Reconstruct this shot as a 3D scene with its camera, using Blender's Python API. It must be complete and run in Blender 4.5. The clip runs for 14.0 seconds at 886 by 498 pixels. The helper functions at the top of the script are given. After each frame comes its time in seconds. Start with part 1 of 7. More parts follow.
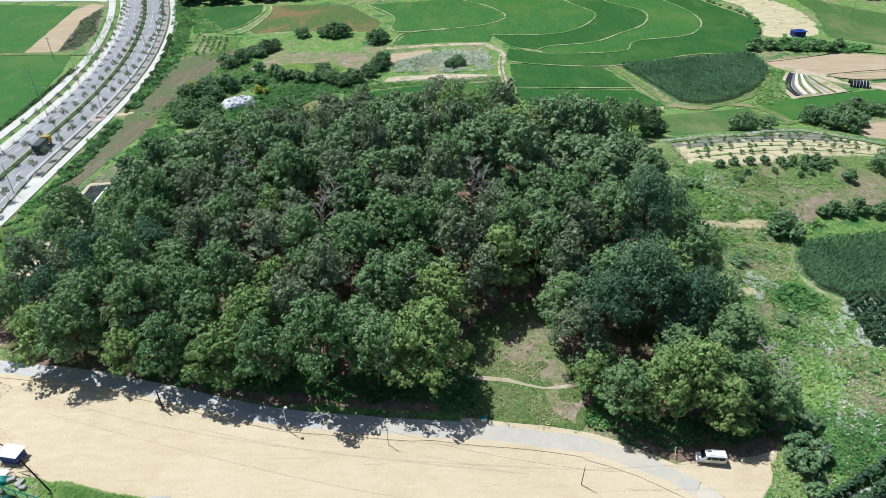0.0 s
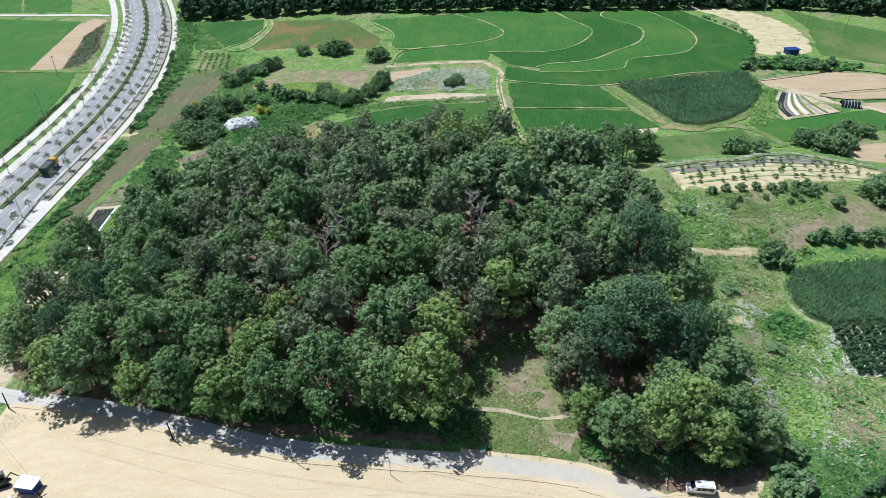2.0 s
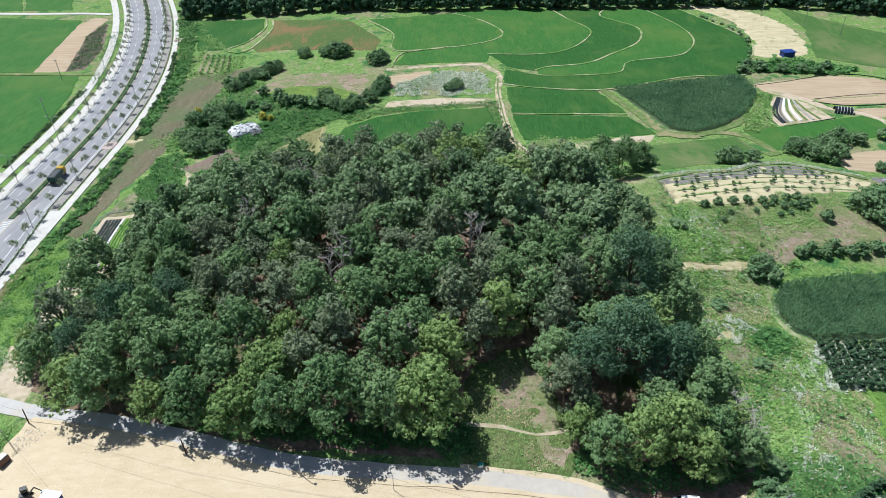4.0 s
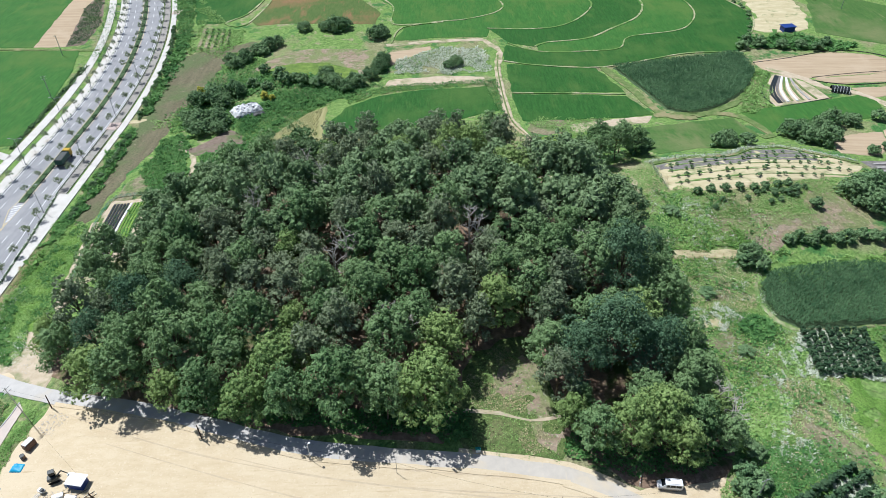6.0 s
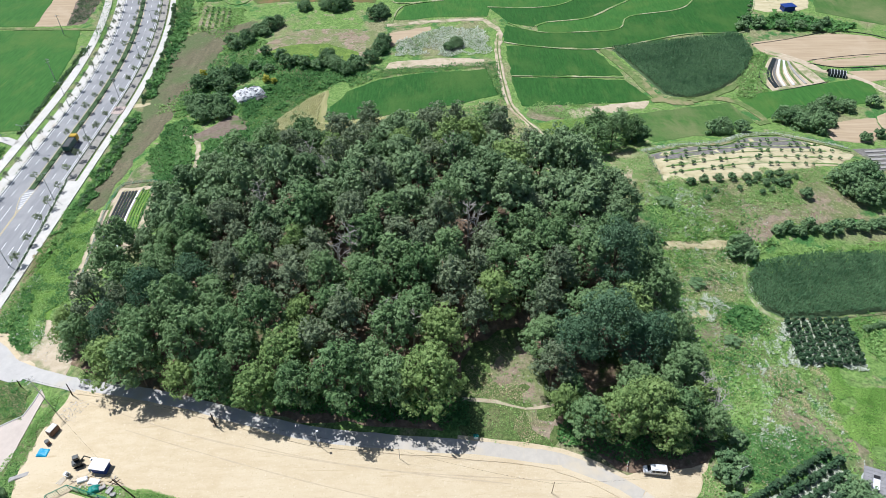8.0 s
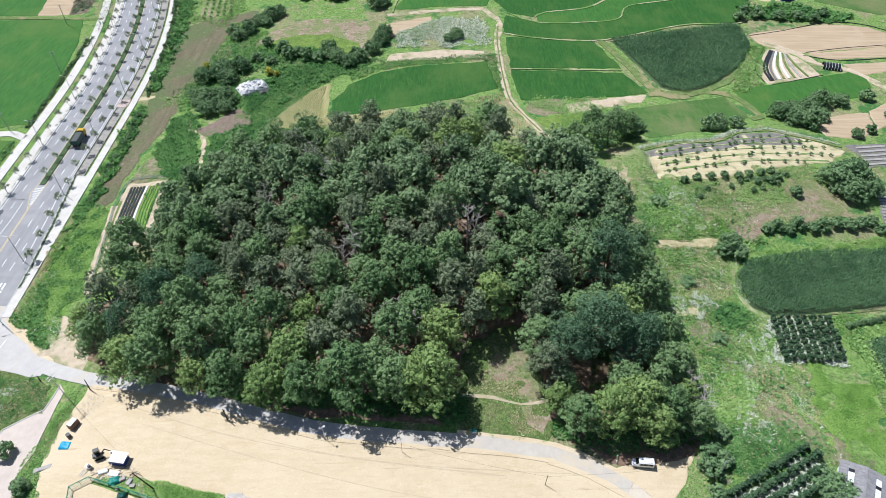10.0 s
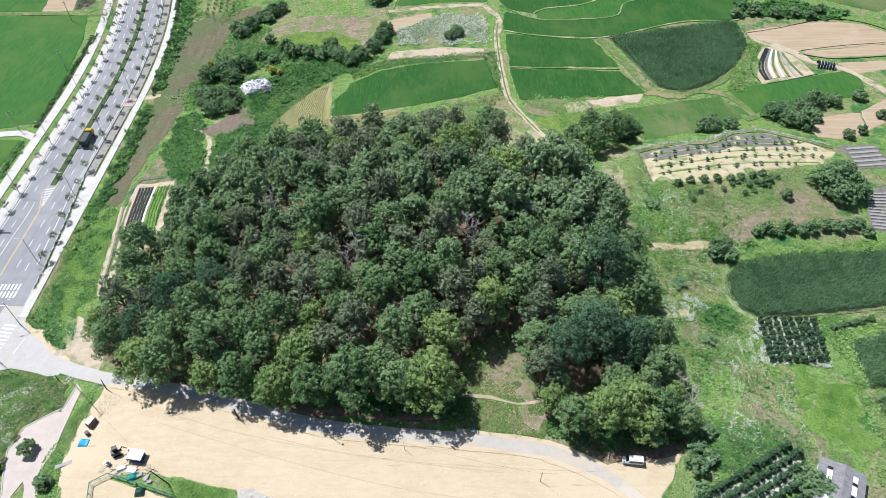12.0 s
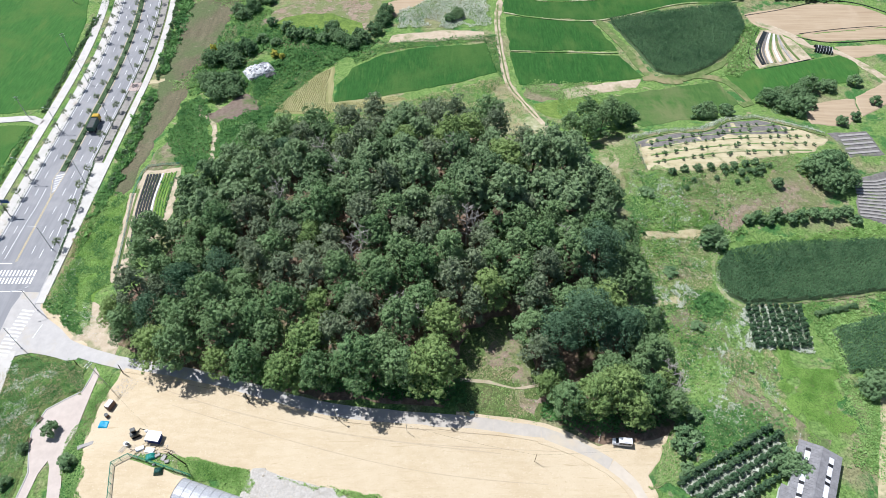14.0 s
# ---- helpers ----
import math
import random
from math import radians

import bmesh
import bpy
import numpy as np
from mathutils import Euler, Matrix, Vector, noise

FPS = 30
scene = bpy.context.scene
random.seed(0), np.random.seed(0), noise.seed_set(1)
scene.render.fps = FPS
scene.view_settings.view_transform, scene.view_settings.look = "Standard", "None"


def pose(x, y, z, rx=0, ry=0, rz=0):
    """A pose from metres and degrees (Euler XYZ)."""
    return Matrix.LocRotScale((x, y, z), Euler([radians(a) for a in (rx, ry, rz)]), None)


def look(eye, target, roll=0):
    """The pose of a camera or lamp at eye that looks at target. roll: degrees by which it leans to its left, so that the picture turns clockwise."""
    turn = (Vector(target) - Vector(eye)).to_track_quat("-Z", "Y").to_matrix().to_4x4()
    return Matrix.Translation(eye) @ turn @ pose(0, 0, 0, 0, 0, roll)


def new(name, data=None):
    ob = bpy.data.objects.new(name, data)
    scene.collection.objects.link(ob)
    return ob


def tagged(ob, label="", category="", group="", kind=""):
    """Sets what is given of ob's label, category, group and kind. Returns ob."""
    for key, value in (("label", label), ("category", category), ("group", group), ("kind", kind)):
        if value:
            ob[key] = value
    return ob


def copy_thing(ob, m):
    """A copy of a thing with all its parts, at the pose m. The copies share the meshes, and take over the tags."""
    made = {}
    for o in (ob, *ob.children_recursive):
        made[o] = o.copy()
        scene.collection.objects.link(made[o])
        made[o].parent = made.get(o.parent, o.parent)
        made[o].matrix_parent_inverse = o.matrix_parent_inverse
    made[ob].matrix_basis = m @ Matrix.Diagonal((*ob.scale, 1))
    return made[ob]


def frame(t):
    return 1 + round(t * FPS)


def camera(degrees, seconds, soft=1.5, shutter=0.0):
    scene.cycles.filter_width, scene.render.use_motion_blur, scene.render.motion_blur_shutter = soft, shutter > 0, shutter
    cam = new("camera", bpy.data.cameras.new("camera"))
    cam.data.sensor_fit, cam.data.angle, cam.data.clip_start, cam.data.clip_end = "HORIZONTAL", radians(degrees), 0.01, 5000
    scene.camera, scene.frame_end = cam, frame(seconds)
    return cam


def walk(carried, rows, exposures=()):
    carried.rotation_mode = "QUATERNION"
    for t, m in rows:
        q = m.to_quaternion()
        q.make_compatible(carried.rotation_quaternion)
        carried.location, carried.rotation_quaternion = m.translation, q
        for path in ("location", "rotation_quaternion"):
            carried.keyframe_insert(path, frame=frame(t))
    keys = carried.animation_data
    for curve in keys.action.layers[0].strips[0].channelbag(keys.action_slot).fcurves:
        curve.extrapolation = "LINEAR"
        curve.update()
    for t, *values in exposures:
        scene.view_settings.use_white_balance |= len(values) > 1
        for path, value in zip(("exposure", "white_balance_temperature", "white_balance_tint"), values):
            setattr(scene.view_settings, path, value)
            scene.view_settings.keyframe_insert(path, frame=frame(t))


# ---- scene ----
# ---- camera ----
cam = camera(67.8, 14.0, soft=0.7)
METRES, EYE, TILT, LEAN, TURN = 60.0, 84.0, -33.8, 0.6, 0.0
ROWS = [
    (0.0, 0.0, 0.0, 0.0, 0.0, 0.0, -0.0),
    (0.5, -0.0005, -0.0138, 0.0207, -0.04, 0.01, 0.02),
    (1.0, -0.0017, -0.0301, 0.0449, -0.08, 0.01, 0.03),
    (1.5, -0.0031, -0.0477, 0.0719, -0.1, 0.02, 0.03),
    (2.0, -0.004, -0.068, 0.1019, -0.12, 0.02, 0.04),
    (2.5, -0.0053, -0.0886, 0.1325, -0.14, -0.05, 0.05),
    (3.0, -0.0058, -0.1092, 0.1629, -0.15, -0.22, 0.07),
    (5.5, -0.0056, -0.2121, 0.3175, -0.19, -4.21, 0.07),
    (6.0, -0.0058, -0.233, 0.3486, -0.17, -5.04, 0.08),
    (6.5, -0.0058, -0.2536, 0.3798, -0.17, -5.86, 0.07),
    (7.0, -0.0057, -0.274, 0.4118, -0.17, -6.68, 0.06),
    (7.5, -0.0057, -0.2945, 0.4429, -0.16, -7.49, 0.04),
    (8.0, -0.006, -0.3147, 0.4734, -0.16, -8.25, 0.03),
    (10.5, -0.0061, -0.4133, 0.6249, -0.13, -11.05, 0.0),
    (11.0, -0.0066, -0.4327, 0.6545, -0.12, -11.49, 0.0),
    (11.5, -0.0065, -0.4523, 0.6839, -0.12, -11.93, -0.01),
    (12.0, -0.0065, -0.4716, 0.7137, -0.11, -12.36, -0.01),
    (12.5, -0.0066, -0.4911, 0.7432, -0.11, -12.83, -0.02),
    (13.0, -0.0064, -0.5111, 0.7727, -0.09, -13.49, -0.02),
    (13.5, -0.0068, -0.5311, 0.8026, -0.08, -14.65, -0.03),
    (14.0, -0.0071, -0.5491, 0.8354, -0.07, -15.29, -0.04),
]
walk(cam, [(t, pose(0, 0, EYE, TILT, LEAN, TURN) @ pose(METRES * x, METRES * y, METRES * z, 90 + pitch, roll, yaw)) for t, x, y, z, yaw, pitch, roll in ROWS],
     exposures=[(0.0, 0.05, 5600, 8), (14.0, 0.13, 5700, 13)])

# ---- daylight ----
SUN_AZ, SUN_EL = -54.0, 62.0  # degrees from +y towards +x, and above the horizon
world = bpy.data.worlds.new("sky")
scene.world = world
world.use_nodes = True
wn = world.node_tree.nodes
sky = wn.new("ShaderNodeTexSky")
sky.sky_type, sky.sun_disc = "NISHITA", False
sky.sun_elevation, sky.sun_rotation = radians(SUN_EL), radians(SUN_AZ)
sky.air_density, sky.dust_density = 1.0, 1.5
wn["Background"].inputs["Strength"].default_value = 0.06
world.node_tree.links.new(sky.outputs[0], wn["Background"].inputs["Color"])
sun = new("sun", bpy.data.lights.new("sun", "SUN"))
sun.data.energy, sun.data.angle, sun.data.color = 5.0, radians(0.53), (1.0, 0.95, 0.87)
sd = Vector((math.sin(radians(SUN_AZ)) * math.cos(radians(SUN_EL)), math.cos(radians(SUN_AZ)) * math.cos(radians(SUN_EL)), math.sin(radians(SUN_EL))))
sun.matrix_basis = look(sd * 300, (0, 0, 0))

# ---- materials ----
def ramp_from(nt, fac, stops):
    r = nt.nodes.new("ShaderNodeValToRGB")
    el = r.color_ramp.elements
    el[0].position, el[0].color = stops[0][0], (*stops[0][1], 1)
    el[1].position, el[1].color = stops[-1][0], (*stops[-1][1], 1)
    for p, c in stops[1:-1]:
        e = el.new(p)
        e.color = (*c, 1)
    nt.links.new(fac, r.inputs[0])
    return r.outputs[0]


def noise_fac(nt, vec, scale, detail=4, rough=0.6, stretch=None, warp=0.0):
    if stretch:
        m = nt.nodes.new("ShaderNodeMapping")
        m.inputs["Scale"].default_value = stretch[:3]
        m.inputs["Rotation"].default_value = (0, 0, radians(stretch[3]))
        nt.links.new(vec, m.inputs["Vector"])
        vec = m.outputs[0]
    n = nt.nodes.new("ShaderNodeTexNoise")
    n.inputs["Scale"].default_value, n.inputs["Detail"].default_value, n.inputs["Roughness"].default_value = scale, detail, rough
    n.inputs["Distortion"].default_value = warp
    nt.links.new(vec, n.inputs["Vector"])
    return n.outputs[0]


def mix(nt, fac, a, b, how="MIX"):
    m = nt.nodes.new("ShaderNodeMix")
    m.data_type, m.blend_type = "RGBA", how
    for slot, v in ((0, fac), (6, a), (7, b)):
        if isinstance(v, (int, float)):
            m.inputs[slot].default_value = v
        elif isinstance(v, tuple):
            m.inputs[slot].default_value = (*v, 1)
        else:
            nt.links.new(v, m.inputs[slot])
    return m.outputs[2]


def base_mat(name, rough=0.85, metal=0.0):
    m = bpy.data.materials.new(name)
    m.use_nodes = True
    b = m.node_tree.nodes["Principled BSDF"]
    b.inputs["Roughness"].default_value, b.inputs["Metallic"].default_value = rough, metal
    b.inputs["Specular IOR Level"].default_value = 0.3 if rough < 0.75 else 0.12
    return m, m.node_tree, b


def ground_mat(name, layers, rough=0.9, bump=0.3, bump_scale=2.0, bump_dist=0.1, fine=0.0):
    """layers: (scale, detail, stretch, stops) for the first; then (mask scale, low, high, colour or stops, stretch)."""
    m, nt, b = base_mat(name, rough)
    pos = nt.nodes.new("ShaderNodeNewGeometry").outputs["Position"]
    scale, stretch, stops = layers[0]
    col = ramp_from(nt, noise_fac(nt, pos, scale, 6, 0.65, stretch), stops)
    for scale, low, high, c, stretch in layers[1:]:
        f = ramp_from(nt, noise_fac(nt, pos, scale, 5, 0.62, stretch, 0.3), [(low, (0, 0, 0)), (high, (1, 1, 1))])
        if isinstance(c, list):
            c = ramp_from(nt, noise_fac(nt, pos, scale * 9, 4, 0.7), c)
        col = mix(nt, f, col, c)
    nt.links.new(col, b.inputs["Base Color"])
    if fine:
        col = mix(nt, fine, col, ramp_from(nt, noise_fac(nt, pos, 1.7, 8, 0.75), [(0.36, (0.22, 0.24, 0.2)), (0.48, (0.8, 0.8, 0.8)), (0.62, (1.25, 1.22, 1.15))]), "MULTIPLY")
        nt.links.new(col, b.inputs["Base Color"])
    bp = nt.nodes.new("ShaderNodeBump")
    bp.inputs["Strength"].default_value, bp.inputs["Distance"].default_value = bump, bump_dist
    nt.links.new(noise_fac(nt, pos, bump_scale, 6, 0.7), bp.inputs["Height"])
    nt.links.new(bp.outputs[0], b.inputs["Normal"])
    return m


def leaf_mat(name, dark, light, spread=0.5, translucent=0.13, rough=0.6):
    """Foliage: colour between dark and light by leaf and by plant, light passing through."""
    m, nt, b = base_mat(name, rough)
    b.inputs["Specular IOR Level"].default_value = 0.12
    info, geo = nt.nodes.new("ShaderNodeObjectInfo"), nt.nodes.new("ShaderNodeNewGeometry")
    big = noise_fac(nt, geo.outputs["Position"], 0.35, 3)
    if spread == 0:
        w = nt.nodes.new("ShaderNodeMath")
        w.operation = "MULTIPLY_ADD"
        nt.links.new(noise_fac(nt, geo.outputs["Position"], 0.07, 4, 0.6), w.inputs[0])
        w.inputs[1].default_value = 1.3
        sh = nt.nodes.new("ShaderNodeMath")
        sh.operation = "SUBTRACT"
        nt.links.new(big, sh.inputs[0])
        sh.inputs[1].default_value = 0.52
        nt.links.new(sh.outputs[0], w.inputs[2])
        big = w.outputs[0]
    a = nt.nodes.new("ShaderNodeMath")
    a.operation = "MULTIPLY_ADD"
    nt.links.new(info.outputs["Random"], a.inputs[0])
    a.inputs[1].default_value = spread
    nt.links.new(big, a.inputs[2])
    i = nt.nodes.new("ShaderNodeMath")
    i.operation = "MULTIPLY_ADD"
    nt.links.new(geo.outputs["Random Per Island"], i.inputs[0])
    i.inputs[1].default_value = 0.35
    nt.links.new(a.outputs[0], i.inputs[2])
    lo = tuple(0.6 * c for c in dark)
    col = ramp_from(nt, i.outputs[0], [(0.25, lo), (0.55, dark), (0.95, light), (1.0, light)])
    nt.links.new(col, b.inputs["Base Color"])
    t = nt.nodes.new("ShaderNodeBsdfTranslucent")
    nt.links.new(col, t.inputs["Color"])
    mx = nt.nodes.new("ShaderNodeMixShader")
    mx.inputs[0].default_value = translucent
    nt.links.new(b.outputs[0], mx.inputs[1])
    nt.links.new(t.outputs[0], mx.inputs[2])
    nt.links.new(mx.outputs[0], nt.nodes["Material Output"].inputs["Surface"])
    return m


def plain_mat(name, c, rough=0.6, metal=0.0, vary=0.15, scale=3.0):
    m, nt, b = base_mat(name, rough, metal)
    pos = nt.nodes.new("ShaderNodeNewGeometry").outputs["Position"]
    lo, hi = tuple(max(0, x * (1 - vary)) for x in c), tuple(min(1, x * (1 + vary)) for x in c)
    nt.links.new(ramp_from(nt, noise_fac(nt, pos, scale, 5), [(0.3, lo), (0.7, hi)]), b.inputs["Base Color"])
    return m


M = {}
M["weeds"] = ground_mat("weed_ground", [
    (0.9, None, [(0.3, (0.12, 0.205, 0.06)), (0.5, (0.185, 0.305, 0.08)), (0.7, (0.28, 0.40, 0.13))]),
    (0.05, 0.50, 0.60, [(0.3, (0.21, 0.215, 0.10)), (0.7, (0.37, 0.36, 0.20))], None),
    (0.10, 0.55, 0.62, (0.08, 0.20, 0.055), None),
    (0.22, 0.60, 0.66, (0.34, 0.33, 0.18), None)], bump=0.9, bump_scale=2.2, bump_dist=0.3, fine=0.75)
M["bright_grass"] = ground_mat("bright_grass", [
    (0.5, None, [(0.3, (0.12, 0.19, 0.04)), (0.55, (0.18, 0.27, 0.06)), (0.75, (0.26, 0.34, 0.09))]),
    (0.09, 0.55, 0.7, (0.09, 0.16, 0.04), None)], bump=0.8, bump_scale=2.0, bump_dist=0.25, fine=0.5)
M["litter"] = ground_mat("leaf_litter", [
    (0.8, None, [(0.3, (0.13, 0.088, 0.058)), (0.55, (0.25, 0.175, 0.12)), (0.75, (0.42, 0.32, 0.23))]),
    (0.12, 0.52, 0.62, (0.07, 0.10, 0.03), None)], bump=0.6, bump_scale=3.0)
M["sand"] = ground_mat("raw_sandy_soil", [
    (0.7, (0.45, 1.0, 1.0, 12), [(0.3, (0.545, 0.435, 0.275)), (0.5, (0.60, 0.49, 0.32)), (0.72, (0.65, 0.545, 0.375))]),
    (0.05, 0.46, 0.66, (0.645, 0.54, 0.37), None),
    (0.5, 0.52, 0.74, (0.565, 0.452, 0.287), (0.16, 1.0, 1.0, 9)),
    (2.0, 0.60, 0.74, (0.545, 0.435, 0.275), (0.12, 1.0, 1.0, 13)),
    (1.5, 0.64, 0.72, (0.515, 0.405, 0.255), (0.09, 1.0, 1.0, 20)),
    (2.6, 0.58, 0.70, (0.68, 0.585, 0.42), None), (3.2, 0.60, 0.70, (0.50, 0.395, 0.25), None)], bump=0.8, bump_scale=2.6, bump_dist=0.14)
M["sand_track"] = ground_mat("pressed_wheel_track", [
    (0.6, None, [(0.3, (0.47, 0.375, 0.25)), (0.7, (0.58, 0.48, 0.335))])], bump=0.5, bump_scale=3)
M["stone"] = ground_mat("pale_rubble_stone", [
    (1.5, None, [(0.3, (0.44, 0.39, 0.31)), (0.7, (0.64, 0.58, 0.48))])], bump=0.5, bump_scale=5)
M["lane"] = ground_mat("worn_concrete_lane", [
    (0.5, None, [(0.3, (0.46, 0.44, 0.41)), (0.7, (0.55, 0.525, 0.485))]),
    (0.14, 0.52, 0.66, (0.52, 0.47, 0.38), None), (1.7, 0.6, 0.75, (0.42, 0.40, 0.37), None)], bump=0.15, bump_scale=6)
M["dusty_lane"] = ground_mat("sand_dusted_concrete", [
    (0.5, None, [(0.3, (0.47, 0.43, 0.37)), (0.7, (0.57, 0.52, 0.44))]),
    (0.12, 0.54, 0.70, (0.58, 0.50, 0.37), None), (0.5, 0.58, 0.7, (0.60, 0.52, 0.385), (1, 0.3, 1, 0))], bump=0.15, bump_scale=6)
M["asphalt"] = ground_mat("grey_asphalt", [
    (0.7, (1, 0.08, 1, 0), [(0.3, (0.26, 0.26, 0.265)), (0.7, (0.33, 0.33, 0.33))]),
    (0.1, 0.5, 0.7, (0.36, 0.355, 0.35), None)], bump=0.1, bump_scale=9)
M["paving"] = ground_mat("grey_paving", [
    (0.9, None, [(0.3, (0.27, 0.25, 0.22)), (0.7, (0.38, 0.36, 0.32))])], bump=0.15, bump_scale=6)
M["concrete"] = ground_mat("pale_concrete", [
    (0.4, None, [(0.3, (0.52, 0.495, 0.445)), (0.7, (0.65, 0.625, 0.57))]),
    (0.2, 0.55, 0.7, (0.52, 0.47, 0.39), None)], bump=0.1, bump_scale=5)
M["plaza"] = ground_mat("pinkish_plaza_paving", [
    (0.5, None, [(0.3, (0.50, 0.43, 0.37)), (0.7, (0.60, 0.52, 0.45))])], bump=0.1, bump_scale=5)
M["earth"] = ground_mat("dry_brown_earth", [
    (0.5, None, [(0.3, (0.42, 0.34, 0.23)), (0.7, (0.58, 0.49, 0.36))]),
    (0.15, 0.52, 0.64, (0.24, 0.26, 0.12), None)], bump=0.5, bump_scale=2)
M["tilled"] = ground_mat("tilled_pale_field", [
    (0.9, (0.05, 1, 1, 8), [(0.3, (0.36, 0.27, 0.17)), (0.7, (0.50, 0.395, 0.265))]),
    (0.08, 0.5, 0.7, (0.48, 0.38, 0.26), None)], bump=0.5, bump_scale=1.5)
M["dark_earth"] = ground_mat("dark_grey_earth", [
    (0.7, None, [(0.3, (0.15, 0.115, 0.088)), (0.7, (0.26, 0.205, 0.16))]),
    (0.15, 0.52, 0.66, (0.12, 0.16, 0.06), None)], bump=0.5, bump_scale=2)
M["fallow"] = ground_mat("weedy_fallow_soil", [
    (0.7, None, [(0.3, (0.19, 0.17, 0.10)), (0.7, (0.33, 0.295, 0.19))]),
    (0.16, 0.48, 0.58, (0.14, 0.20, 0.07), None), (0.5, 0.58, 0.66, (0.17, 0.23, 0.09), None)], bump=0.8, bump_scale=2, fine=0.6)
M["pink_fallow"] = ground_mat("pinkish_fallow_soil", [
    (0.6, (0.2, 1, 1, 82), [(0.3, (0.255, 0.19, 0.13)), (0.7, (0.41, 0.33, 0.245))]),
    (0.16, 0.44, 0.56, (0.21, 0.245, 0.10), None), (0.7, 0.54, 0.62, (0.17, 0.21, 0.085), None), (1.1, 0.60, 0.68, (0.46, 0.42, 0.33), None)], bump=0.8, bump_scale=2, fine=0.5)
M["pale_straw"] = ground_mat("pale_straw_litter", [
    (0.8, None, [(0.3, (0.44, 0.37, 0.20)), (0.7, (0.62, 0.55, 0.35))])], bump=0.6, bump_scale=3)
M["grey_earth"] = ground_mat("grey_earth", [
    (0.7, None, [(0.3, (0.15, 0.14, 0.13)), (0.7, (0.26, 0.245, 0.225))]),
    (0.2, 0.54, 0.66, (0.17, 0.21, 0.10), None)], bump=0.6, bump_scale=2, fine=0.4)
M["sandy_lane"] = ground_mat("sand_covered_lane", [
    (0.5, None, [(0.3, (0.56, 0.49, 0.385)), (0.7, (0.64, 0.57, 0.46))]),
    (0.14, 0.50, 0.66, (0.62, 0.53, 0.39), None)], bump=0.2, bump_scale=5)
M["pale_gravel"] = ground_mat("pale_gravel", [
    (2.2, None, [(0.3, (0.40, 0.37, 0.32)), (0.7, (0.60, 0.57, 0.51))]),
    (0.3, 0.55, 0.68, (0.40, 0.37, 0.31), None)], bump=0.8, bump_scale=4)
# the shade between maize leaves is put into this dark soil colour
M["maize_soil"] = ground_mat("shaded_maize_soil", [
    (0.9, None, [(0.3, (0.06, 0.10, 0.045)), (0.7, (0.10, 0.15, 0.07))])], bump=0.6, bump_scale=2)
M["clearing"] = ground_mat("short_dry_grass", [
    (0.8, None, [(0.3, (0.085, 0.135, 0.04)), (0.7, (0.17, 0.22, 0.075))]),
    (0.14, 0.54, 0.66, (0.20, 0.205, 0.095), None)], bump=0.8, bump_scale=2, fine=0.8)
M["meadow"] = ground_mat("mown_brown_meadow", [
    (0.5, (1, 0.12, 1, -6), [(0.3, (0.135, 0.122, 0.074)), (0.7, (0.20, 0.182, 0.112))]),
    (0.05, 0.44, 0.60, (0.13, 0.165, 0.072), None), (0.6, 0.62, 0.7, (0.26, 0.24, 0.16), None)], bump=0.5, bump_scale=2, fine=0.5)
M["verge_ground"] = ground_mat("roadside_grass_ground", [
    (0.6, (1, 0.12, 1, -4), [(0.3, (0.11, 0.21, 0.035)), (0.7, (0.21, 0.34, 0.07))])], bump=0.6, bump_scale=3, fine=0.4)
M["straw"] = ground_mat("straw_mulch", [
    (0.5, (0.3, 1, 1, 12), [(0.3, (0.42, 0.36, 0.20)), (0.7, (0.61, 0.54, 0.35))]),
    (0.25, 0.56, 0.70, (0.22, 0.25, 0.11), None)], bump=0.5, bump_scale=2)
M["bund"] = ground_mat("dry_grass_bank", [
    (0.6, None, [(0.3, (0.22, 0.25, 0.11)), (0.5, (0.36, 0.36, 0.20)), (0.7, (0.50, 0.47, 0.32))]),
    (0.10, 0.46, 0.56, (0.14, 0.24, 0.065), None)], bump=0.6, bump_scale=3)
M["green_bund"] = ground_mat("grassy_bank", [
    (0.6, None, [(0.3, (0.09, 0.15, 0.04)), (0.7, (0.19, 0.24, 0.09))]),
    (0.1, 0.52, 0.62, (0.28, 0.25, 0.13), None)], bump=0.6, bump_scale=3)


def paddy_mat(name, lo, hi, patch, angle):
    return ground_mat(name, [
        (1.4, (1, 0.16, 1, angle), [(0.3, lo), (0.7, hi)]),
        (0.035, 0.48, 0.68, patch, None), (0.16, 0.55, 0.72, patch, (1, 0.3, 1, angle)), (0.7, 0.62, 0.72, patch, (1, 0.12, 1, angle))], rough=0.8, bump=0.6, bump_scale=2.5, bump_dist=0.2, fine=0.16)


M["rice_deep"] = paddy_mat("deep_green_rice", (0.023, 0.085, 0.016), (0.043, 0.135, 0.026), (0.07, 0.145, 0.032), 20)
M["rice_mid"] = paddy_mat("green_rice", (0.036, 0.118, 0.022), (0.066, 0.182, 0.036), (0.092, 0.175, 0.038), -30)
M["rice_pale"] = paddy_mat("paler_green_rice", (0.055, 0.125, 0.03), (0.095, 0.18, 0.045), (0.17, 0.20, 0.08), 10)
M["rice_brown"] = paddy_mat("thin_brownish_rice", (0.065, 0.125, 0.030), (0.120, 0.165, 0.050), (0.25, 0.15, 0.075), 0)
M["yellow_crop"] = ground_mat("yellowing_crop", [
    (0.7, (1, 0.07, 1, 15), [(0.36, (0.22, 0.23, 0.085)), (0.64, (0.38, 0.35, 0.17))])], bump=0.7, bump_scale=2)

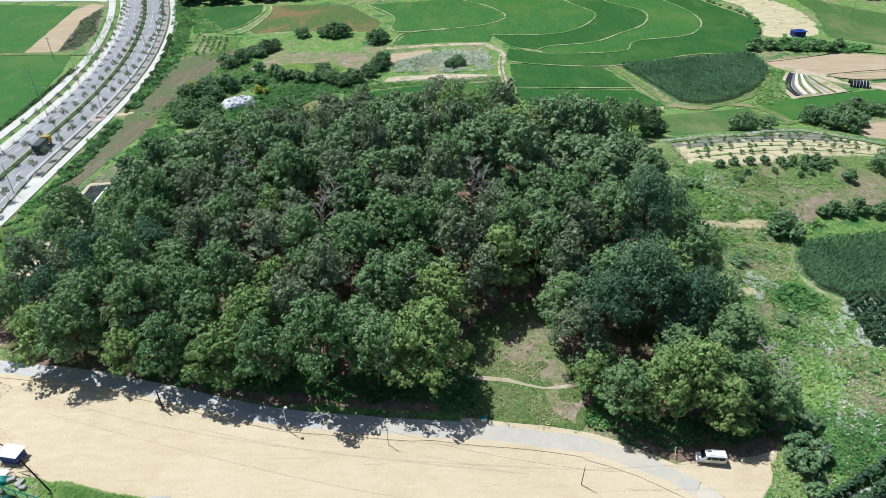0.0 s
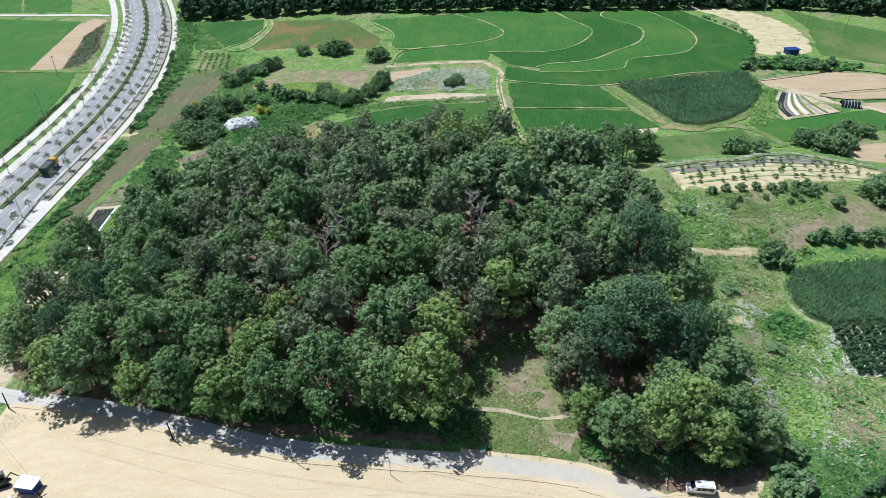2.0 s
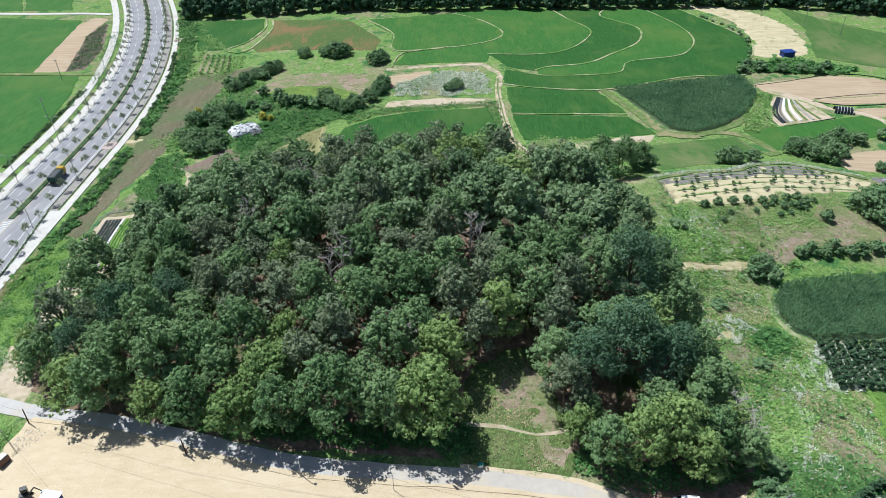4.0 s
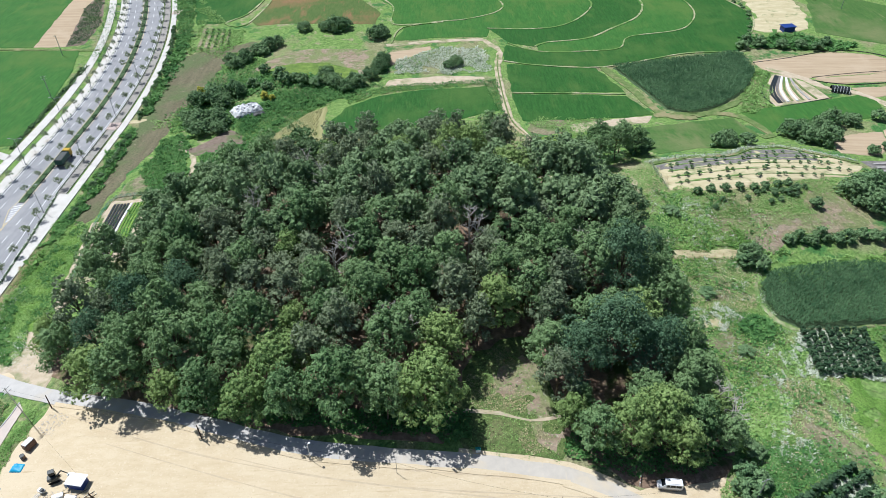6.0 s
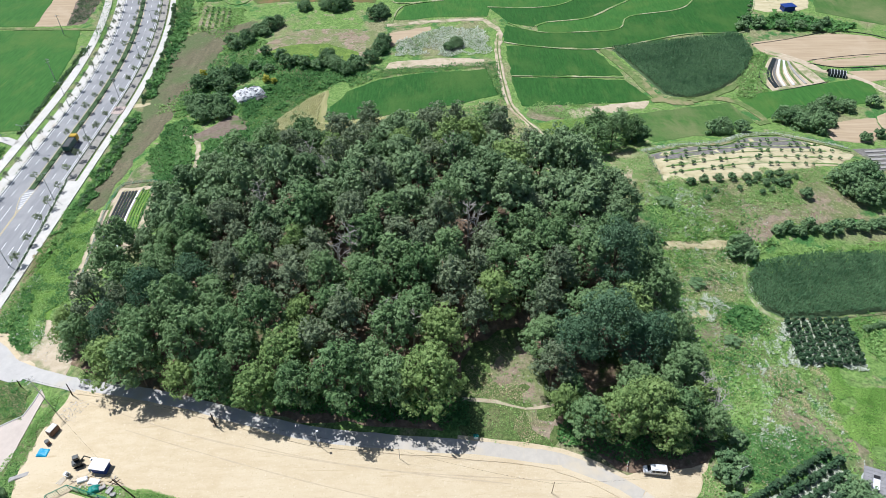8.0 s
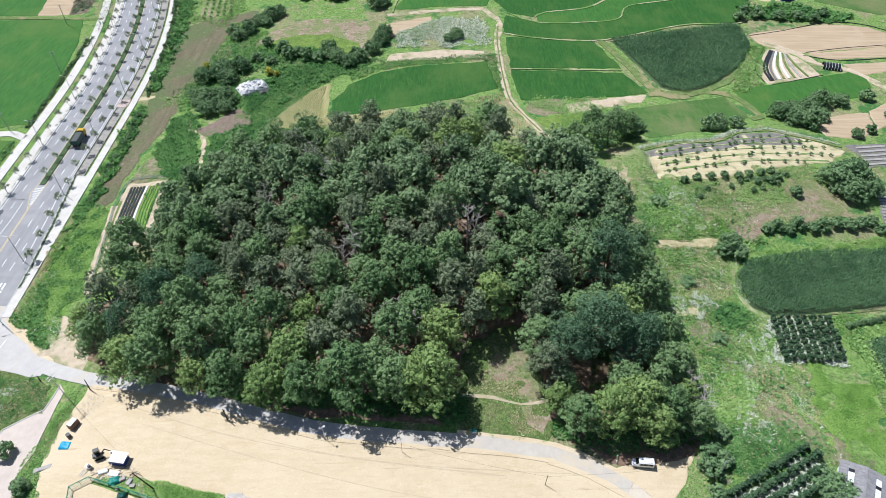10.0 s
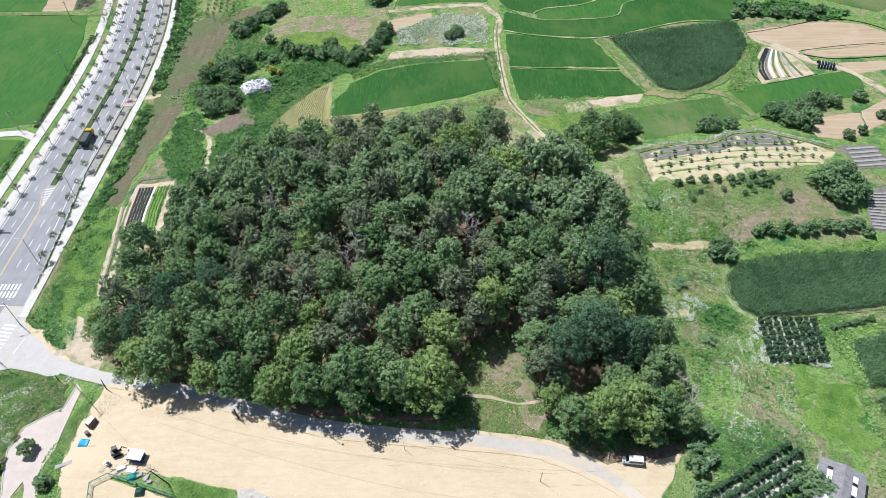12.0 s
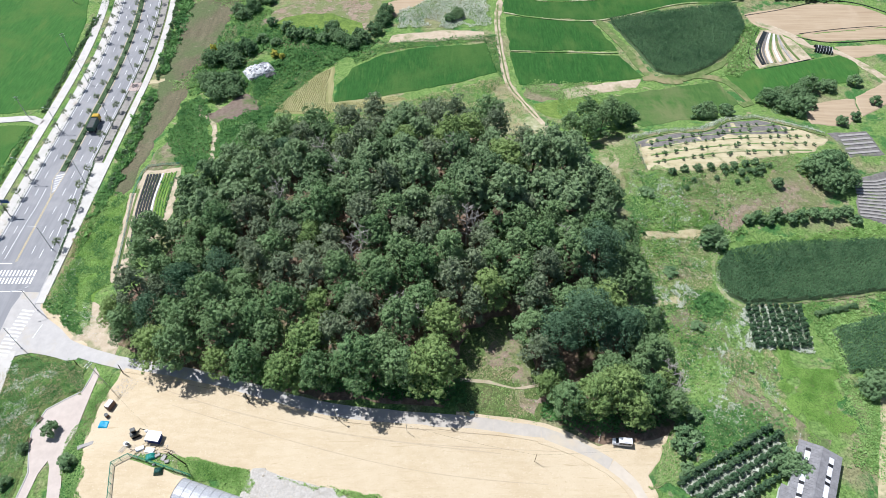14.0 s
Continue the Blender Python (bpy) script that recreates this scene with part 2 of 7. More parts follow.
M["oak"] = leaf_mat("oak_leaves", (0.112, 0.208, 0.078), (0.226, 0.336, 0.145))
# the same oak paled and greyed: distance haze put into the leaf colour
M["oak_back"] = leaf_mat("haze_tinted_oak_leaves", (0.125, 0.21, 0.091), (0.246, 0.345, 0.167))
M["oak_dull"] = leaf_mat("dull_oak_leaves", (0.14, 0.192, 0.106), (0.24, 0.295, 0.168))
M["oak_light"] = leaf_mat("light_oak_leaves", (0.15, 0.25, 0.08), (0.28, 0.385, 0.13))
M["withered"] = leaf_mat("withered_brown_leaves", (0.17, 0.12, 0.075), (0.29, 0.215, 0.14))
M["locust"] = leaf_mat("bluish_leaves", (0.068, 0.142, 0.074), (0.13, 0.22, 0.118), 0.4)
M["shrub"] = leaf_mat("shrub_leaves", (0.108, 0.205, 0.088), (0.205, 0.315, 0.142))
M["conifer"] = leaf_mat("dark_conifer_needles", (0.05, 0.105, 0.052), (0.10, 0.175, 0.085), 0.4, 0.1)
M["corn"] = leaf_mat("maize_leaves", (0.075, 0.168, 0.077), (0.165, 0.29, 0.137), 0.0)
M["weed_leaf"] = leaf_mat("weed_leaves", (0.155, 0.315, 0.075), (0.34, 0.51, 0.17), 0.0, 0.3)
M["verge_leaf"] = leaf_mat("verge_grass_leaves", (0.19, 0.365, 0.08), (0.38, 0.55, 0.18), 0.0, 0.3)
M["lime_leaf"] = leaf_mat("fine_lime_grass", (0.18, 0.36, 0.065), (0.35, 0.54, 0.135), 0.0, 0.3)
M["rank_leaf"] = leaf_mat("rank_vine_leaves", (0.075, 0.195, 0.055), (0.165, 0.325, 0.095), 0.0, 0.25)
M["white_bloom"] = leaf_mat("white_blossom", (0.44, 0.49, 0.36), (0.68, 0.71, 0.59), 0.0, 0.25)
M["yellow_bloom"] = leaf_mat("yellow_blossom", (0.34, 0.36, 0.06), (0.64, 0.60, 0.12), 0.0, 0.2)
M["crop_leaf"] = leaf_mat("yellowing_crop_leaves", (0.47, 0.47, 0.21), (0.68, 0.65, 0.36), 0.0, 0.3)
M["dry_grass"] = leaf_mat("dry_grass_stems", (0.42, 0.36, 0.20), (0.62, 0.54, 0.33), 0.0, 0.3)
M["street_leaf"] = leaf_mat("street_tree_leaves", (0.25, 0.30, 0.19), (0.37, 0.42, 0.28), 0.0, 0.45)
M["hedge"] = leaf_mat("clipped_hedge_leaves", (0.05, 0.11, 0.045), (0.11, 0.18, 0.07), 0.0)
M["film_pale"] = plain_mat("dusty_pale_film", (0.36, 0.34, 0.31), 0.6, vary=0.2, scale=1.2)
M["bark"] = plain_mat("grey_brown_bark", (0.15, 0.115, 0.085), 0.95, vary=0.4, scale=5)
M["dead_bark"] = plain_mat("bare_grey_wood", (0.42, 0.385, 0.345), 0.95, vary=0.3, scale=5)
M["white_paint"] = plain_mat("white_paint", (0.80, 0.80, 0.79), 0.5, vary=0.05)
M["yellow_paint"] = plain_mat("yellow_paint", (0.66, 0.52, 0.24), 0.6, vary=0.15)
M["car_white"] = plain_mat("white_car_paint", (0.80, 0.80, 0.80), 0.25, vary=0.03)
M["car_silver"] = plain_mat("silver_car_paint", (0.50, 0.50, 0.51), 0.3, 0.3, vary=0.05)
M["dark_glass"] = plain_mat("dark_glass", (0.012, 0.014, 0.017), 0.08, vary=0.1)
M["rubber"] = plain_mat("black_rubber", (0.02, 0.02, 0.02), 0.8, vary=0.2)
M["rim"] = plain_mat("grey_rim", (0.4, 0.4, 0.41), 0.35, 0.8, vary=0.1)
M["red_lamp"] = plain_mat("red_lamp", (0.4, 0.02, 0.02), 0.3, vary=0.1)
M["steel"] = plain_mat("galvanised_steel", (0.36, 0.37, 0.38), 0.45, 0.6, vary=0.15)
M["dark_wood"] = plain_mat("creosoted_wood", (0.07, 0.05, 0.04), 0.9, vary=0.3)
M["roof_grey"] = plain_mat("weathered_grey_roof", (0.25, 0.245, 0.245), 0.7, vary=0.22, scale=0.9)
M["roof_white"] = plain_mat("white_roof_panel", (0.78, 0.79, 0.80), 0.5, vary=0.06)
M["black_hole"] = plain_mat("black_sheet", (0.02, 0.02, 0.022), 0.6, vary=0.2)
M["blue_sheet"] = plain_mat("blue_plastic_sheet", (0.03, 0.33, 0.55), 0.45, vary=0.12)
M["navy_sheet"] = plain_mat("navy_blue_sheet", (0.02, 0.05, 0.22), 0.45, vary=0.15)
M["teal_sheet"] = plain_mat("teal_plastic", (0.02, 0.22, 0.18), 0.5, vary=0.15)
M["white_sheet"] = plain_mat("white_plastic_sheet", (0.72, 0.72, 0.71), 0.4, vary=0.15, scale=1.5)
# dark grey noise stripes paint the shade in the sheet's folds
M["tarpaulin"] = ground_mat("white_tarpaulin_painted_fold_shade", [
    (0.8, None, [(0.3, (0.60, 0.60, 0.60)), (0.7, (0.78, 0.78, 0.77))]),
    (1.3, 0.53, 0.57, (0.13, 0.13, 0.14), (0.14, 1.0, 1.0, -32))], rough=0.5, bump=0.6, bump_scale=2)
M["black_mulch"] = plain_mat("black_mulch_film", (0.025, 0.03, 0.03), 0.35, vary=0.3)
M["machine_dark"] = plain_mat("dark_machine_paint", (0.07, 0.075, 0.07), 0.5, vary=0.3)
M["truck_green"] = plain_mat("dark_green_truck_paint", (0.015, 0.07, 0.055), 0.4, vary=0.15)
M["truck_yellow"] = plain_mat("yellow_truck_paint", (0.55, 0.35, 0.03), 0.4, vary=0.1)
M["fence_green"] = plain_mat("green_fence_paint", (0.02, 0.20, 0.13), 0.5, vary=0.1)
M["net_green"] = plain_mat("dull_green_net", (0.05, 0.19, 0.15), 0.7, vary=0.2)
M["brown_box"] = plain_mat("rusty_brown_metal", (0.16, 0.10, 0.075), 0.7, vary=0.25)
M["kerb"] = plain_mat("granite_kerb", (0.5, 0.49, 0.47), 0.8, vary=0.12)
M["red_block"] = plain_mat("red_paving_block", (0.50, 0.40, 0.35), 0.85, vary=0.15)
M["blue_sign"] = plain_mat("blue_sign_face", (0.02, 0.08, 0.25), 0.4, vary=0.05)
M["plastic_film"] = plain_mat("milky_greenhouse_film", (0.42, 0.43, 0.44), 0.35, vary=0.22)


# ---- tools ----
def smooth(a, b, v):
    u = min(1.0, max(0.0, (v - a) / (b - a)))
    return u * u * (3 - 2 * u)


def ground(x, y):
    """The height of the land: a low valley floor, the wooded knoll and the orchard's terrace."""
    z = 0.012 * (y - 70) if y < 260 else 2.28 + 0.02 * (y - 260)
    z -= 2.5 * smooth(-60, -110, x)
    z += 15 * smooth(-112, -80, x) * math.exp(-(x / 58) ** 2 - ((y - 134) / (48 if y < 134 else 36)) ** 2)
    z += 7.5 * math.exp(-((x - 85) / 40) ** 2 - ((y - 155) / 28) ** 2)
    z += 26 * smooth(385, 620, y) * smooth(420, 150, abs(x - 10))
    return z


def part(name, bm, material, parent=None, label=""):
    """One bmesh as one mesh object, under a thing or a part."""
    me = bpy.data.meshes.new(name)
    if isinstance(bm, bmesh.types.BMesh):
        bm.to_mesh(me)
        bm.free()
    else:
        me.from_pydata(*bm)
    for m in material if isinstance(material, (list, tuple)) else [material]:
        me.materials.append(m)
    ob = new(name, me)
    if parent:
        ob.parent = parent
    if label:
        ob["label"] = label
    return ob


def empty(name, at=(0, 0, 0), rz=0.0):
    ob = new(name)
    ob.empty_display_size = 0.3
    ob.matrix_basis = pose(*at, 0, 0, rz)
    return ob


def box(bm, x, y, z, sx, sy, sz, bevel=0.0, m=None):
    """A box with its centre at x, y, z."""
    r = bmesh.ops.create_cube(bm, size=1.0, matrix=(m or Matrix()) @ Matrix.Translation((x, y, z)) @ Matrix.Diagonal((sx, sy, sz, 1)))
    if bevel:
        es = {e for v in r["verts"] for e in v.link_edges}
        bmesh.ops.bevel(bm, geom=list(es), offset=bevel, segments=2, affect="EDGES")
    return r["verts"]


def boxed(*a, **k):
    bm = bmesh.new()
    box(bm, *a, **k)
    return bm


def tube_data(pts, radii, sides=6, vs=None, fs=None):
    """A tapered tube along pts, appended to lists of vertices and faces."""
    vs, fs = ([], []) if vs is None else (vs, fs)
    start = len(vs)
    for k, p in enumerate(pts):
        p = Vector(p)
        d = (Vector(pts[min(k + 1, len(pts) - 1)]) - Vector(pts[max(k - 1, 0)])).normalized()
        u = d.orthogonal().normalized()
        w = d.cross(u)
        for s in range(sides):
            a = 2 * math.pi * s / sides
            vs.append(tuple(p + (u * math.cos(a) + w * math.sin(a)) * radii[k]))
    for k in range(len(pts) - 1):
        for s in range(sides):
            a, b = start + k * sides + s, start + k * sides + (s + 1) % sides
            fs.append((a, b, b + sides, a + sides))
    fs.append(tuple(range(start + sides - 1, start - 1, -1)))
    fs.append(tuple(range(start + (len(pts) - 1) * sides, start + len(pts) * sides)))
    return vs, fs


def curve(pts, closed=False, step=3.0):
    """A smooth line through plan points, evenly divided."""
    out, n = [], len(pts)
    for k in range(n if closed else n - 1):
        p = [Vector(pts[(k + j) % n] if closed else pts[min(max(k + j, 0), n - 1)]) for j in (-1, 0, 1, 2)]
        m = max(1, int((p[2] - p[1]).length / step))
        for i in range(m):
            t = i / m
            out.append(0.5 * (2 * p[1] + (p[2] - p[0]) * t + (2 * p[0] - 5 * p[1] + 4 * p[2] - p[3]) * t * t + (3 * p[1] - p[0] - 3 * p[2] + p[3]) * t ** 3))
    if not closed:
        out.append(Vector(pts[-1]))
    return out


def rough_outline(pts, round_it, wobble):
    if round_it:
        line = curve(pts, True)
    else:
        line = []
        for a, b in zip(pts, pts[1:] + pts[:1]):
            a, b = Vector(a), Vector(b)
            n = max(1, int((b - a).length / 3))
            line += [a.lerp(b, i / n) for i in range(n)]
    return [p + wobble * Vector((noise.noise((p.x * 0.35, p.y * 0.35, 3.0)), noise.noise((p.x * 0.35, p.y * 0.35, 9.0)))) for p in line]


def drape(name, pts, off, material, cell=4.0, round_it=False, wobble=0.5, label="", parent=None, depth=0.4, lap=0.0):
    """A patch of the plan laid on the land, off metres above it, with sides that run down into the ground, lap metres outwards."""
    bm = bmesh.new()
    line = rough_outline(pts, round_it, wobble)
    f = bm.faces.new([bm.verts.new((p.x, p.y, 0)) for p in line])
    if f.calc_area() and f.normal.z < 0 or (f.normal_update() or f.normal.z < 0):
        f.normal_flip()
    bmesh.ops.triangulate(bm, faces=bm.faces[:])
    for axis in (0, 1):
        lo, hi = min(p[axis] for p in line), max(p[axis] for p in line)
        k = math.floor(lo / cell) + 1
        while k * cell < hi:
            co, no = [0, 0, 0], [0, 0, 0]
            co[axis], no[axis] = k * cell, 1
            bmesh.ops.bisect_plane(bm, geom=bm.verts[:] + bm.edges[:] + bm.faces[:], plane_co=co, plane_no=no)
            k += 1
    for v in bm.verts:
        v.co.z = ground(v.co.x, v.co.y) + off
    rim = [e for e in bm.edges if e.is_boundary]
    out = {}
    for e in rim:
        l = e.link_loops[0]
        d = l.link_loop_next.vert.co - l.vert.co
        w = Vector((d.y, -d.x, 0)).normalized()
        for v in e.verts:
            k = tuple(v.co)
            out[k] = out.get(k, Vector()) + w
    ext = bmesh.ops.extrude_edge_only(bm, edges=rim)
    for v in ext["geom"]:
        if isinstance(v, bmesh.types.BMVert):
            if lap:
                v.co += out[tuple(v.co)].normalized() * lap * (1 + 0.8 * noise.noise(v.co * 0.8))
                v.co.z = ground(v.co.x, v.co.y) - 0.05
            else:
                v.co.z -= depth
    ob = part(name, bm, material, parent)
    for p in ob.data.polygons:
        p.use_smooth = False
    if not parent:
        tagged(ob, label, "ground", kind="structure")
    return ob


def ribbon(name, pts, width, off, material, high=0.0, label="", shoulder=0.6, parent=None, step=3.0, wobble=0.0, depth=0.5, tag=True):
    """A strip along a plan line: a path, kerb, or bank with sloping sides."""
    line = curve(pts, False, step)
    vs, fs = [], []
    for k, p in enumerate(line):
        d = (line[min(k + 1, len(line) - 1)] - line[max(k - 1, 0)]).normalized()
        n = Vector((-d.y, d.x))
        w = width * (1 + wobble * noise.noise((p.x * 0.3, p.y * 0.3, 0)))
        for s, drop in ((-0.5 - shoulder * high / max(width, 0.1), -depth), (-0.5, high), (0.5, high), (0.5 + shoulder * high / max(width, 0.1), -depth)):
            q = p + n * (w * s)
            vs.append((q.x, q.y, ground(q.x, q.y) + off + drop))
    for k in range(len(line) - 1):
        for s in range(3):
            a = 4 * k + s
            fs.append((a, a + 4, a + 5, a + 1))
    e = 4 * (len(line) - 1)
    fs += [(0, 1, 2, 3), (e + 3, e + 2, e + 1, e)]
    ob = part(name, (vs, [], fs), material, parent)
    if not parent and tag:
        tagged(ob, label, "path" if high < 0.1 else "bank", kind="structure")
    return ob


def inside(poly, x, y):
    hit, j = False, len(poly) - 1
    for i, (xi, yi) in enumerate(poly):
        xj, yj = poly[j]
        if (yi > y) != (yj > y) and x < (xj - xi) * (y - yi) / (yj - yi) + xi:
            hit = not hit
        j = i
    return hit


def quads(verts):
    k = len(verts) // 4
    return verts.tolist(), [], np.arange(4 * k).reshape(k, 4).tolist()


def triples(verts):
    k = len(verts) // 3
    return verts.tolist(), [], np.arange(3 * k).reshape(k, 3).tolist()


# ---- the land ----
def spread(lo, hi, a, b, fine, grow):
    """Grid lines: fine from a to b, widening outwards to lo and hi."""
    mid = list(np.arange(a, b + 0.1, fine))
    s, v = fine, a
    while v > lo:
        s *= grow
        v -= s
        mid.insert(0, v)
    s, v = fine, b
    while v < hi:
        s *= grow
        v += s
        mid.append(v)
    return mid


gx, gy = spread(-2600, 2600, -220, 230, 4.0, 1.3), spread(-2000, 3200, 30, 420, 4.0, 1.3)
gv = [(x, y, ground(x, y)) for y in gy for x in gx]
W = len(gx)
gf = [(j * W + i, j * W + i + 1, j * W + W + i + 1, j * W + W + i) for j in range(len(gy) - 1) for i in range(W - 1)]
tagged(part("ground", (gv, [], gf), M["weeds"]), "weedy green farmland ground with dry brown patches", "ground", kind="structure")

FOREST = [(-90, 105), (-88, 96), (-77, 89), (-62, 85), (-45, 79.5), (-20, 75.5), (1, 74.5), (4, 88), (12, 95), (19, 92), (21, 76), (32, 69), (47, 69), (54, 76),
          (49, 100), (45, 125), (41, 142), (37, 150), (33, 147), (24, 150), (18, 160), (10, 166), (-18, 166), (-44, 162), (-60, 156), (-70, 145), (-77, 130), (-83, 116)]
drape("forest_floor", FOREST, 0.10, M["litter"], round_it=True, wobble=2.0, label="brown leaf litter under the oak wood")

# the raw earth works along the lane
SAND = [(-81, 86), (-83, 80), (-85, 70), (-83, 60), (-80, 36), (-73, 36), (-75, 60), (-72, 64), (-62, 63.5), (-45, 60), (-35, 57.5), (-14, 53.5), (10, 49), (30, 40), (44, 40),
        (45, 54), (44.5, 58), (47, 62), (51, 68), (47, 67), (33, 64), (22, 68), (0, 70), (-20, 71), (-32, 74), (-53, 80), (-66, 83)]
drape("building_plot", SAND, 0.06, M["sand"], wobble=0.9, lap=0.5, label="levelled pale yellow sandy soil with wheel tracks")
drape("yard", [(-75.5, 61), (-72.5, 62.8), (-58, 58), (-60, 40), (-73, 40)], 0.07, M["sand"], label="sandy yard inside the green fence")

# ground left bare of weeds
FALLOW_BAND = [(67.4, 138), (69.4, 136), (84, 138), (98, 140), (110.7, 140), (112, 137.5), (100.4, 134.5), (88, 132.7), (84, 128.4), (81.5, 126), (77, 126), (76.7, 130.8), (67, 133)]
RED_SOIL = [(96, 145), (103.7, 149.5), (110, 147), (109.5, 139.5), (101, 137), (98, 138.8)]
STRAW_BAND = [(54.7, 124.4), (63, 125.4), (72.5, 126.5), (72.4, 124), (63, 122.8), (54.6, 121.8)]
GRAVEL = [(-43.8, 59.4), (-40.8, 60.3), (-37.8, 57.5), (-28.9, 56.2), (-20, 52), (-24, 46), (-43, 48)]
BROWN_STRIP = [(70.5, 79), (75, 78), (78, 72), (87.5, 66), (84.5, 63), (74.8, 69.5), (70, 74.6)]
DRY_CORNER = [(16, 74), (20.5, 71.8), (21, 88), (16, 91), (9, 87), (9, 83.5), (15.5, 82)]
MEADOW = [(-109.3, 261), (-101, 267), (-88, 270), (-88.5, 258), (-92, 234), (-95.3, 210), (-98.2, 186), (-101.2, 162), (-102.6, 150), (-104.2, 150), (-105, 164), (-105, 190), (-105.6, 205), (-106.2, 222), (-109, 242)]
BARE = [MEADOW, FALLOW_BAND, RED_SOIL, STRAW_BAND, GRAVEL, BROWN_STRIP, DRY_CORNER, [(-84.5, 188), (-79, 191.5), (-72, 198.6), (-66.5, 192.5), (-69, 187), (-82, 183.5)]]

# fields: name, outline, material, label
fields = [
    ("rice_field", [(25, 249), (59, 244), (66, 224), (25, 225)], "rice_deep", "dense deep green rice paddy"),
    ("rice_field", [(25, 223), (66, 220.5), (72, 206), (59, 204), (27, 202)], "rice_deep", "dense deep green rice paddy"),
    ("rice_field", [(-39.2, 192.4), (-39, 203.5), (-34.6, 213.4), (-23.6, 222.5), (-10.6, 226.6), (16, 229.5), (18.6, 210.4), (2.3, 203.3), (-13.9, 198.2), (-29, 194.6)], "rice_deep", "deep green rice paddy behind the wood"),
    ("rice_field", [(55, 193), (98, 203), (102, 189), (87, 178), (64, 172), (60, 180)], "rice_pale", "pale patchy green rice paddy"),
    ("rice_field", [(103, 207), (128, 214), (149, 219), (153, 215), (151, 204), (136, 201), (116, 197), (106, 191)], "rice_mid", "green rice paddy beside the trees"),
    ("rice_field", [(0, 344), (-38, 336), (-24, 315), (-22, 292), (0, 295.5), (10, 297.5), (24, 305), (28, 316), (19, 333), (4, 346)], "rice_mid", "green terraced rice paddy"),
    ("rice_field", [(4, 346), (19, 333), (28, 316), (24, 305), (10, 297), (0, 294.5), (-17, 288), (-21, 274), (0, 277), (18, 277), (20, 286), (40, 285), (53, 289), (64, 301), (70, 317), (62, 334), (56, 350), (40, 353)], "rice_mid", "green terraced rice paddy"),
    ("rice_field", [(56, 350), (62, 334), (70, 317), (64, 301), (53, 289), (40, 285), (20, 286), (28, 270), (39, 266), (43, 270), (61, 274), (74, 285), (87, 297), (93, 311), (92, 322), (79, 338), (84, 350)], "rice_deep", "deep green terraced rice paddy"),
    ("rice_field", [(84, 350), (79, 338), (92, 322), (93, 311), (87, 297), (74, 285), (61, 274), (43, 270), (39, 266), (39, 261), (62, 261), (73, 264), (79, 275), (100, 281), (109, 289), (115, 304), (113, 324), (103, 349)], "rice_mid", "green terraced rice paddy"),
    ("rice_field", [(103, 349), (113, 324), (115, 304), (109, 289), (100, 281), (79, 275), (73, 264), (62, 261), (39, 261), (26, 268), (24, 253), (38, 248), (63, 246), (98, 258), (121, 259.5), (127, 271), (135, 285), (139, 301), (134, 318), (121, 348)], "rice_deep", "deep green terraced rice paddy"),
    ("rice_field", [(-127, 346), (-92, 345), (-89, 328), (-93, 311), (-102, 302), (-113, 301)], "rice_deep", "dark green rice paddy"),
    ("rice_field", [(-86, 341), (-46, 334), (-29, 306), (-31, 293), (-84, 296), (-89, 303), (-83, 323)], "rice_brown", "thin green and rust brown paddy"),
    ("rice_field", [(172, 352), (185, 330), (208, 304), (215, 280), (182, 265), (160, 278), (172, 316)], "rice_pale", "pale green rice paddy"),
    ("rice_field", [(-245, 356), (-187, 348), (-185, 331), (-177, 277), (-240, 277)], "rice_mid", "bright green rice paddy beside the road"),
    ("rice_field", [(-260, 272), (-156, 273), (-150, 252), (-146, 219), (-144, 195), (-165, 190), (-260, 180)], "rice_mid", "bright green rice paddy beside the road"),
    ("rice_field", [(-260, 176), (-157, 184), (-146.5, 184.5), (-147, 162), (-149, 120), (-260, 110)], "rice_mid", "green rice paddy beside the road"),
    ("rice_field", [(-270, 410), (-248, 405), (-228, 367), (-250, 366)], "rice_mid", "small green paddy far up the valley"),
    ("rice_field", [(-245, 405), (-218, 404), (-201, 367), (-226, 367)], "rice_mid", "small green paddy far up the valley"),
]
for name, pts, mat, label in fields:
    tagged(drape(name, pts, 0.16, M[mat], 6.0, wobble=1.0, lap=0.5), label, "field", kind="structure")
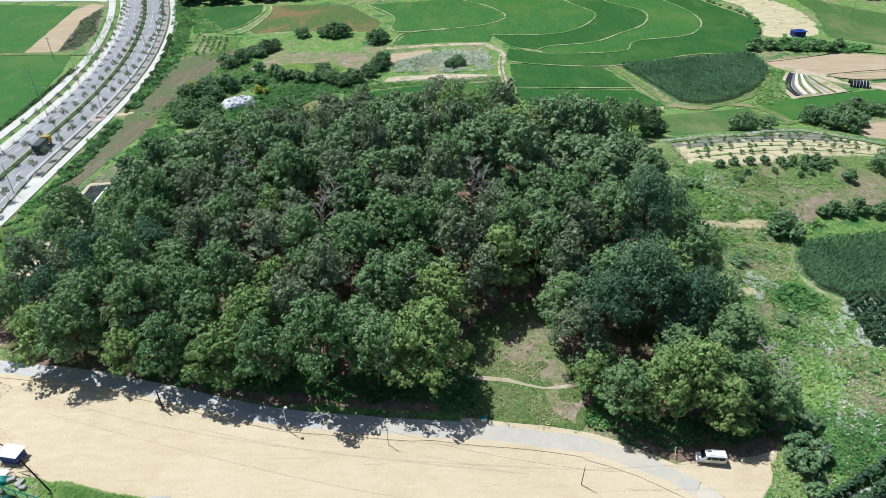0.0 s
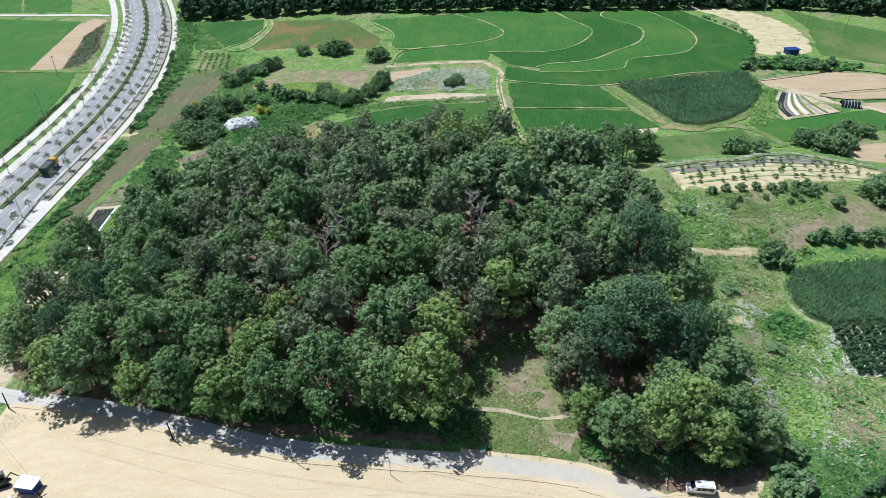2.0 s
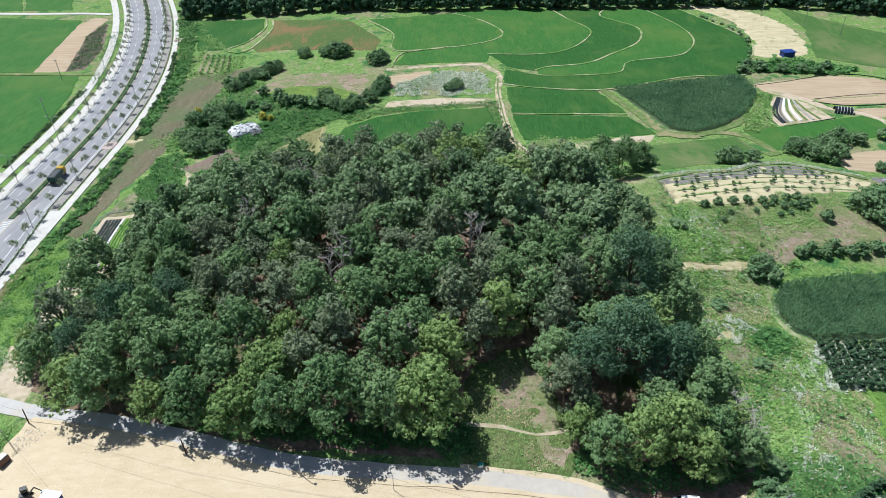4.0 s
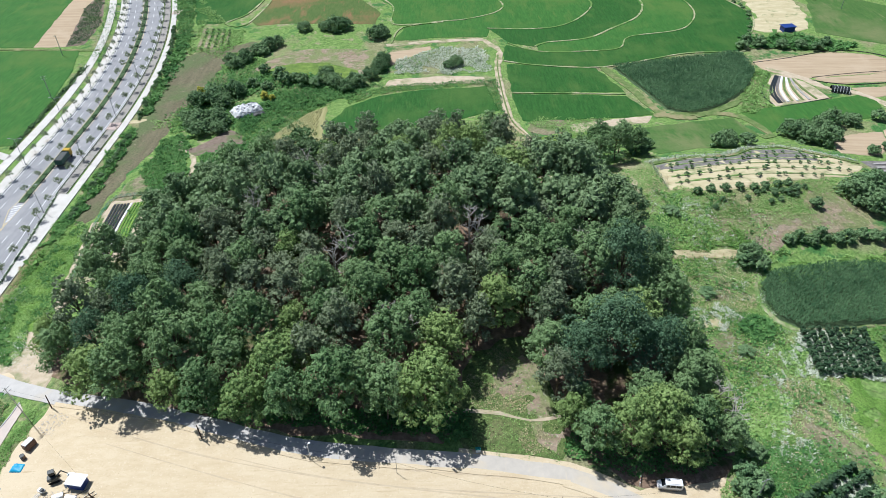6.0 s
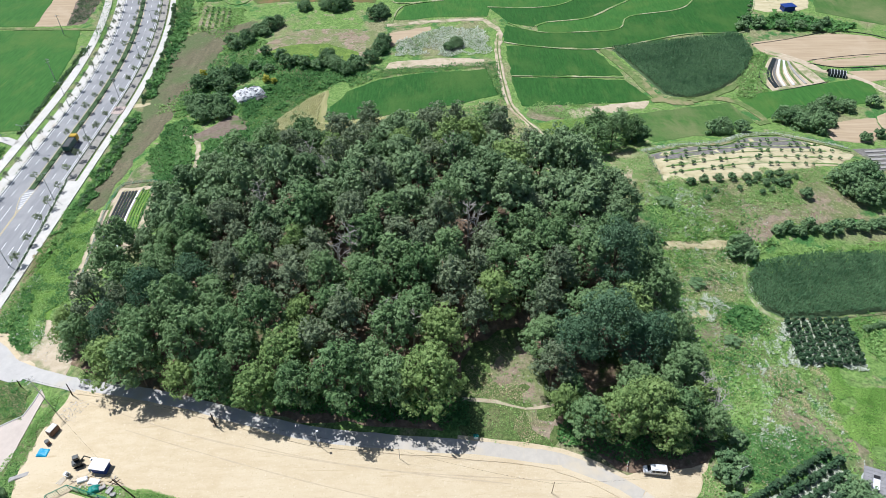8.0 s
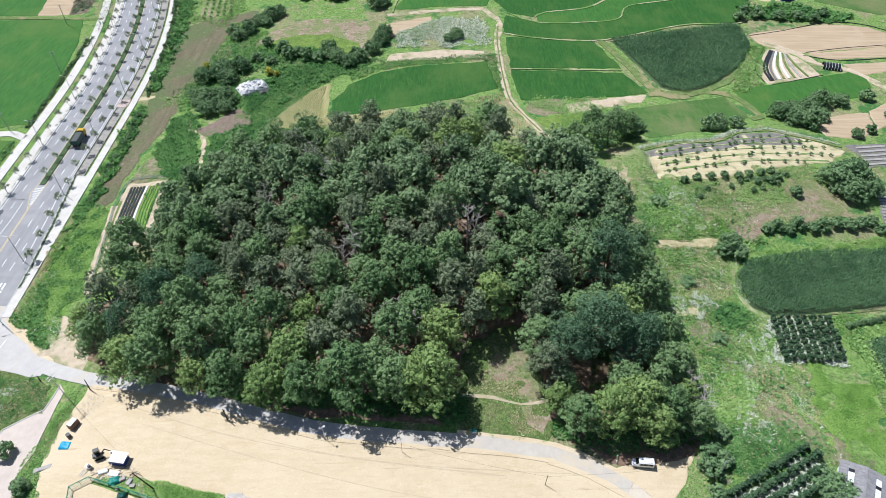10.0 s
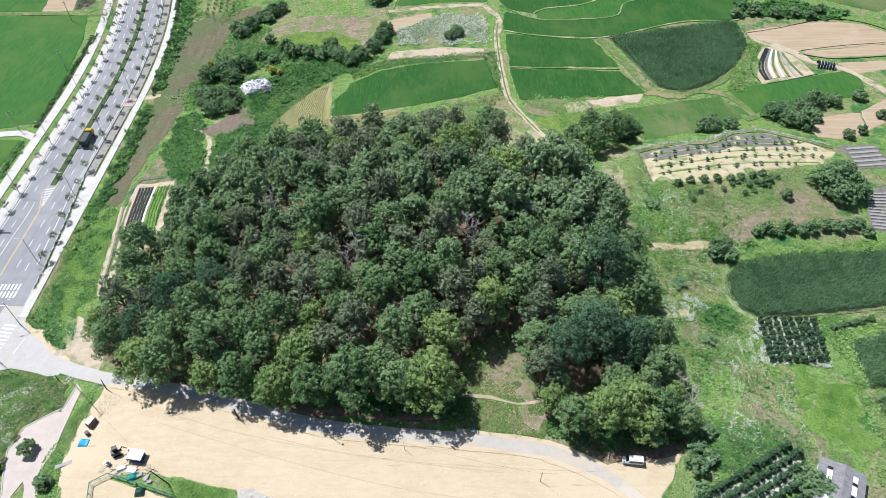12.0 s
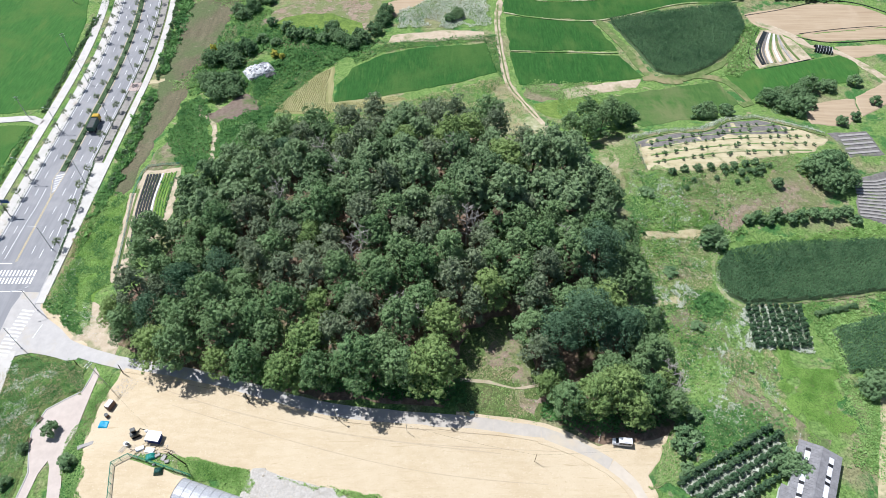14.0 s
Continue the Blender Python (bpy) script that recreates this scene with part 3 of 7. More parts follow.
plots = [
    ("crop_field", [(-60, 187), (-54.7, 198.5), (-48, 209), (-41.8, 215), (-41.5, 204), (-40.5, 192.4), (-29.9, 193.4), (-17.9, 196), (-14, 193.5), (-29.4, 188.5), (-41.5, 185.5)], "yellow_crop", "yellowing crop in short rows"),
    ("soil_strip", [(42, 199), (71, 205), (68, 200), (43, 193)], "earth", "bare tan soil strip"),
    ("soil_patch", [(28, 199), (39, 204), (42, 193), (30, 193)], "fallow", "brownish fallow patch"),
    ("grass_plot", [(32, 189), (53, 193), (57, 184), (38, 180)], "bright_grass", "light green grassy plot"),
    ("tilled_field", [(122, 249), (157, 257), (172, 254), (185, 240), (172, 239), (137, 234), (125, 240)], "tilled", "smooth tilled tan field"),
    ("tilled_field", [(139, 233), (174, 238), (190, 238), (190, 232), (172, 231), (147, 229)], "tilled", "smooth tilled tan field"),
    ("tilled_field", [(150, 225), (170, 226), (190, 228), (190, 222), (167, 221), (154, 218)], "tilled", "narrow tilled tan field"),
    ("tilled_field", [(126, 188), (143, 193), (142, 182), (132, 177), (123, 178)], "tilled", "small tan tilled plot"),
    ("tilled_field", [(145, 193), (159, 202), (166, 200), (154, 190), (143, 183)], "tilled", "small tan tilled plot"),
    ("crop_plot", [(125, 237), (131, 236), (135, 229), (138, 217), (117, 212), (117, 222)], "earth", "plot with film-covered crop beds"),
    ("orchard_ground", [(59.7, 161.6), (70.3, 165.4), (83.1, 166.2), (88, 169), (93.3, 174.2), (104.1, 177.2), (114.1, 173.3), (122.4, 169.9), (124, 168), (116.7, 160.9), (99.6, 155.7), (87.3, 150.9), (76.2, 148), (60.4, 147)], "straw", "straw mulched orchard ground"),
    ("orchard_margin", [(59.7, 161.6), (70.3, 165.4), (83.1, 166.2), (88, 169), (93.3, 174.2), (104.1, 177.2), (113, 173.4), (111, 169.6), (102, 168), (90, 165.4), (81.7, 162), (68.6, 159), (59.6, 158)], "grey_earth", "dark grey earth along the orchard"),
    ("bed_plot", [(127, 172), (140, 174), (141, 163), (129, 160)], "grey_earth", "dark plot with pale bed covers"),
    ("bed_plot", [(126, 149), (142, 156), (138, 130), (121, 134)], "grey_earth", "dark plot with pale curved beds"),
    ("fallow_plot", FALLOW_BAND, "pink_fallow", "weedy reddish soil below the orchard"),
    ("maize_ground", [(66, 245), (117, 257), (120, 255), (119, 239), (110, 224), (97, 212), (85, 206), (78, 210), (73, 226)], "maize_soil", "soil under maize, leaf shade put into its colour"),
    ("maize_ground", [(74, 115.5), (79, 120), (92, 123), (126, 126), (119, 109), (101, 106), (79, 103.8), (75.4, 105.8), (73.4, 110)], "maize_soil", "soil under maize, leaf shade put into its colour"),
    ("maize_ground", [(100, 96), (116, 101), (122, 98), (115, 84), (99, 84)], "maize_soil", "soil under maize, leaf shade put into its colour"),
    ("meadow", [(-110.3, 262), (-103, 268.8), (-92, 272.5), (-80, 276), (-80, 268), (-87.5, 258), (-90, 248), (-91, 234), (-92.5, 221), (-94.3, 210), (-95.4, 200), (-97.3, 186), (-99.2, 172), (-100.4, 162), (-101.8, 150), (-102.6, 147.8), (-104.8, 148.5), (-106, 164), (-106.1, 176), (-105.8, 190), (-106.3, 205), (-107, 222), (-110, 242)], "meadow", "mown dull brown and green meadow strip"),
    ("verge_field", [(-106.2, 150), (-99.6, 148), (-98.9, 139), (-95.8, 124), (-95, 114.5), (-98, 110.6), (-96.6, 105), (-94, 99), (-99.3, 97), (-104, 102.6), (-105.5, 112), (-107.6, 119), (-106.3, 137)], "verge_ground", "bright green grassy verge in faint rows"),
    ("fallow_patch", [(-93.2, 177), (-89, 165), (-92, 161), (-98, 162), (-96, 168.5)], "fallow", "dull dry grass above the vegetable beds"),
    ("park_slope", [(-113, 91), (-104, 91.4), (-92, 87), (-91, 81), (-98, 77), (-100, 70), (-97.5, 60), (-97, 46), (-111, 46), (-110.8, 80)], "clearing", "rough grassy slope of the small park"),
    ("bed_margin", [(-99.6, 150), (-95, 150), (-93, 140), (-90, 128), (-90.6, 118), (-93.7, 114), (-95.6, 117), (-95.9, 122), (-98.6, 139)], "earth", "bare tan margin beside the vegetable beds"),
    ("bed_ground", [(-98, 160), (-86, 160), (-83, 140), (-86, 125), (-95, 122), (-97, 141)], "earth", "tan soil round the vegetable beds"),
    ("bare_patch", [(-84.5, 188), (-79, 191.5), (-72, 198.6), (-66.5, 192.5), (-69, 187), (-82, 183.5)], "dark_earth", "bare dark soil beside shrubs"),
    ("sand_plot", [(-24, 261), (-6, 267), (-5, 255), (-21, 250)], "tilled", "bare tan plot"),
    ("flower_plot", [(-19.3, 252), (-10.5, 260), (0, 268), (18, 266), (17.6, 242), (-1.4, 241), (-18.8, 241)], "weeds", "plot overgrown with white flowering weeds"),
    ("soil_strip", [(-21, 236), (0, 239), (15, 238), (15, 233), (-22, 231)], "earth", "bare tan soil strip"),
    ("fallow_field", [(-76.7, 245), (-68, 258), (-54.4, 265), (-27.9, 262), (-28, 243), (-33.7, 241), (-43.8, 251), (-62, 250.4)], "pink_fallow", "pinkish brown fallow field"),
    ("grass_plot", [(-72.7, 243), (-62.3, 250.8), (-43.8, 251.2), (-32.5, 240.5), (-51.5, 237.5)], "bright_grass", "light green vegetable patch"),
    ("dry_field", [(-177, 277), (-185.5, 341), (-182, 353), (-174.5, 350), (-174.3, 323), (-163.5, 277.6)], "tilled", "bare tan field strip"),
    ("crop_field", [(-163, 277.6), (-173.8, 323), (-174.5, 338), (-172.2, 343), (-159.5, 307), (-156.6, 280)], "dark_earth", "dark green staked crop"),
    ("soil_patch", [(123.5, 354), (141, 331), (141.5, 300), (136, 281), (155, 281), (161.5, 293), (164.5, 318), (156, 341), (137, 353)], "straw", "straw coloured dry clearing"),
    ("clearing", [(3, 72.5), (21, 70.5), (20, 92), (12, 95), (5, 88)], "clearing", "grassy clearing between trees"),
    ("bare_patch", DRY_CORNER, "pink_fallow", "dry brown patch in the clearing"),
    ("bare_patch", [(23, 203), (31, 181), (33, 168), (28, 160), (19, 163), (15, 187)], "bund", "dry trampled ground beside the path"),
    ("bare_patch", [(45, 158), (52, 166), (58, 164), (56, 150), (50, 146)], "bund", "weedy tan ground at the wood's edge"),
    ("fallow_patch", BROWN_STRIP, "fallow", "dry brown strip among the weeds"),
    ("fallow_patch", [(56, 116), (64, 118), (66, 111), (58, 110)], "fallow", "dry brown strip among the weeds"),
    ("fallow_patch", [(57, 98), (66, 100), (67, 95), (58, 93)], "fallow", "dry brown strip among the weeds"),
    ("fallow_patch", [(53, 66), (57, 73), (60, 70), (56, 62)], "fallow", "dry brown strip beside the plot"),
    ("bare_patch", RED_SOIL, "pink_fallow", "reddish bare soil beside the big tree"),
    ("verge", [(-102, 94), (-95, 91.5), (-86, 90.5), (-85, 94), (-90, 99), (-93, 105), (-97, 107)], "earth", "bare soil bank beside the junction"),
    ("gravel_patch", GRAVEL, "pale_gravel", "pale gravel heap ground"),
    ("bare_patch", [(27, 69.5), (33, 67), (40, 65), (50, 68.3), (52, 70), (40, 69.5), (32, 71.5), (27, 72)], "litter", "bare shaded soil under the clump of trees"),
]
for k, (name, pts, mat, label) in enumerate(plots):
    soft_edge = name in ("bare_patch", "soil_patch", "fallow_plot", "clearing", "fallow_field", "grass_plot", "grass_field", "verge", "gravel_patch", "meadow", "fallow_patch")
    tagged(drape(name, pts, 0.12 + 0.004 * (k % 9), M[mat], 5.0, soft_edge, 2.4 if soft_edge else 1.0, lap=0.9 if soft_edge else 0.6), label, "field", kind="structure")

# banks between the paddies, and dirt paths
banks = [
    ([(-38, 336), (-24, 315), (-22, 292), (0, 295), (10, 297), (24, 305), (28, 316), (19, 333), (4, 345), (-10, 347)], 1.1),
    ([(56, 350), (62, 334), (70, 317), (64, 301), (53, 289), (40, 285), (19, 286)], 1.2),
    ([(84, 350), (79, 338), (92, 322), (93, 311), (87, 297), (74, 285), (61, 274), (43, 270), (38, 266)], 1.4),
    ([(103, 349), (113, 324), (115, 304), (109, 289), (100, 281), (79, 275), (73, 264), (62, 261), (39, 261), (27, 270)], 1.0),
    ([(-91, 345), (-88, 330), (-92, 311), (-100, 301), (-90, 297), (-84, 325), (-87, 342)], 1.6),
    ([(121, 348), (134, 318), (139.5, 301), (135.5, 285), (127.5, 271), (122, 259), (98, 257.5), (63, 245.5), (38, 247.5), (24, 252)], 1.2),
    ([(25, 224), (45, 223), (66, 222)], 1.0),
    ([(-22, 271), (-18, 288), (0, 294)], 1.2),
    
]
for pts, w in banks:
    ribbon("paddy_bank", pts, 0.6 * w, 0.12, M["bund"], 0.2, "dry grassy bank between rice paddies", wobble=0.5)
for pts, w in [([(62, 245), (70, 223), (76, 205), (86, 203)], 3.0), ([(72, 205), (99, 205), (106, 189), (102, 187)], 2.6), ([(86, 204), (99, 211), (112, 223), (121, 238)], 2.5),
               ([(-147, 273), (-200, 275), (-260, 275)], 2.0), ([(59.5, 163.4), (70, 167.2), (82.5, 168), (87, 170.6), (92.6, 175.8), (104.2, 179), (115, 175), (125, 171)], 1.8)]:
    ribbon("grass_bank", pts, w, 0.1, M["green_bund"], 0.12, "grassy bank beside the fields", wobble=0.6)
for pts, w, mat in [([(17, 274), (20, 268), (23, 262), (21, 245), (21.5, 220), (23, 202), (27, 191), (31, 180), (34, 170), (31, 166), (19, 164)], 2.1, "earth"),
                    ([(-24, 269), (0, 273), (17, 274)], 2.6, "earth"),
                    ([(125, 243), (136, 233), (140, 226), (150, 221), (156, 212), (160, 204), (164, 190)], 2.4, "earth"),
                    ([(-88, 194), (-86, 188), (-80, 182), (-77, 168), (-76, 157)], 1.5, "earth"),
                    ([(-105.5, 211), (-112, 209)], 2.0, "straw"),
                    ([(3, 80), (10, 79.5), (16, 78), (22, 79)], 0.7, "earth"),
                    ([(48, 157.6), (50.6, 156.1), (52, 152), (50.3, 148.2), (46.7, 143.7)], 2.2, "earth"),
                    ([(16, 159.3), (24.9, 160.2), (31.1, 162.7), (32.5, 166.2)], 1.8, "earth"),
                    ([(20, 152), (24.1, 152.9), (27.9, 153.3), (30.7, 150.7)], 2.2, "earth"),
                    ([(54, 102), (57.5, 103), (61, 103.8)], 1.8, "pale_straw"),
                    ([(54, 123.1), (63, 124.2), (72.4, 125.2)], 2.3, "pale_straw")]:
    ribbon("dirt_path", pts, w, 0.15, M[mat], 0.02, "pale trodden dirt track", wobble=0.8, shoulder=14, depth=0.2)

ribbon("grass_strip", [(22, 258), (21, 245), (21.5, 220), (23, 202), (27, 191), (31, 180)], 0.5, 0.20, M["green_bund"], 0.06, "grass between the wheel tracks", wobble=0.9)

ribbon("hose_strip", [(-97.4, 152), (-96.8, 144), (-94.9, 130), (-93.4, 119), (-93.2, 116)], 0.7, 0.155, M["green_bund"], 0.03, "thin grass line along the bare margin", wobble=0.4)
ribbon("dirt_path", [(105, 78), (100, 66), (94, 52), (90, 40)], 1.8, 0.15, M["straw"], 0.03, "pale dry grass track", wobble=0.9)

for k, (dy, w, a, b) in enumerate([(3.2, 0.5, -74, 30), (4.9, 0.45, -74, 24), (7.5, 0.5, -76, 12), (9.2, 0.5, -70, 20), (12.0, 0.4, -66, 26), (13.6, 0.45, -60, 30), (6.2, 0.35, -40, 34), (15.2, 0.35, -50, 0)]):
    track, x = [], a
    while x <= b:
        lane_y = 71.0 + 0.0022 * x * x - 0.095 * x - 0.0016 * max(0.0, x) ** 2
        track.append((x, max(lane_y - dy * (1 - 0.1 * math.sin(x * 0.05 + k)), 47)))
        x += 8
    if k % 2 == 0:
        tagged(ribbon("wheel_track", track, 0.5 * w, 0.064, M["sand_track"], 0.012, tag=False, wobble=1.2, depth=0.1), "pressed wheel track in the sand", "track", kind="structure")

# ---- the lane ----
LANE = [(-119, 97), (-108, 98.5), (-95.5, 92.5), (-81, 87.5), (-66, 84), (-54, 80.8), (-32, 74.2), (-20, 72), (0, 70.2), (8.8, 69.4), (21.7, 67.6), (29.2, 64.6), (36.3, 60.4), (41, 55.4), (43, 51), (44, 38)]
ribbon("lane", LANE[:8], 3.4, 0.12, M["lane"], 0.04, "worn grey concrete lane in dappled shade", wobble=0.12)
ribbon("lane", LANE[7:13], 3.3, 0.12, M["dusty_lane"], 0.04, "grey concrete lane dusted with sand", wobble=0.2)
ribbon("lane", LANE[12:], 3.2, 0.116, M["sandy_lane"], 0.04, "concrete lane half covered with sand", wobble=0.3)
ribbon("sand_drift", [(x + 0.3, y - 1.75) for x, y in LANE[3:11]], 0.8, 0.12, M["sand"], 0.05, "sand drifted over the lane's edge", wobble=0.9)
ribbon("sand_drift", [(20.7, 65.9), (28.3, 63), (35.2, 59), (39.6, 54.6), (41.4, 50.5), (42.3, 38)], 1.1, 0.12, M["sand"], 0.05, "sand drifted over the lane's edge", wobble=0.9)
ribbon("sand_drift", [(2, 72.1), (9, 71.3), (15, 70.5), (22.4, 69.3), (30.1, 66.2), (37.4, 61.9), (42.4, 56.5), (44.6, 51), (45.6, 38)], 1.0, 0.12, M["sand"], 0.05, "sand drifted over the lane's edge", wobble=0.9)
drape("lane_mouth", [(-118.5, 112), (-113, 111.6), (-111.4, 106.5), (-107.5, 103), (-103, 99.6), (-99, 96.2), (-94, 92.6), (-95, 89.8), (-101, 90.6), (-108, 92.3), (-114, 90.5), (-118.5, 89)], 0.166, M["lane"], round_it=True, wobble=0.5, label="wide concrete mouth of the lane")
drape("sandy_verge", [(-112, 108.3), (-110.6, 107.6), (-107, 105), (-103.4, 102.2), (-99, 97.6), (-94, 94.4), (-92.5, 92.4), (-94, 91.6), (-99, 95.2), (-103, 98.6), (-107.5, 102.2), (-111.6, 105.8)], 0.155, M["sand"], round_it=True, wobble=0.8, lap=0.8, label="pale sandy soil along the lane's mouth")

# ---- the main road: straight, then bending away ----
def road_x(y):
    return -125.4 - (max(0.0, y - 203) ** 2) / 770


def along(offset, a, b, step=8.0):
    """A plan line beside the road's middle."""
    out, y = [], a
    while y < b + step * 0.5:
        s = -2 * max(0.0, y - 203) / 770
        n = Vector((1, -s)).normalized()
        out.append((road_x(y) + n.x * offset, y + n.y * offset))
        y += step
    return out


Y0, Y1 = 30, 520
road = ribbon("road", along(0, Y0, Y1), 16.0, 0.14, M["asphalt"], 0.02, "four-lane grey asphalt road bending away", tag=False)
tagged(road, "four-lane grey asphalt road bending away", "road", kind="structure")
for off, a, b, wdt, mat, hi, name, label in [
        (10.0, 164, Y1, 2.8, "paving", 0.12, "pavement", "grey block pavement beside the road"),
        (13.3, 108, Y1, 2.3, "concrete", 0.15, "cycle_path", "pale concrete path beside the road"),
        (-10.0, 112, Y1, 3.4, "concrete", 0.12, "pavement", "pale concrete pavement beside the road"),
        (-15.6, 100, Y1, 3.2, "concrete", 0.10, "farm_road", "pale concrete farm road"),
        (8.1, 164, Y1, 0.3, "kerb", 0.18, "kerb", "granite kerb"), (-8.1, 112, Y1, 0.3, "kerb", 0.18, "kerb", "granite kerb")]:
    tagged(ribbon(name, along(off, a, b), wdt, 0.12, M[mat], hi, tag=False, shoulder=0.05), label, "pavement", kind="structure")
FLARE = [(8.2, 165), (9.2, 153), (10.1, 144), (10.5, 137), (11.3, 127), (11.6, 118), (11.9, 106.5)]
drape("turning_lane", [(-118.6, 165)] + [(-125.4 + o, y) for o, y in FLARE] + [(-118.6, 104)], 0.15, M["asphalt"], wobble=0, label="grey asphalt turning lane widening to the crossing")
drape("pavement", [(-125.4 + o + 0.4, y) for o, y in FLARE] + [(-113.2, 108), (-113.2, 165)], 0.245, M["concrete"], wobble=0, label="pale concrete pavement behind the turning lane")
ribbon("kerb", [(-125.4 + o + 0.3, y) for o, y in FLARE], 0.3, 0.14, M["kerb"], 0.16, "granite kerb along the turning lane")
drape("pavement", [(-116, 92.5), (-112.1, 92.8), (-111.6, 85), (-110.8, 79), (-110.8, 46), (-115, 46), (-115.6, 80)], 0.2, M["concrete"], wobble=0.1, label="pale pavement beside the park")
ribbon("farm_road", [(-260, 178), (-200, 184), (-160, 187.5), (-147, 188.5), (-142, 186)], 3.0, 0.18, M["concrete"], 0.04, "pale concrete farm road joining the roadside path")
ribbon("farm_road", [(-300, 368), (-232, 361), (-190, 360), (-176, 358)], 3.0, 0.18, M["concrete"], 0.04, "pale farm road crossing the fields")
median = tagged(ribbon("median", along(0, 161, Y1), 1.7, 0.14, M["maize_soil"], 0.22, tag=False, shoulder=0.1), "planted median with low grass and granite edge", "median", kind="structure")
for off, a, mat in [(0.4, 123, "yellow_paint"), (0.75, 123, "yellow_paint")]:
    ribbon("centre_line", along(off, a, 150, 4), 0.14, 0.17, M[mat], 0.006, parent=road, depth=0.02)
for off in (-1.2, 1.2):
    ribbon("centre_line", along(off, 161, Y1), 0.14, 0.17, M["yellow_paint"], 0.006, parent=road, depth=0.02)
ribbon("centre_line", [(-125.0, 149.5), (-127.2, 157), (-126.7, 161)], 0.14, 0.17, M["yellow_paint"], 0.006, parent=road, depth=0.02)
ribbon("centre_line", [(-124.65, 149.5), (-124.2, 161)], 0.14, 0.17, M["yellow_paint"], 0.006, parent=road, depth=0.02)
for k in range(7):
    ribbon("hatch_mark", [(-125.3 - 0.28 * min(k, 5), 151.6 + 1.2 * k), (-124.6 + 0.05 * k, 152.6 + 1.2 * k)], 0.4, 0.17, M["white_paint"], 0.006, parent=road, depth=0.02)
for off, a in ((-7.6, 124), (7.3, 165)):
    ribbon("edge_line", along(off, a, Y1), 0.16, 0.17, M["white_paint"], 0.006, parent=road, depth=0.02)
ribbon("edge_line", [(-125.4 + 6.6 + 0.85 * (o - 8.2), y) for o, y in FLARE[:5]], 0.16, 0.175, M["white_paint"], 0.006, parent=road, depth=0.02)
ribbon("lane_line", [(-128.6, 124), (-128.2, 138), (-127.8, 144), (-127.8, 153)], 0.15, 0.17, M["white_paint"], 0.006, parent=road, depth=0.02)
for y in (126, 133.5, 140.6, 148.5):
    ribbon("lane_mark", [(-118.65, y - 1.6), (-118.6, y + 1.6)], 0.16, 0.175, M["white_paint"], 0.006, parent=road, depth=0.02)
for off in (-4.75, 3.9):
    y = 126
    while y < 400:
        ribbon("lane_mark", along(off, y, y + 3, 3.0), 0.16, 0.17, M["white_paint"], 0.006, parent=road, depth=0.02)
        y += 8
for k in range(16):
    for y0, y1 in ((117.6, 119.8), (114.9, 117.1)):
        ribbon("crossing_bar", [(-132.6 + 1.0 * k, y0), (-132.6 + 1.0 * k, y1)], 0.48, 0.17, M["white_paint"], 0.006, parent=road, depth=0.02)
ribbon("stop_line", [(-132.6, 122.3), (-125.8, 122.3)], 0.4, 0.17, M["white_paint"], 0.006, parent=road, depth=0.02)
ribbon("stop_line", [(-132.6, 112.2), (-118, 112.2)], 0.25, 0.17, M["white_paint"], 0.006, parent=road, depth=0.02)
for k in range(13):
    ribbon("crossing_bar", [(-117.4 + 0.12 * k, 92 + 1.15 * k), (-113.9 + 0.12 * k, 91.5 + 1.15 * k)], 0.5, 0.205, M["white_paint"], 0.006, parent=road, depth=0.02)
ribbon("stop_line", [(-109.5, 96.8), (-108.5, 101)], 0.25, 0.215, M["white_paint"], 0.006, parent=road, depth=0.02)
for x, y in [(-111.9, 206.5), (-123.5, 316)]:
    drape("crossing_pad", [(x - 5.5, y - 2.5), (x - 1.6, y - 2.5), (x - 1.6, y + 2.5), (x - 5.5, y + 2.5)], 0.32, M["red_block"], wobble=0, label="red paving blocks at the kerb")

# ---- the little park ----
PLAZA = [(-88.9, 87.0), (-90.0, 80.5), (-93.5, 78.6), (-97.5, 76.0), (-98.9, 70.6), (-97, 64), (-95.6, 60.5), (-96.5, 48), (-94.2, 48), (-93.1, 60.0), (-92, 63), (-91.0, 61.5), (-87.0, 48),
         (-84.6, 48), (-86.5, 57), (-89.2, 65), (-87.8, 70), (-87.6, 78), (-87.2, 85)]
drape("plaza", PLAZA, 0.15, M["plaza"], 4.0, wobble=0.1, label="pinkish paved path widening to a small plaza")
kerb_line = PLAZA[:8]
ribbon("plaza_kerb", kerb_line, 0.22, 0.16, M["kerb"], 0.12, "pale kerb round the plaza")


# ---- trees ----
def leaf_tris(pts, ups, sizes, rng, tilt=0.4):
    """Three-cornered leaf sprays at pts that face roughly along ups."""
    n = len(pts)
    d = ups + rng.normal(0, tilt, (n, 3))
    d /= np.linalg.norm(d, axis=1, keepdims=True)
    u = np.cross(d, rng.normal(0, 1, (n, 3)))
    u /= np.linalg.norm(u, axis=1, keepdims=True)
    w = np.cross(d, u)
    s = sizes[:, None]
    k = rng.uniform(0.75, 1.25, (n, 1))
    return np.stack([pts + u * s * 1.1 * k, pts - u * s * 0.55 + w * s * 0.95 / k, pts - u * s * 0.55 - w * s * 0.95], 1).reshape(-1, 3)


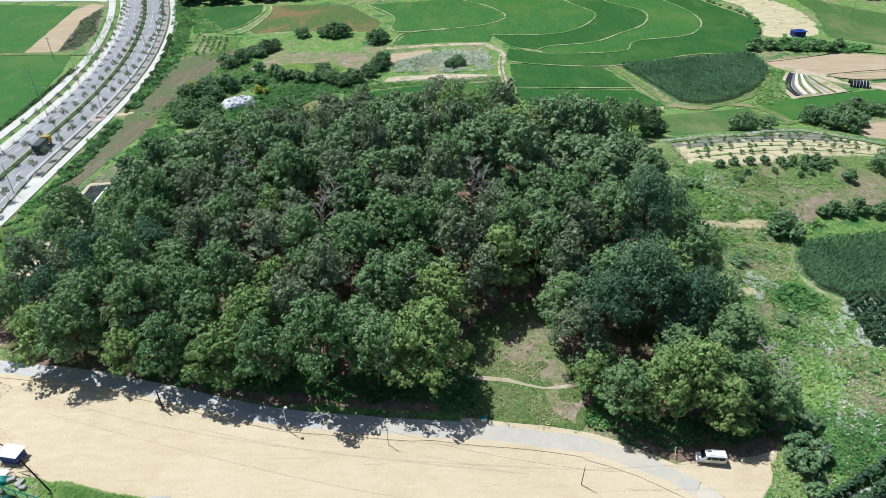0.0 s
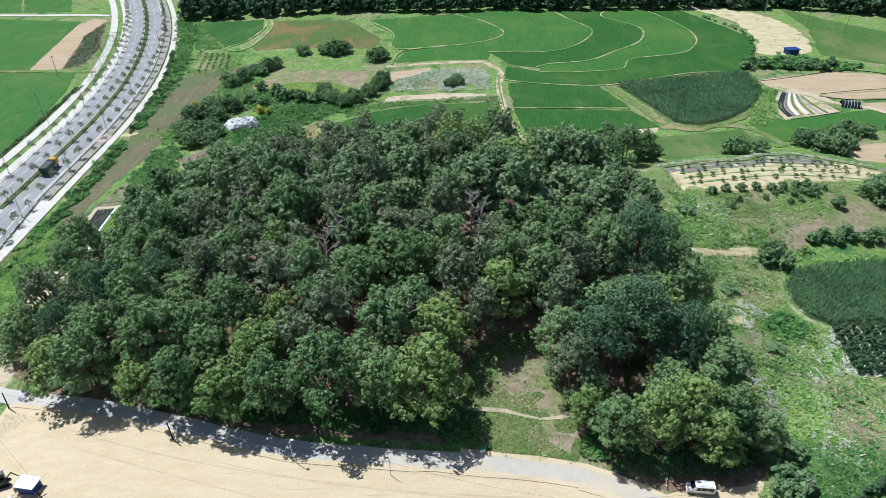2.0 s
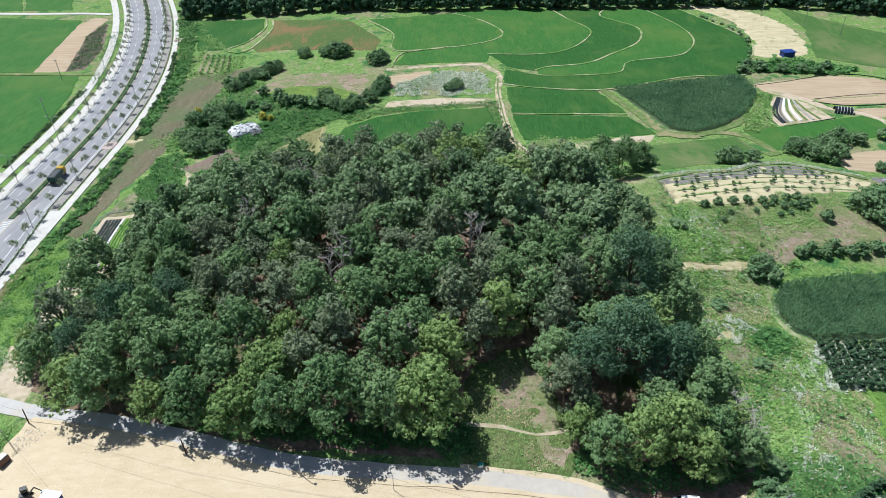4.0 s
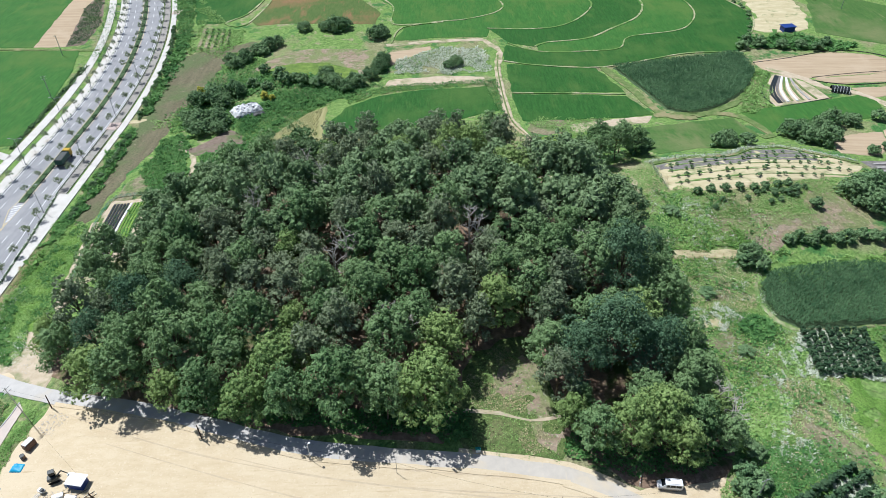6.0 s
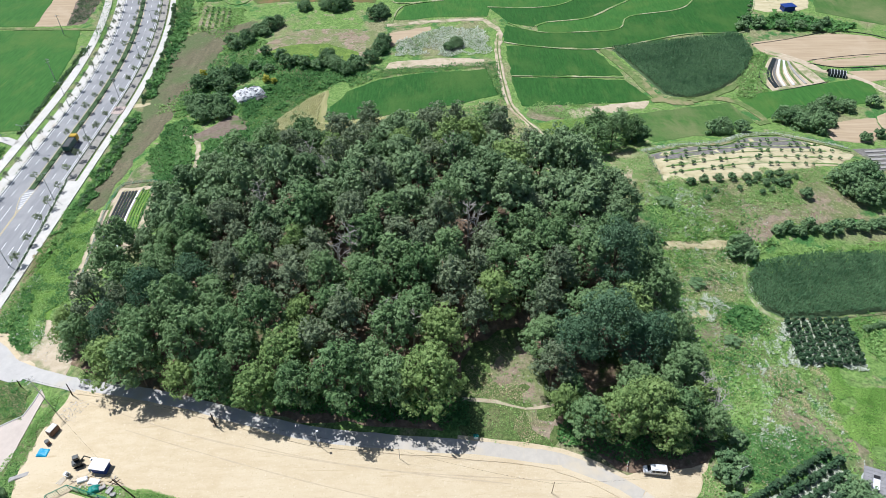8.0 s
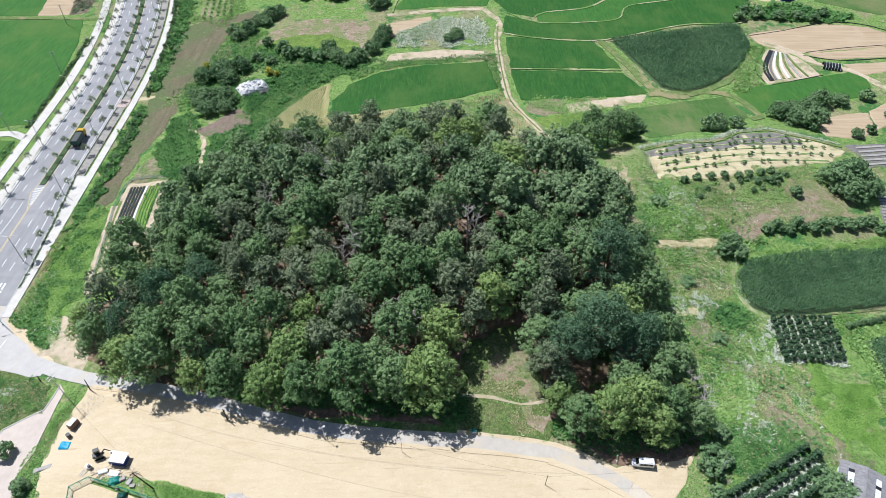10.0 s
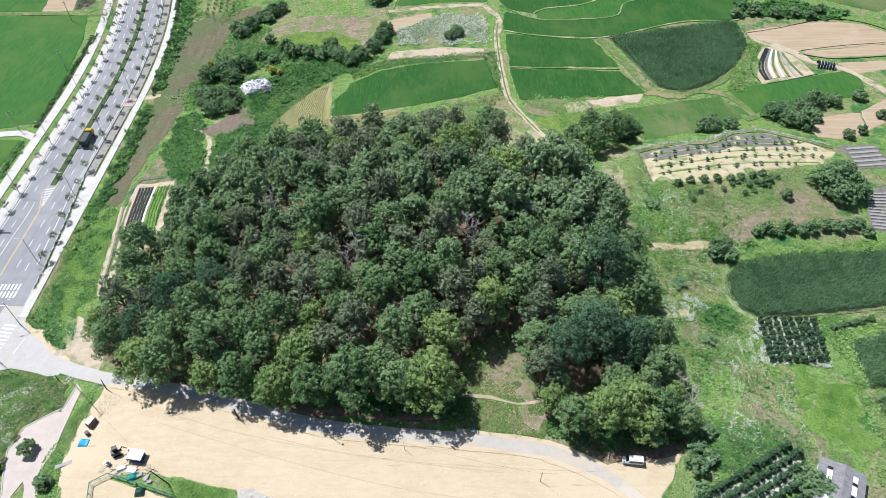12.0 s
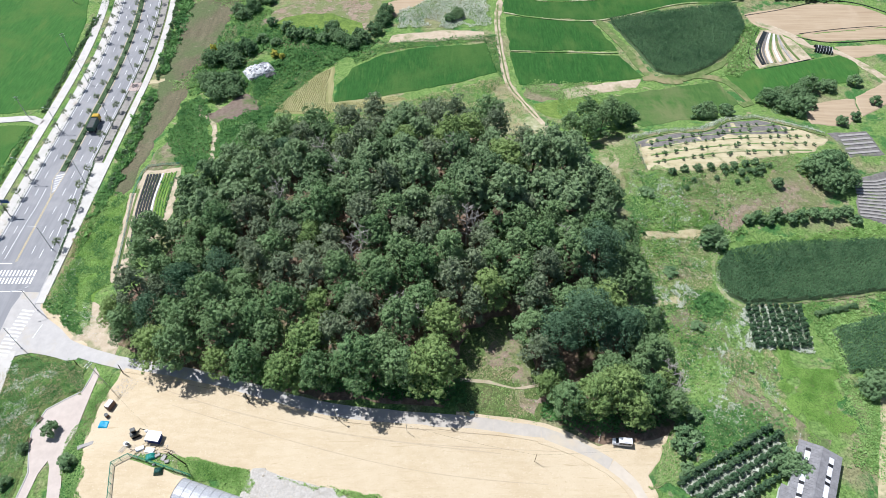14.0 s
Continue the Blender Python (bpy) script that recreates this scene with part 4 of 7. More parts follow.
def crown_data(rng, radius, height, base, lobes, leaves, size, squash=0.8, clump=0.55, loose=0.3):
    """A domed crown that starts base metres up: lobes, each a cauliflower of leafy clumps, each clump a small dome of leaf sprays; also the lobes' middles."""
    mids, pts, ups, big = [], [], [], []
    for k in range(lobes):
        a = 2 * math.pi * (k * 0.382 + rng.uniform(-0.06, 0.06))
        f = math.sqrt((k + 0.5) / lobes)
        r = f * radius * 0.76 * rng.uniform(0.8, 1.16)
        z = base + height * (0.16 + 0.62 * (1 - f ** 2.2)) + rng.normal(0, height * 0.07)
        mids.append((r * math.cos(a), r * math.sin(a), z, radius * rng.uniform(0.24, 0.38)))
    per = max(1, leaves // lobes)
    each = 15
    for x, y, z, lr in mids:
        clumps = max(3, per // each)
        d = rng.normal(0, 1, (clumps, 3))
        d[:, 2] = np.abs(d[:, 2]) * 1.1 - 0.35
        d[:, :2] += 0.5 * np.array([x, y]) / radius
        d /= np.linalg.norm(d, axis=1, keepdims=True)
        c = d * lr * rng.uniform(0.7, 1.12, (clumps, 1)) * np.array([1, 1, squash])
        n = clumps * each
        dd = np.repeat(d, each, 0)
        o = rng.normal(0, 1, (n, 3)) + dd * 0.7 + np.array([0, 0, 0.45])
        o /= np.linalg.norm(o, axis=1, keepdims=True)
        cr = np.repeat(clump * rng.uniform(0.7, 1.35, (clumps, 1)), each, 0)
        pts.append(np.repeat(c, each, 0) + o * cr * rng.uniform(0.7, 1.08, (n, 1)) * np.array([1, 1, 0.8]) + np.array([x, y, z]))
        ups.append(o + dd * 0.25 + np.array([0, 0, 0.2]))
        big.append(rng.normal(0, lr * 0.28, (9, 3)) + np.array([x, y, z - lr * 0.2]))
    pts, ups, big = np.concatenate(pts), np.concatenate(ups), np.concatenate(big)
    ups /= np.linalg.norm(ups, axis=1, keepdims=True)
    outer = leaf_tris(pts, ups, rng.uniform(0.7, 1.3, len(pts)) * size, rng, loose)
    inner = leaf_tris(big, np.tile([0, 0, 1.0], (len(big), 1)), rng.uniform(0.8, 1.2, len(big)) * size * 2.6, rng, 0.6)
    return np.concatenate([outer, inner]), mids


def trunk_data(rng, mids, base, r0, lean=0.4, branches=7, sides=6):
    bend = Vector((rng.normal(0, lean), rng.normal(0, lean), 0))
    top = max(m[2] for m in mids)
    axis = [Vector((0, 0, -0.5)), Vector((0, 0, 0.3)), bend * 0.3 + Vector((0, 0, base * 0.6)), bend * 0.7 + Vector((0, 0, base * 1.1)), bend + Vector((0, 0, top * 0.92))]
    vs, fs = tube_data(axis, [r0 * 1.5, r0 * 1.1, r0 * 0.9, r0 * 0.7, r0 * 0.15], sides)
    for m in mids[:branches]:
        root = axis[2].lerp(axis[4], rng.uniform(0.1, 0.5))
        tip = Vector(m[:3])
        mid = root.lerp(tip, 0.5) + Vector((0, 0, rng.uniform(-0.5, 0.2)))
        tube_data([root, mid, tip], [r0 * 0.45, r0 * 0.3, r0 * 0.08], 4, vs, fs)
    return vs, [], fs


def make_tree(name, seed, radius, height, base, lobes, leaves, size, leaf, r0=0.22, squash=0.75, branches=7, clump=0.55, loose=0.3):
    rng = np.random.default_rng(seed)
    tree = empty(name)
    cd, mids = crown_data(rng, radius, height, base, lobes, leaves, size, squash, clump, loose)
    part("trunk", trunk_data(rng, mids, base, r0, branches=branches), M["bark"], tree)
    part("crown", triples(cd), M[leaf], tree)
    return tree


def bare_tree(seed, high, limbs=11):
    rng = np.random.default_rng(seed)
    tree = empty("dead_tree")
    axis = [Vector((0, 0, -0.4)), Vector((0.2, 0, high * 0.35)), Vector((0.1, 0.3, high * 0.7)), Vector((0.4, 0.2, high))]
    part("trunk", (lambda d: (d[0], [], d[1]))(tube_data(axis, [0.26, 0.2, 0.13, 0.05], 6)), M["dead_bark"], tree)
    for k in range(limbs):
        root = axis[1].lerp(axis[3], k / limbs)
        a = k * 2.4
        out = Vector((math.cos(a), math.sin(a), rng.uniform(0.5, 1.1))) * rng.uniform(1.8, 3.6) * (1.1 - 0.6 * k / limbs)
        mid, tip = root + out * 0.5 + Vector((0, 0, 0.2)), root + out
        vs, fs = tube_data([root, mid, tip], [0.16, 0.11, 0.05], 4)
        for j in range(7):
            b = mid.lerp(tip, j / 5)
            e = b + Vector((rng.normal(0, 0.6), rng.normal(0, 0.6), rng.uniform(0.2, 0.9)))
            tube_data([b, e], [0.055, 0.025], 3, vs, fs)
        part("limb", (vs, [], fs), M["dead_bark"], tree)
    return tree


class Pattern:
    """A plant that is built once and copied; the copies take their own scale."""

    def __init__(self, ob):
        self.ob, self.used = ob, False

    def put(self, x, y, rz=0.0, s=1.0, tall=1.0, group="", label="", sink=0.05):
        m = Matrix.Translation((x, y, ground(x, y) - sink)) @ Matrix.Rotation(rz, 4, "Z") @ Matrix.Diagonal((s, s, s * tall, 1))
        if self.used:
            keep = self.ob.matrix_basis.copy()
            self.ob.matrix_basis = Matrix()
            t = copy_thing(self.ob, m)
            self.ob.matrix_basis = keep
        else:
            t, self.used = self.ob, True
            t.matrix_basis = m
        return tagged(t, label, group=group)


def patterns(n, name, label, cat, seed, **k):
    return [Pattern(tagged(make_tree(name, seed + 31 * i, **k), label, cat)) for i in range(n)]


OAKS = patterns(5, "oak_tree", "dark green broadleaf oak with a dense lumpy crown", "tree", 100, radius=5.6, height=11.5, base=3.4, lobes=27, leaves=6300, size=0.20, leaf="oak")
BACK = patterns(4, "oak_tree", "dark green broadleaf oak with a dense lumpy crown", "tree", 180, radius=5.6, height=11.5, base=3.4, lobes=25, leaves=3900, size=0.26, leaf="oak_back", clump=0.62)
DULL = patterns(3, "oak_tree", "dull grey-green oak with a thin open crown", "tree", 300, radius=5.0, height=10.5, base=4.4, lobes=21, leaves=3200, size=0.20, leaf="oak_dull", branches=14, loose=0.5)
LIGHT = patterns(3, "oak_tree", "light yellow-green broadleaf tree at the wood's edge", "tree", 500, radius=5.8, height=12.5, base=2.2, lobes=29, leaves=7400, size=0.20, leaf="oak_light")
WITHERED = patterns(2, "withered_tree", "slender withered tree with reddish brown leaves", "tree", 650, radius=2.2, height=6.0, base=8.0, lobes=8, leaves=700, size=0.19, leaf="withered", r0=0.15, branches=8, clump=0.4, loose=0.6)
LOCUST = patterns(2, "locust_tree", "bluish dark green tree with a feathery crown", "tree", 700, radius=6.2, height=11.0, base=5.5, lobes=24, leaves=8200, size=0.165, leaf="locust", clump=0.75, loose=0.45)
BUSH = patterns(3, "shrub", "rounded dark green leafy shrub", "shrub", 900, radius=2.2, height=2.6, base=0.3, lobes=9, leaves=1100, size=0.19, leaf="shrub", r0=0.08, branches=4, clump=0.36)
BIGBUSH = patterns(3, "shrub", "broad dark green leafy shrub", "shrub", 930, radius=4.4, height=5.0, base=0.4, lobes=20, leaves=3900, size=0.2, leaf="shrub", r0=0.14, branches=6, clump=0.5)
BLOOM = patterns(1, "flowering_shrub", "leafy shrub topped with yellow blossom", "shrub", 940, radius=2.2, height=2.6, base=0.3, lobes=9, leaves=1000, size=0.19, leaf="yellow_bloom", r0=0.08, branches=4, clump=0.4)
CONE = patterns(2, "young_conifer", "dark green upright young conifer in a nursery row", "tree", 950, radius=0.75, height=2.0, base=0.2, lobes=6, leaves=360, size=0.13, leaf="conifer", r0=0.05, branches=2, squash=1.4, clump=0.2)
SAPLING = patterns(3, "fruit_tree", "small fruit tree with sparse green leaves", "tree", 970, radius=0.9, height=1.1, base=0.7, lobes=5, leaves=225, size=0.12, leaf="shrub", r0=0.05, branches=4, clump=0.25)
STREET = patterns(2, "street_tree", "thin young roadside tree with sparse leaves", "tree", 990, radius=1.3, height=2.2, base=2.0, lobes=8, leaves=200, size=0.10, leaf="street_leaf", r0=0.035, branches=6, clump=0.3, loose=0.6)
FAR = patterns(3, "forest_tree", "dark green tree of the wood across the valley", "tree", 1200, radius=4.6, height=11.0, base=0.3, lobes=16, leaves=1100, size=0.55, leaf="locust", clump=0.7)

rnd = random.Random(7)
placed = []


def free(x, y, gap):
    return all((x - a) ** 2 + (y - b) ** 2 > (gap * 0.5 + g * 0.5) ** 2 for a, b, g in placed)


# the trees along the wood's front, then its right-hand clump
FRONT = [(-85.5, 100, "l", 0.75), (-80.2, 114.5, "o", 1.0), (-80, 94, "o", 0.85), (-71, 87.5, "l", 0.92), (-64.5, 85.8, "o", 1.0), (-55, 84, "l", 0.72), (-47, 82, "o", 0.85), (-38, 79.3, "l", 0.9), (-30, 78.8, "o", 0.9),
         (-20.5, 78.8, "o", 1.2), (-11.5, 78.6, "o", 0.95), (-3.5, 79, "l", 1.15), (-1, 90, "l", 0.95), (-11, 90, "o", 1.0), (10, 98, "l", 0.95), (18, 101, "o", 0.95), (-43, 88, "o", 0.8),
         (27, 72.3, "o", 0.8), (33.5, 73, "l", 0.9), (43, 70.8, "l", 0.78), (51.5, 72.5, "o", 0.62), (39, 74.5, "l", 1.0), (46, 74, "o", 0.8), (50.5, 78, "l", 0.6), (23.5, 77, "l", 0.6), (26, 86.5, "b", 0.95), (33.5, 89.5, "b", 1.15), (41.5, 88.5, "b", 0.95), (46.5, 84, "o", 0.85), (50.5, 85, "o", 0.7), (38, 80, "o", 0.78), (44, 79.5, "o", 0.7), (25.5, 80.5, "o", 0.5),
         (44, 163, "o", 0.75), (50, 168, "o", 0.8), (45, 171, "o", 0.78), (53, 175, "o", 0.72), (57, 172, "o", 0.6), (39, 166, "o", 0.6), (13, 161, "o", 1.15), (-50, 160, "o", 1.05), (-58, 156, "o", 1.0), (-40, 161, "o", 1.05), (-66, 103, "b", 0.95), (-75, 97, "b", 0.8), (-58, 108, "b", 0.85)]
GAPS = [(-87, 115, 5.0), (-89, 107, 6.0), (-78, 131, 5.0), (-80, 136, 5.0), (-76, 136, 3.5), (20, 150, 5.0), (27, 146, 3.5), (-87, 124, 6.0), (-83, 127, 5.5), (-80, 131, 4.0), (21.5, 157, 6.0), (26, 158, 6.0), (32, 155, 4.0), (26, 150, 4.0), (52, 152, 3.0), (6, 115, 4.0), (-13, 93, 3.2), (-21, 110, 3.5), (0, 126, 5.0), (0, 134, 4.6), (0.5, 142, 4.2), (-1, 150, 3.0), (23, 117, 3.5), (-18, 107, 3.0), (13, 91, 5.5), (12, 84, 8.0), (12, 77, 8.0), (31, 80, 4.0)]
for x, y, kind, s in FRONT:
    p = rnd.choice({"o": OAKS, "l": LIGHT, "b": LOCUST}[kind])
    p.put(x, y, rnd.uniform(0, 6.28), s, rnd.uniform(1.02, 1.16), group="trees of the wood")
    placed.append((x, y, 6.6 * s))
tries = 0
while tries < 9000:
    tries += 1
    x, y = rnd.uniform(-95, 62), rnd.uniform(72, 174)
    if not inside(FOREST, x, y):
        continue
    deep = smooth(80, 150, y)
    dull = noise.noise((x * 0.035, y * 0.035, 5)) + 0.25 * smooth(60, 10, abs(x + 15))
    s = rnd.uniform(0.78, 1.1)
    if not free(x, y, 6.1 * s) or any((x - a) ** 2 + (y - b) ** 2 < r * r for a, b, r in GAPS):
        continue
    if dull > 0.12 and rnd.random() < 0.45:
        p = rnd.choice(DULL)
    elif rnd.random() < 0.09:
        p = rnd.choice(LIGHT)
    elif rnd.random() < 0.03:
        p = rnd.choice(LOCUST)
    else:
        p = rnd.choice(OAKS if y < 122 else BACK)
    p.put(x, y, rnd.uniform(0, 6.28), s, rnd.uniform(1.0, 1.28), group="trees of the wood")
    placed.append((x, y, 6.1 * s))
for k, (x, y, h) in enumerate([(5, 115, 15), (7, 113.5, 13), (-13, 92.5, 12), (-10, 94, 11), (-21, 110, 15), (-19.5, 112, 13), (-7, 92, 11), (51.5, 80, 9), (-24, 108, 13), (-45, 128, 15), (2, 138, 14), (-35, 145, 14), (30, 112, 14), (53, 76, 8), (-30, 135, 14)]):
    t = bare_tree(40 + k, h)
    t.matrix_basis = pose(x, y, ground(x, y), 0, 0, 50 * k)
    tagged(t, "dead bare grey tree among the oaks", "tree", "dead trees in the wood")

for k, (x, y) in enumerate([(29.8, 105.8), (-37.7, 105.1), (12.8, 115.6), (17.1, 103), (-27.8, 95.3), (-36.5, 124.1), (-14.3, 116.2), (31.1, 103.3), (-20, 130)]):
    WITHERED[k % 2].put(x, y, k * 1.1, rnd.uniform(0.85, 1.1), rnd.uniform(0.95, 1.1), group="withered trees in the wood")

# the wood across the valley
for k in range(144):
    x, y = -130 + (k % 48) * 7.7 + rnd.uniform(-2, 2), 353 + 8 * (k // 48) + rnd.uniform(-2, 2)
    if x > 176:
        y -= 0.45 * (x - 176)
    rnd.choice(FAR).put(x, y, rnd.uniform(0, 6.28), rnd.uniform(0.75, 1.15), 1.0, group="wood across the valley")

# shrubs and single trees: x, y, size
for x, y, s in [(-83, 222, 2.3), (-77, 226, 2.0), (-89, 220, 1.9), (-80, 218, 1.9), (-84, 203, 2.4), (-78, 204, 2.2), (-88, 206, 2.0), (-82, 198, 1.9), (-76, 199, 1.6), (-83, 252, 1.7), (-86, 256, 1.5), (-80, 257, 1.7), (-73, 268, 1.8), (-77, 264, 1.6), (-70, 271, 1.5),
                (-61, 286, 1.6), (-48, 286, 2.3), (-44, 288, 2.0), (-52, 287, 1.5), (-29, 277, 2.0), (-27, 280, 1.8), (-63, 240, 1.4), (-60, 234, 1.4), (-45, 238, 1.7), (-43, 234, 1.6), (-36, 228, 1.5), (-40, 231, 1.6), (-32, 232, 1.6),
                (-28, 238, 1.6), (-25, 245, 1.7), (-24, 251, 1.7), (-74, 262, 1.3), (-48, 232, 1.4), (-53, 233, 1.3), (-57, 236, 1.2), (-34, 235, 1.3), (5, 249, 1.5), (2, 246, 1.2), (-70, 244, 1.1), (-66, 230, 1.1), (-72, 233, 1.2),
                (87, 179, 1.7), (94, 181, 1.3), (84, 178, 1.3), (112, 190, 1.9), (116, 186, 2.1), (122, 192, 1.9), (129, 198, 1.8), (136, 198, 1.6), (147, 201, 1.3), (120, 184, 2.0), (125, 188, 1.6), (117, 193, 1.6),
                (61, 178, 1.5), (58, 174, 1.6), (112, 149, 2.4), (117, 151, 2.6), (121, 147, 2.0), (115, 145, 2.2), (119, 155, 1.9),
                (98, 143, 0.9), (74, 124, 1.5), (76, 122, 1.3), (72, 122, 1.1), (102, 79, 1.7), (104, 81, 1.4), (76, 60, 1.7), (78, 58, 1.4),
                (86, 130, 0.8), (89, 131, 0.9), (92, 130, 0.8), (95, 132, 1.0), (99, 131, 0.9), (102, 132, 1.0), (106, 133, 0.9), (110, 133, 1.0), (114, 134, 1.0), (117, 135, 0.9), (119, 132, 0.9),
                (133, 178, 1.0), (139, 181, 0.9), (150, 190, 1.0), (122, 262, 1.3), (130, 264, 1.4), (138, 262, 1.3), (146, 262, 1.3), (126, 268, 1.2), (152, 260, 1.2), (157, 264, 1.2),
                (-86.5, 62, 0.9), (-100, 58, 0.8), (-99, 66, 0.7), (53, 64, 1.2), (56, 66, 1.1), (54, 68, 1.1), (57, 72, 1.0), (53, 59, 0.9)]:
    big = s >= 1.5
    rnd.choice(BIGBUSH if big else BUSH).put(x, y, rnd.uniform(0, 6.28), s / 2 if big else s, rnd.uniform(0.9, 1.15), group="shrubs between the fields")
for x, y, sc, tl in ((-89.5, 226, 0.8, 1.9), (-86.6, 225.4, 0.7, 2.1), (-65.2, 222, 0.75, 1.3), (-62.5, 220.8, 0.6, 1.2)):
    BLOOM[0].put(x, y, x, sc, tl, group="yellow flowering shrubs")
for line in ([(-114.4, 262), (-112.4, 246), (-110.7, 232), (-109.4, 221), (-108.4, 211)], [(-107.5, 200), (-107.3, 190), (-107.3, 179.6), (-107.3, 165), (-107, 153)], [(-123, 298), (-118, 280), (-115.2, 266)]):
    for p in curve(line, False, 2.2):
        rnd.choice(BUSH).put(p.x + rnd.uniform(-0.5, 0.5), p.y, rnd.uniform(0, 6.28), rnd.uniform(0.28, 0.6), rnd.uniform(0.8, 1.1), group="hedge along the cycle path")
for p in curve([(128.6, 335), (136.1, 319), (138.6, 302), (130, 276), (123.5, 262)], False, 4.0):
    rnd.choice(BUSH).put(p.x + rnd.uniform(-0.8, 0.8), p.y, rnd.uniform(0, 6.28), rnd.uniform(0.3, 0.7), 0.7, group="shrubs between the fields")
for k, (x, y) in enumerate([(67, 146), (71, 147), (75, 147.5), (79, 148), (83, 148), (86.5, 149), (90, 150), (93.5, 151), (88, 146.5), (92, 147), (95, 149), (73, 143), (80, 144), (86, 143), (70, 140), (83, 146), (85, 147), (90.5, 147.6), (94, 146.5), (89, 144), (98, 150.5)]):
    rnd.choice(BUSH).put(x, y, k * 2.1, 0.62 if k < 11 else 0.42, 1.1, group="bushes below the orchard")
for r in range(5):
    for k in range(16):
        u = k / 15
        x = 63.5 + u * 54 + rnd.uniform(-1.3, 1.3)
        y = 150.3 + r * 3.4 + u * (10 + 0.8 * r) + rnd.uniform(-0.3, 0.3)
        if inside([(59.7, 161.6), (70.3, 165.4), (83.1, 166.2), (93.3, 174.2), (104.1, 177.4), (114.1, 173.3), (122.4, 169.9), (116.7, 161), (99.6, 155.9), (87.3, 151), (76.2, 148), (60.4, 147.5)], x, y):
            rnd.choice(SAPLING).put(x + rnd.uniform(-0.4, 0.4), y, rnd.uniform(0, 6), rnd.uniform(0.5, 0.8), group="orchard rows")
for r in range(8):
    for k in range(9):
        x, y = 78 + r * 1.95 + k * 0.1, 91 + k * 1.45
        rnd.choice(CONE).put(x + rnd.uniform(-0.2, 0.2), y + rnd.uniform(-0.2, 0.2), rnd.uniform(0, 6), rnd.uniform(0.8, 1.15), group="nursery plot")
for r in range(5):
    for k in range(17):
        x, y = 51 + k * 1.45 + r * 1.7, 56.5 + k * 0.78 - r * 1.75
        if x < 77 and y > 50:
            rnd.choice(CONE).put(x, y, rnd.uniform(0, 6), rnd.uniform(0.95, 1.3), group="conifer rows beside the shed")
for off, a in ((8.7, 168), (0.0, 165), (-8.9, 125)):
    pts = along(off, a, 400, 8.0) + ([(-125.4 + o + 0.6, y) for o, y in ((8.5, 160), (9.2, 152), (10.1, 144), (10.6, 136), (11.2, 128))] if off > 5 else [])
    for x, y in pts:
        rnd.choice(STREET).put(x, y, rnd.uniform(0, 6), rnd.uniform(0.85, 1.1), group="young trees along the road", sink=-0.1)


# ---- low growth ----
def tufts(name, poly, count, high, material, label, seed, blades=2, wide=0.5, patch=None, category="weeds", ragged=2.5, lift=0.08, bare=False):
    """Drooping fans of leaves scattered over part of the plan, in drifts where patch is given, thin on the bare ground unless bare is set."""
    rng = np.random.default_rng(seed)
    xs, ys = [p[0] for p in poly], [p[1] for p in poly]
    keep = [] if bare else [p for p in BARE if min(q[0] for q in p) < max(xs) and max(q[0] for q in p) > min(xs) and min(q[1] for q in p) < max(ys) and max(q[1] for q in p) > min(ys)]
    got, tries, count = [], 0, int(count * 1.9)
    while len(got) < count and tries < count * 12:
        tries += 1
        x, y = rng.uniform(min(xs) - 1, max(xs) + 1), rng.uniform(min(ys) - 1, max(ys) + 1)
        wx, wy = noise.noise((x * 0.3, y * 0.3, 1.5)), noise.noise((x * 0.3, y * 0.3, 7.5))
        if not inside(poly, x + ragged * wx, y + ragged * wy):
            continue
        if patch and noise.noise((x * patch[0], y * patch[0], seed)) < patch[1]:
            continue
        if any(inside(p, x + 2 * wx, y + 2 * wy) and (p is GRAVEL or rng.uniform() < 0.75) for p in keep):
            continue
        got.append((x, y, ground(x, y) + lift))
    if not got:
        return None
    g = np.array(got)
    size = np.repeat(0.76 * high * rng.lognormal(-0.12, 0.4, len(g)), blades)
    g = np.repeat(g, blades, 0)
    n = len(g)
    a, h = rng.uniform(0, 2 * math.pi, n), size * rng.uniform(0.6, 1.1, n)
    out = np.stack([np.cos(a), np.sin(a), np.zeros(n)], 1)
    side = np.stack([-np.sin(a), np.cos(a), np.zeros(n)], 1) * (1.1 * wide * size * rng.uniform(0.5, 1.0, n))[:, None]
    tip = g + out * (h * rng.uniform(0.7, 1.15, n))[:, None] + np.array([0, 0, 1]) * (h * rng.uniform(0.35, 0.95, n))[:, None]
    q = np.stack([g + np.array([0, 0, 0.03]), tip - side, tip + side], 1).reshape(-1, 3)
    return tagged(part(name, triples(q), M[material]), label, category, kind="stuff")


LIME = [(82, 89), (94, 89), (97, 84), (95, 73), (88.5, 66), (81.6, 72), (80.2, 79.7)]
VINE = [(57.4, 71.5), (63.7, 74.1), (72.3, 75.1), (77.8, 71.6), (80.2, 69.1), (73.2, 67.4), (62.7, 64.1), (54.7, 63.2)]
SLOPE = [(52, 60), (55, 72), (54, 90), (51, 104), (50, 132), (52, 146), (70, 146), (82, 136), (86, 128), (74, 121), (75, 105), (78, 103), (76, 91), (81, 90), (79.5, 79), (81, 70), (78, 64), (60, 62), (50, 55)]
EDGE = [(94, 103), (99, 104), (98, 85), (104, 70), (100, 50), (90, 60), (95, 72), (97, 86)]
tufts("weeds", SLOPE, 9500, 0.30, "weed_leaf", "tall green weeds and grass", 11)
tufts("weeds", SLOPE, 3000, 0.45, "rank_leaf", "dark green rank weeds in drifts", 12, patch=(0.16, 0.12))
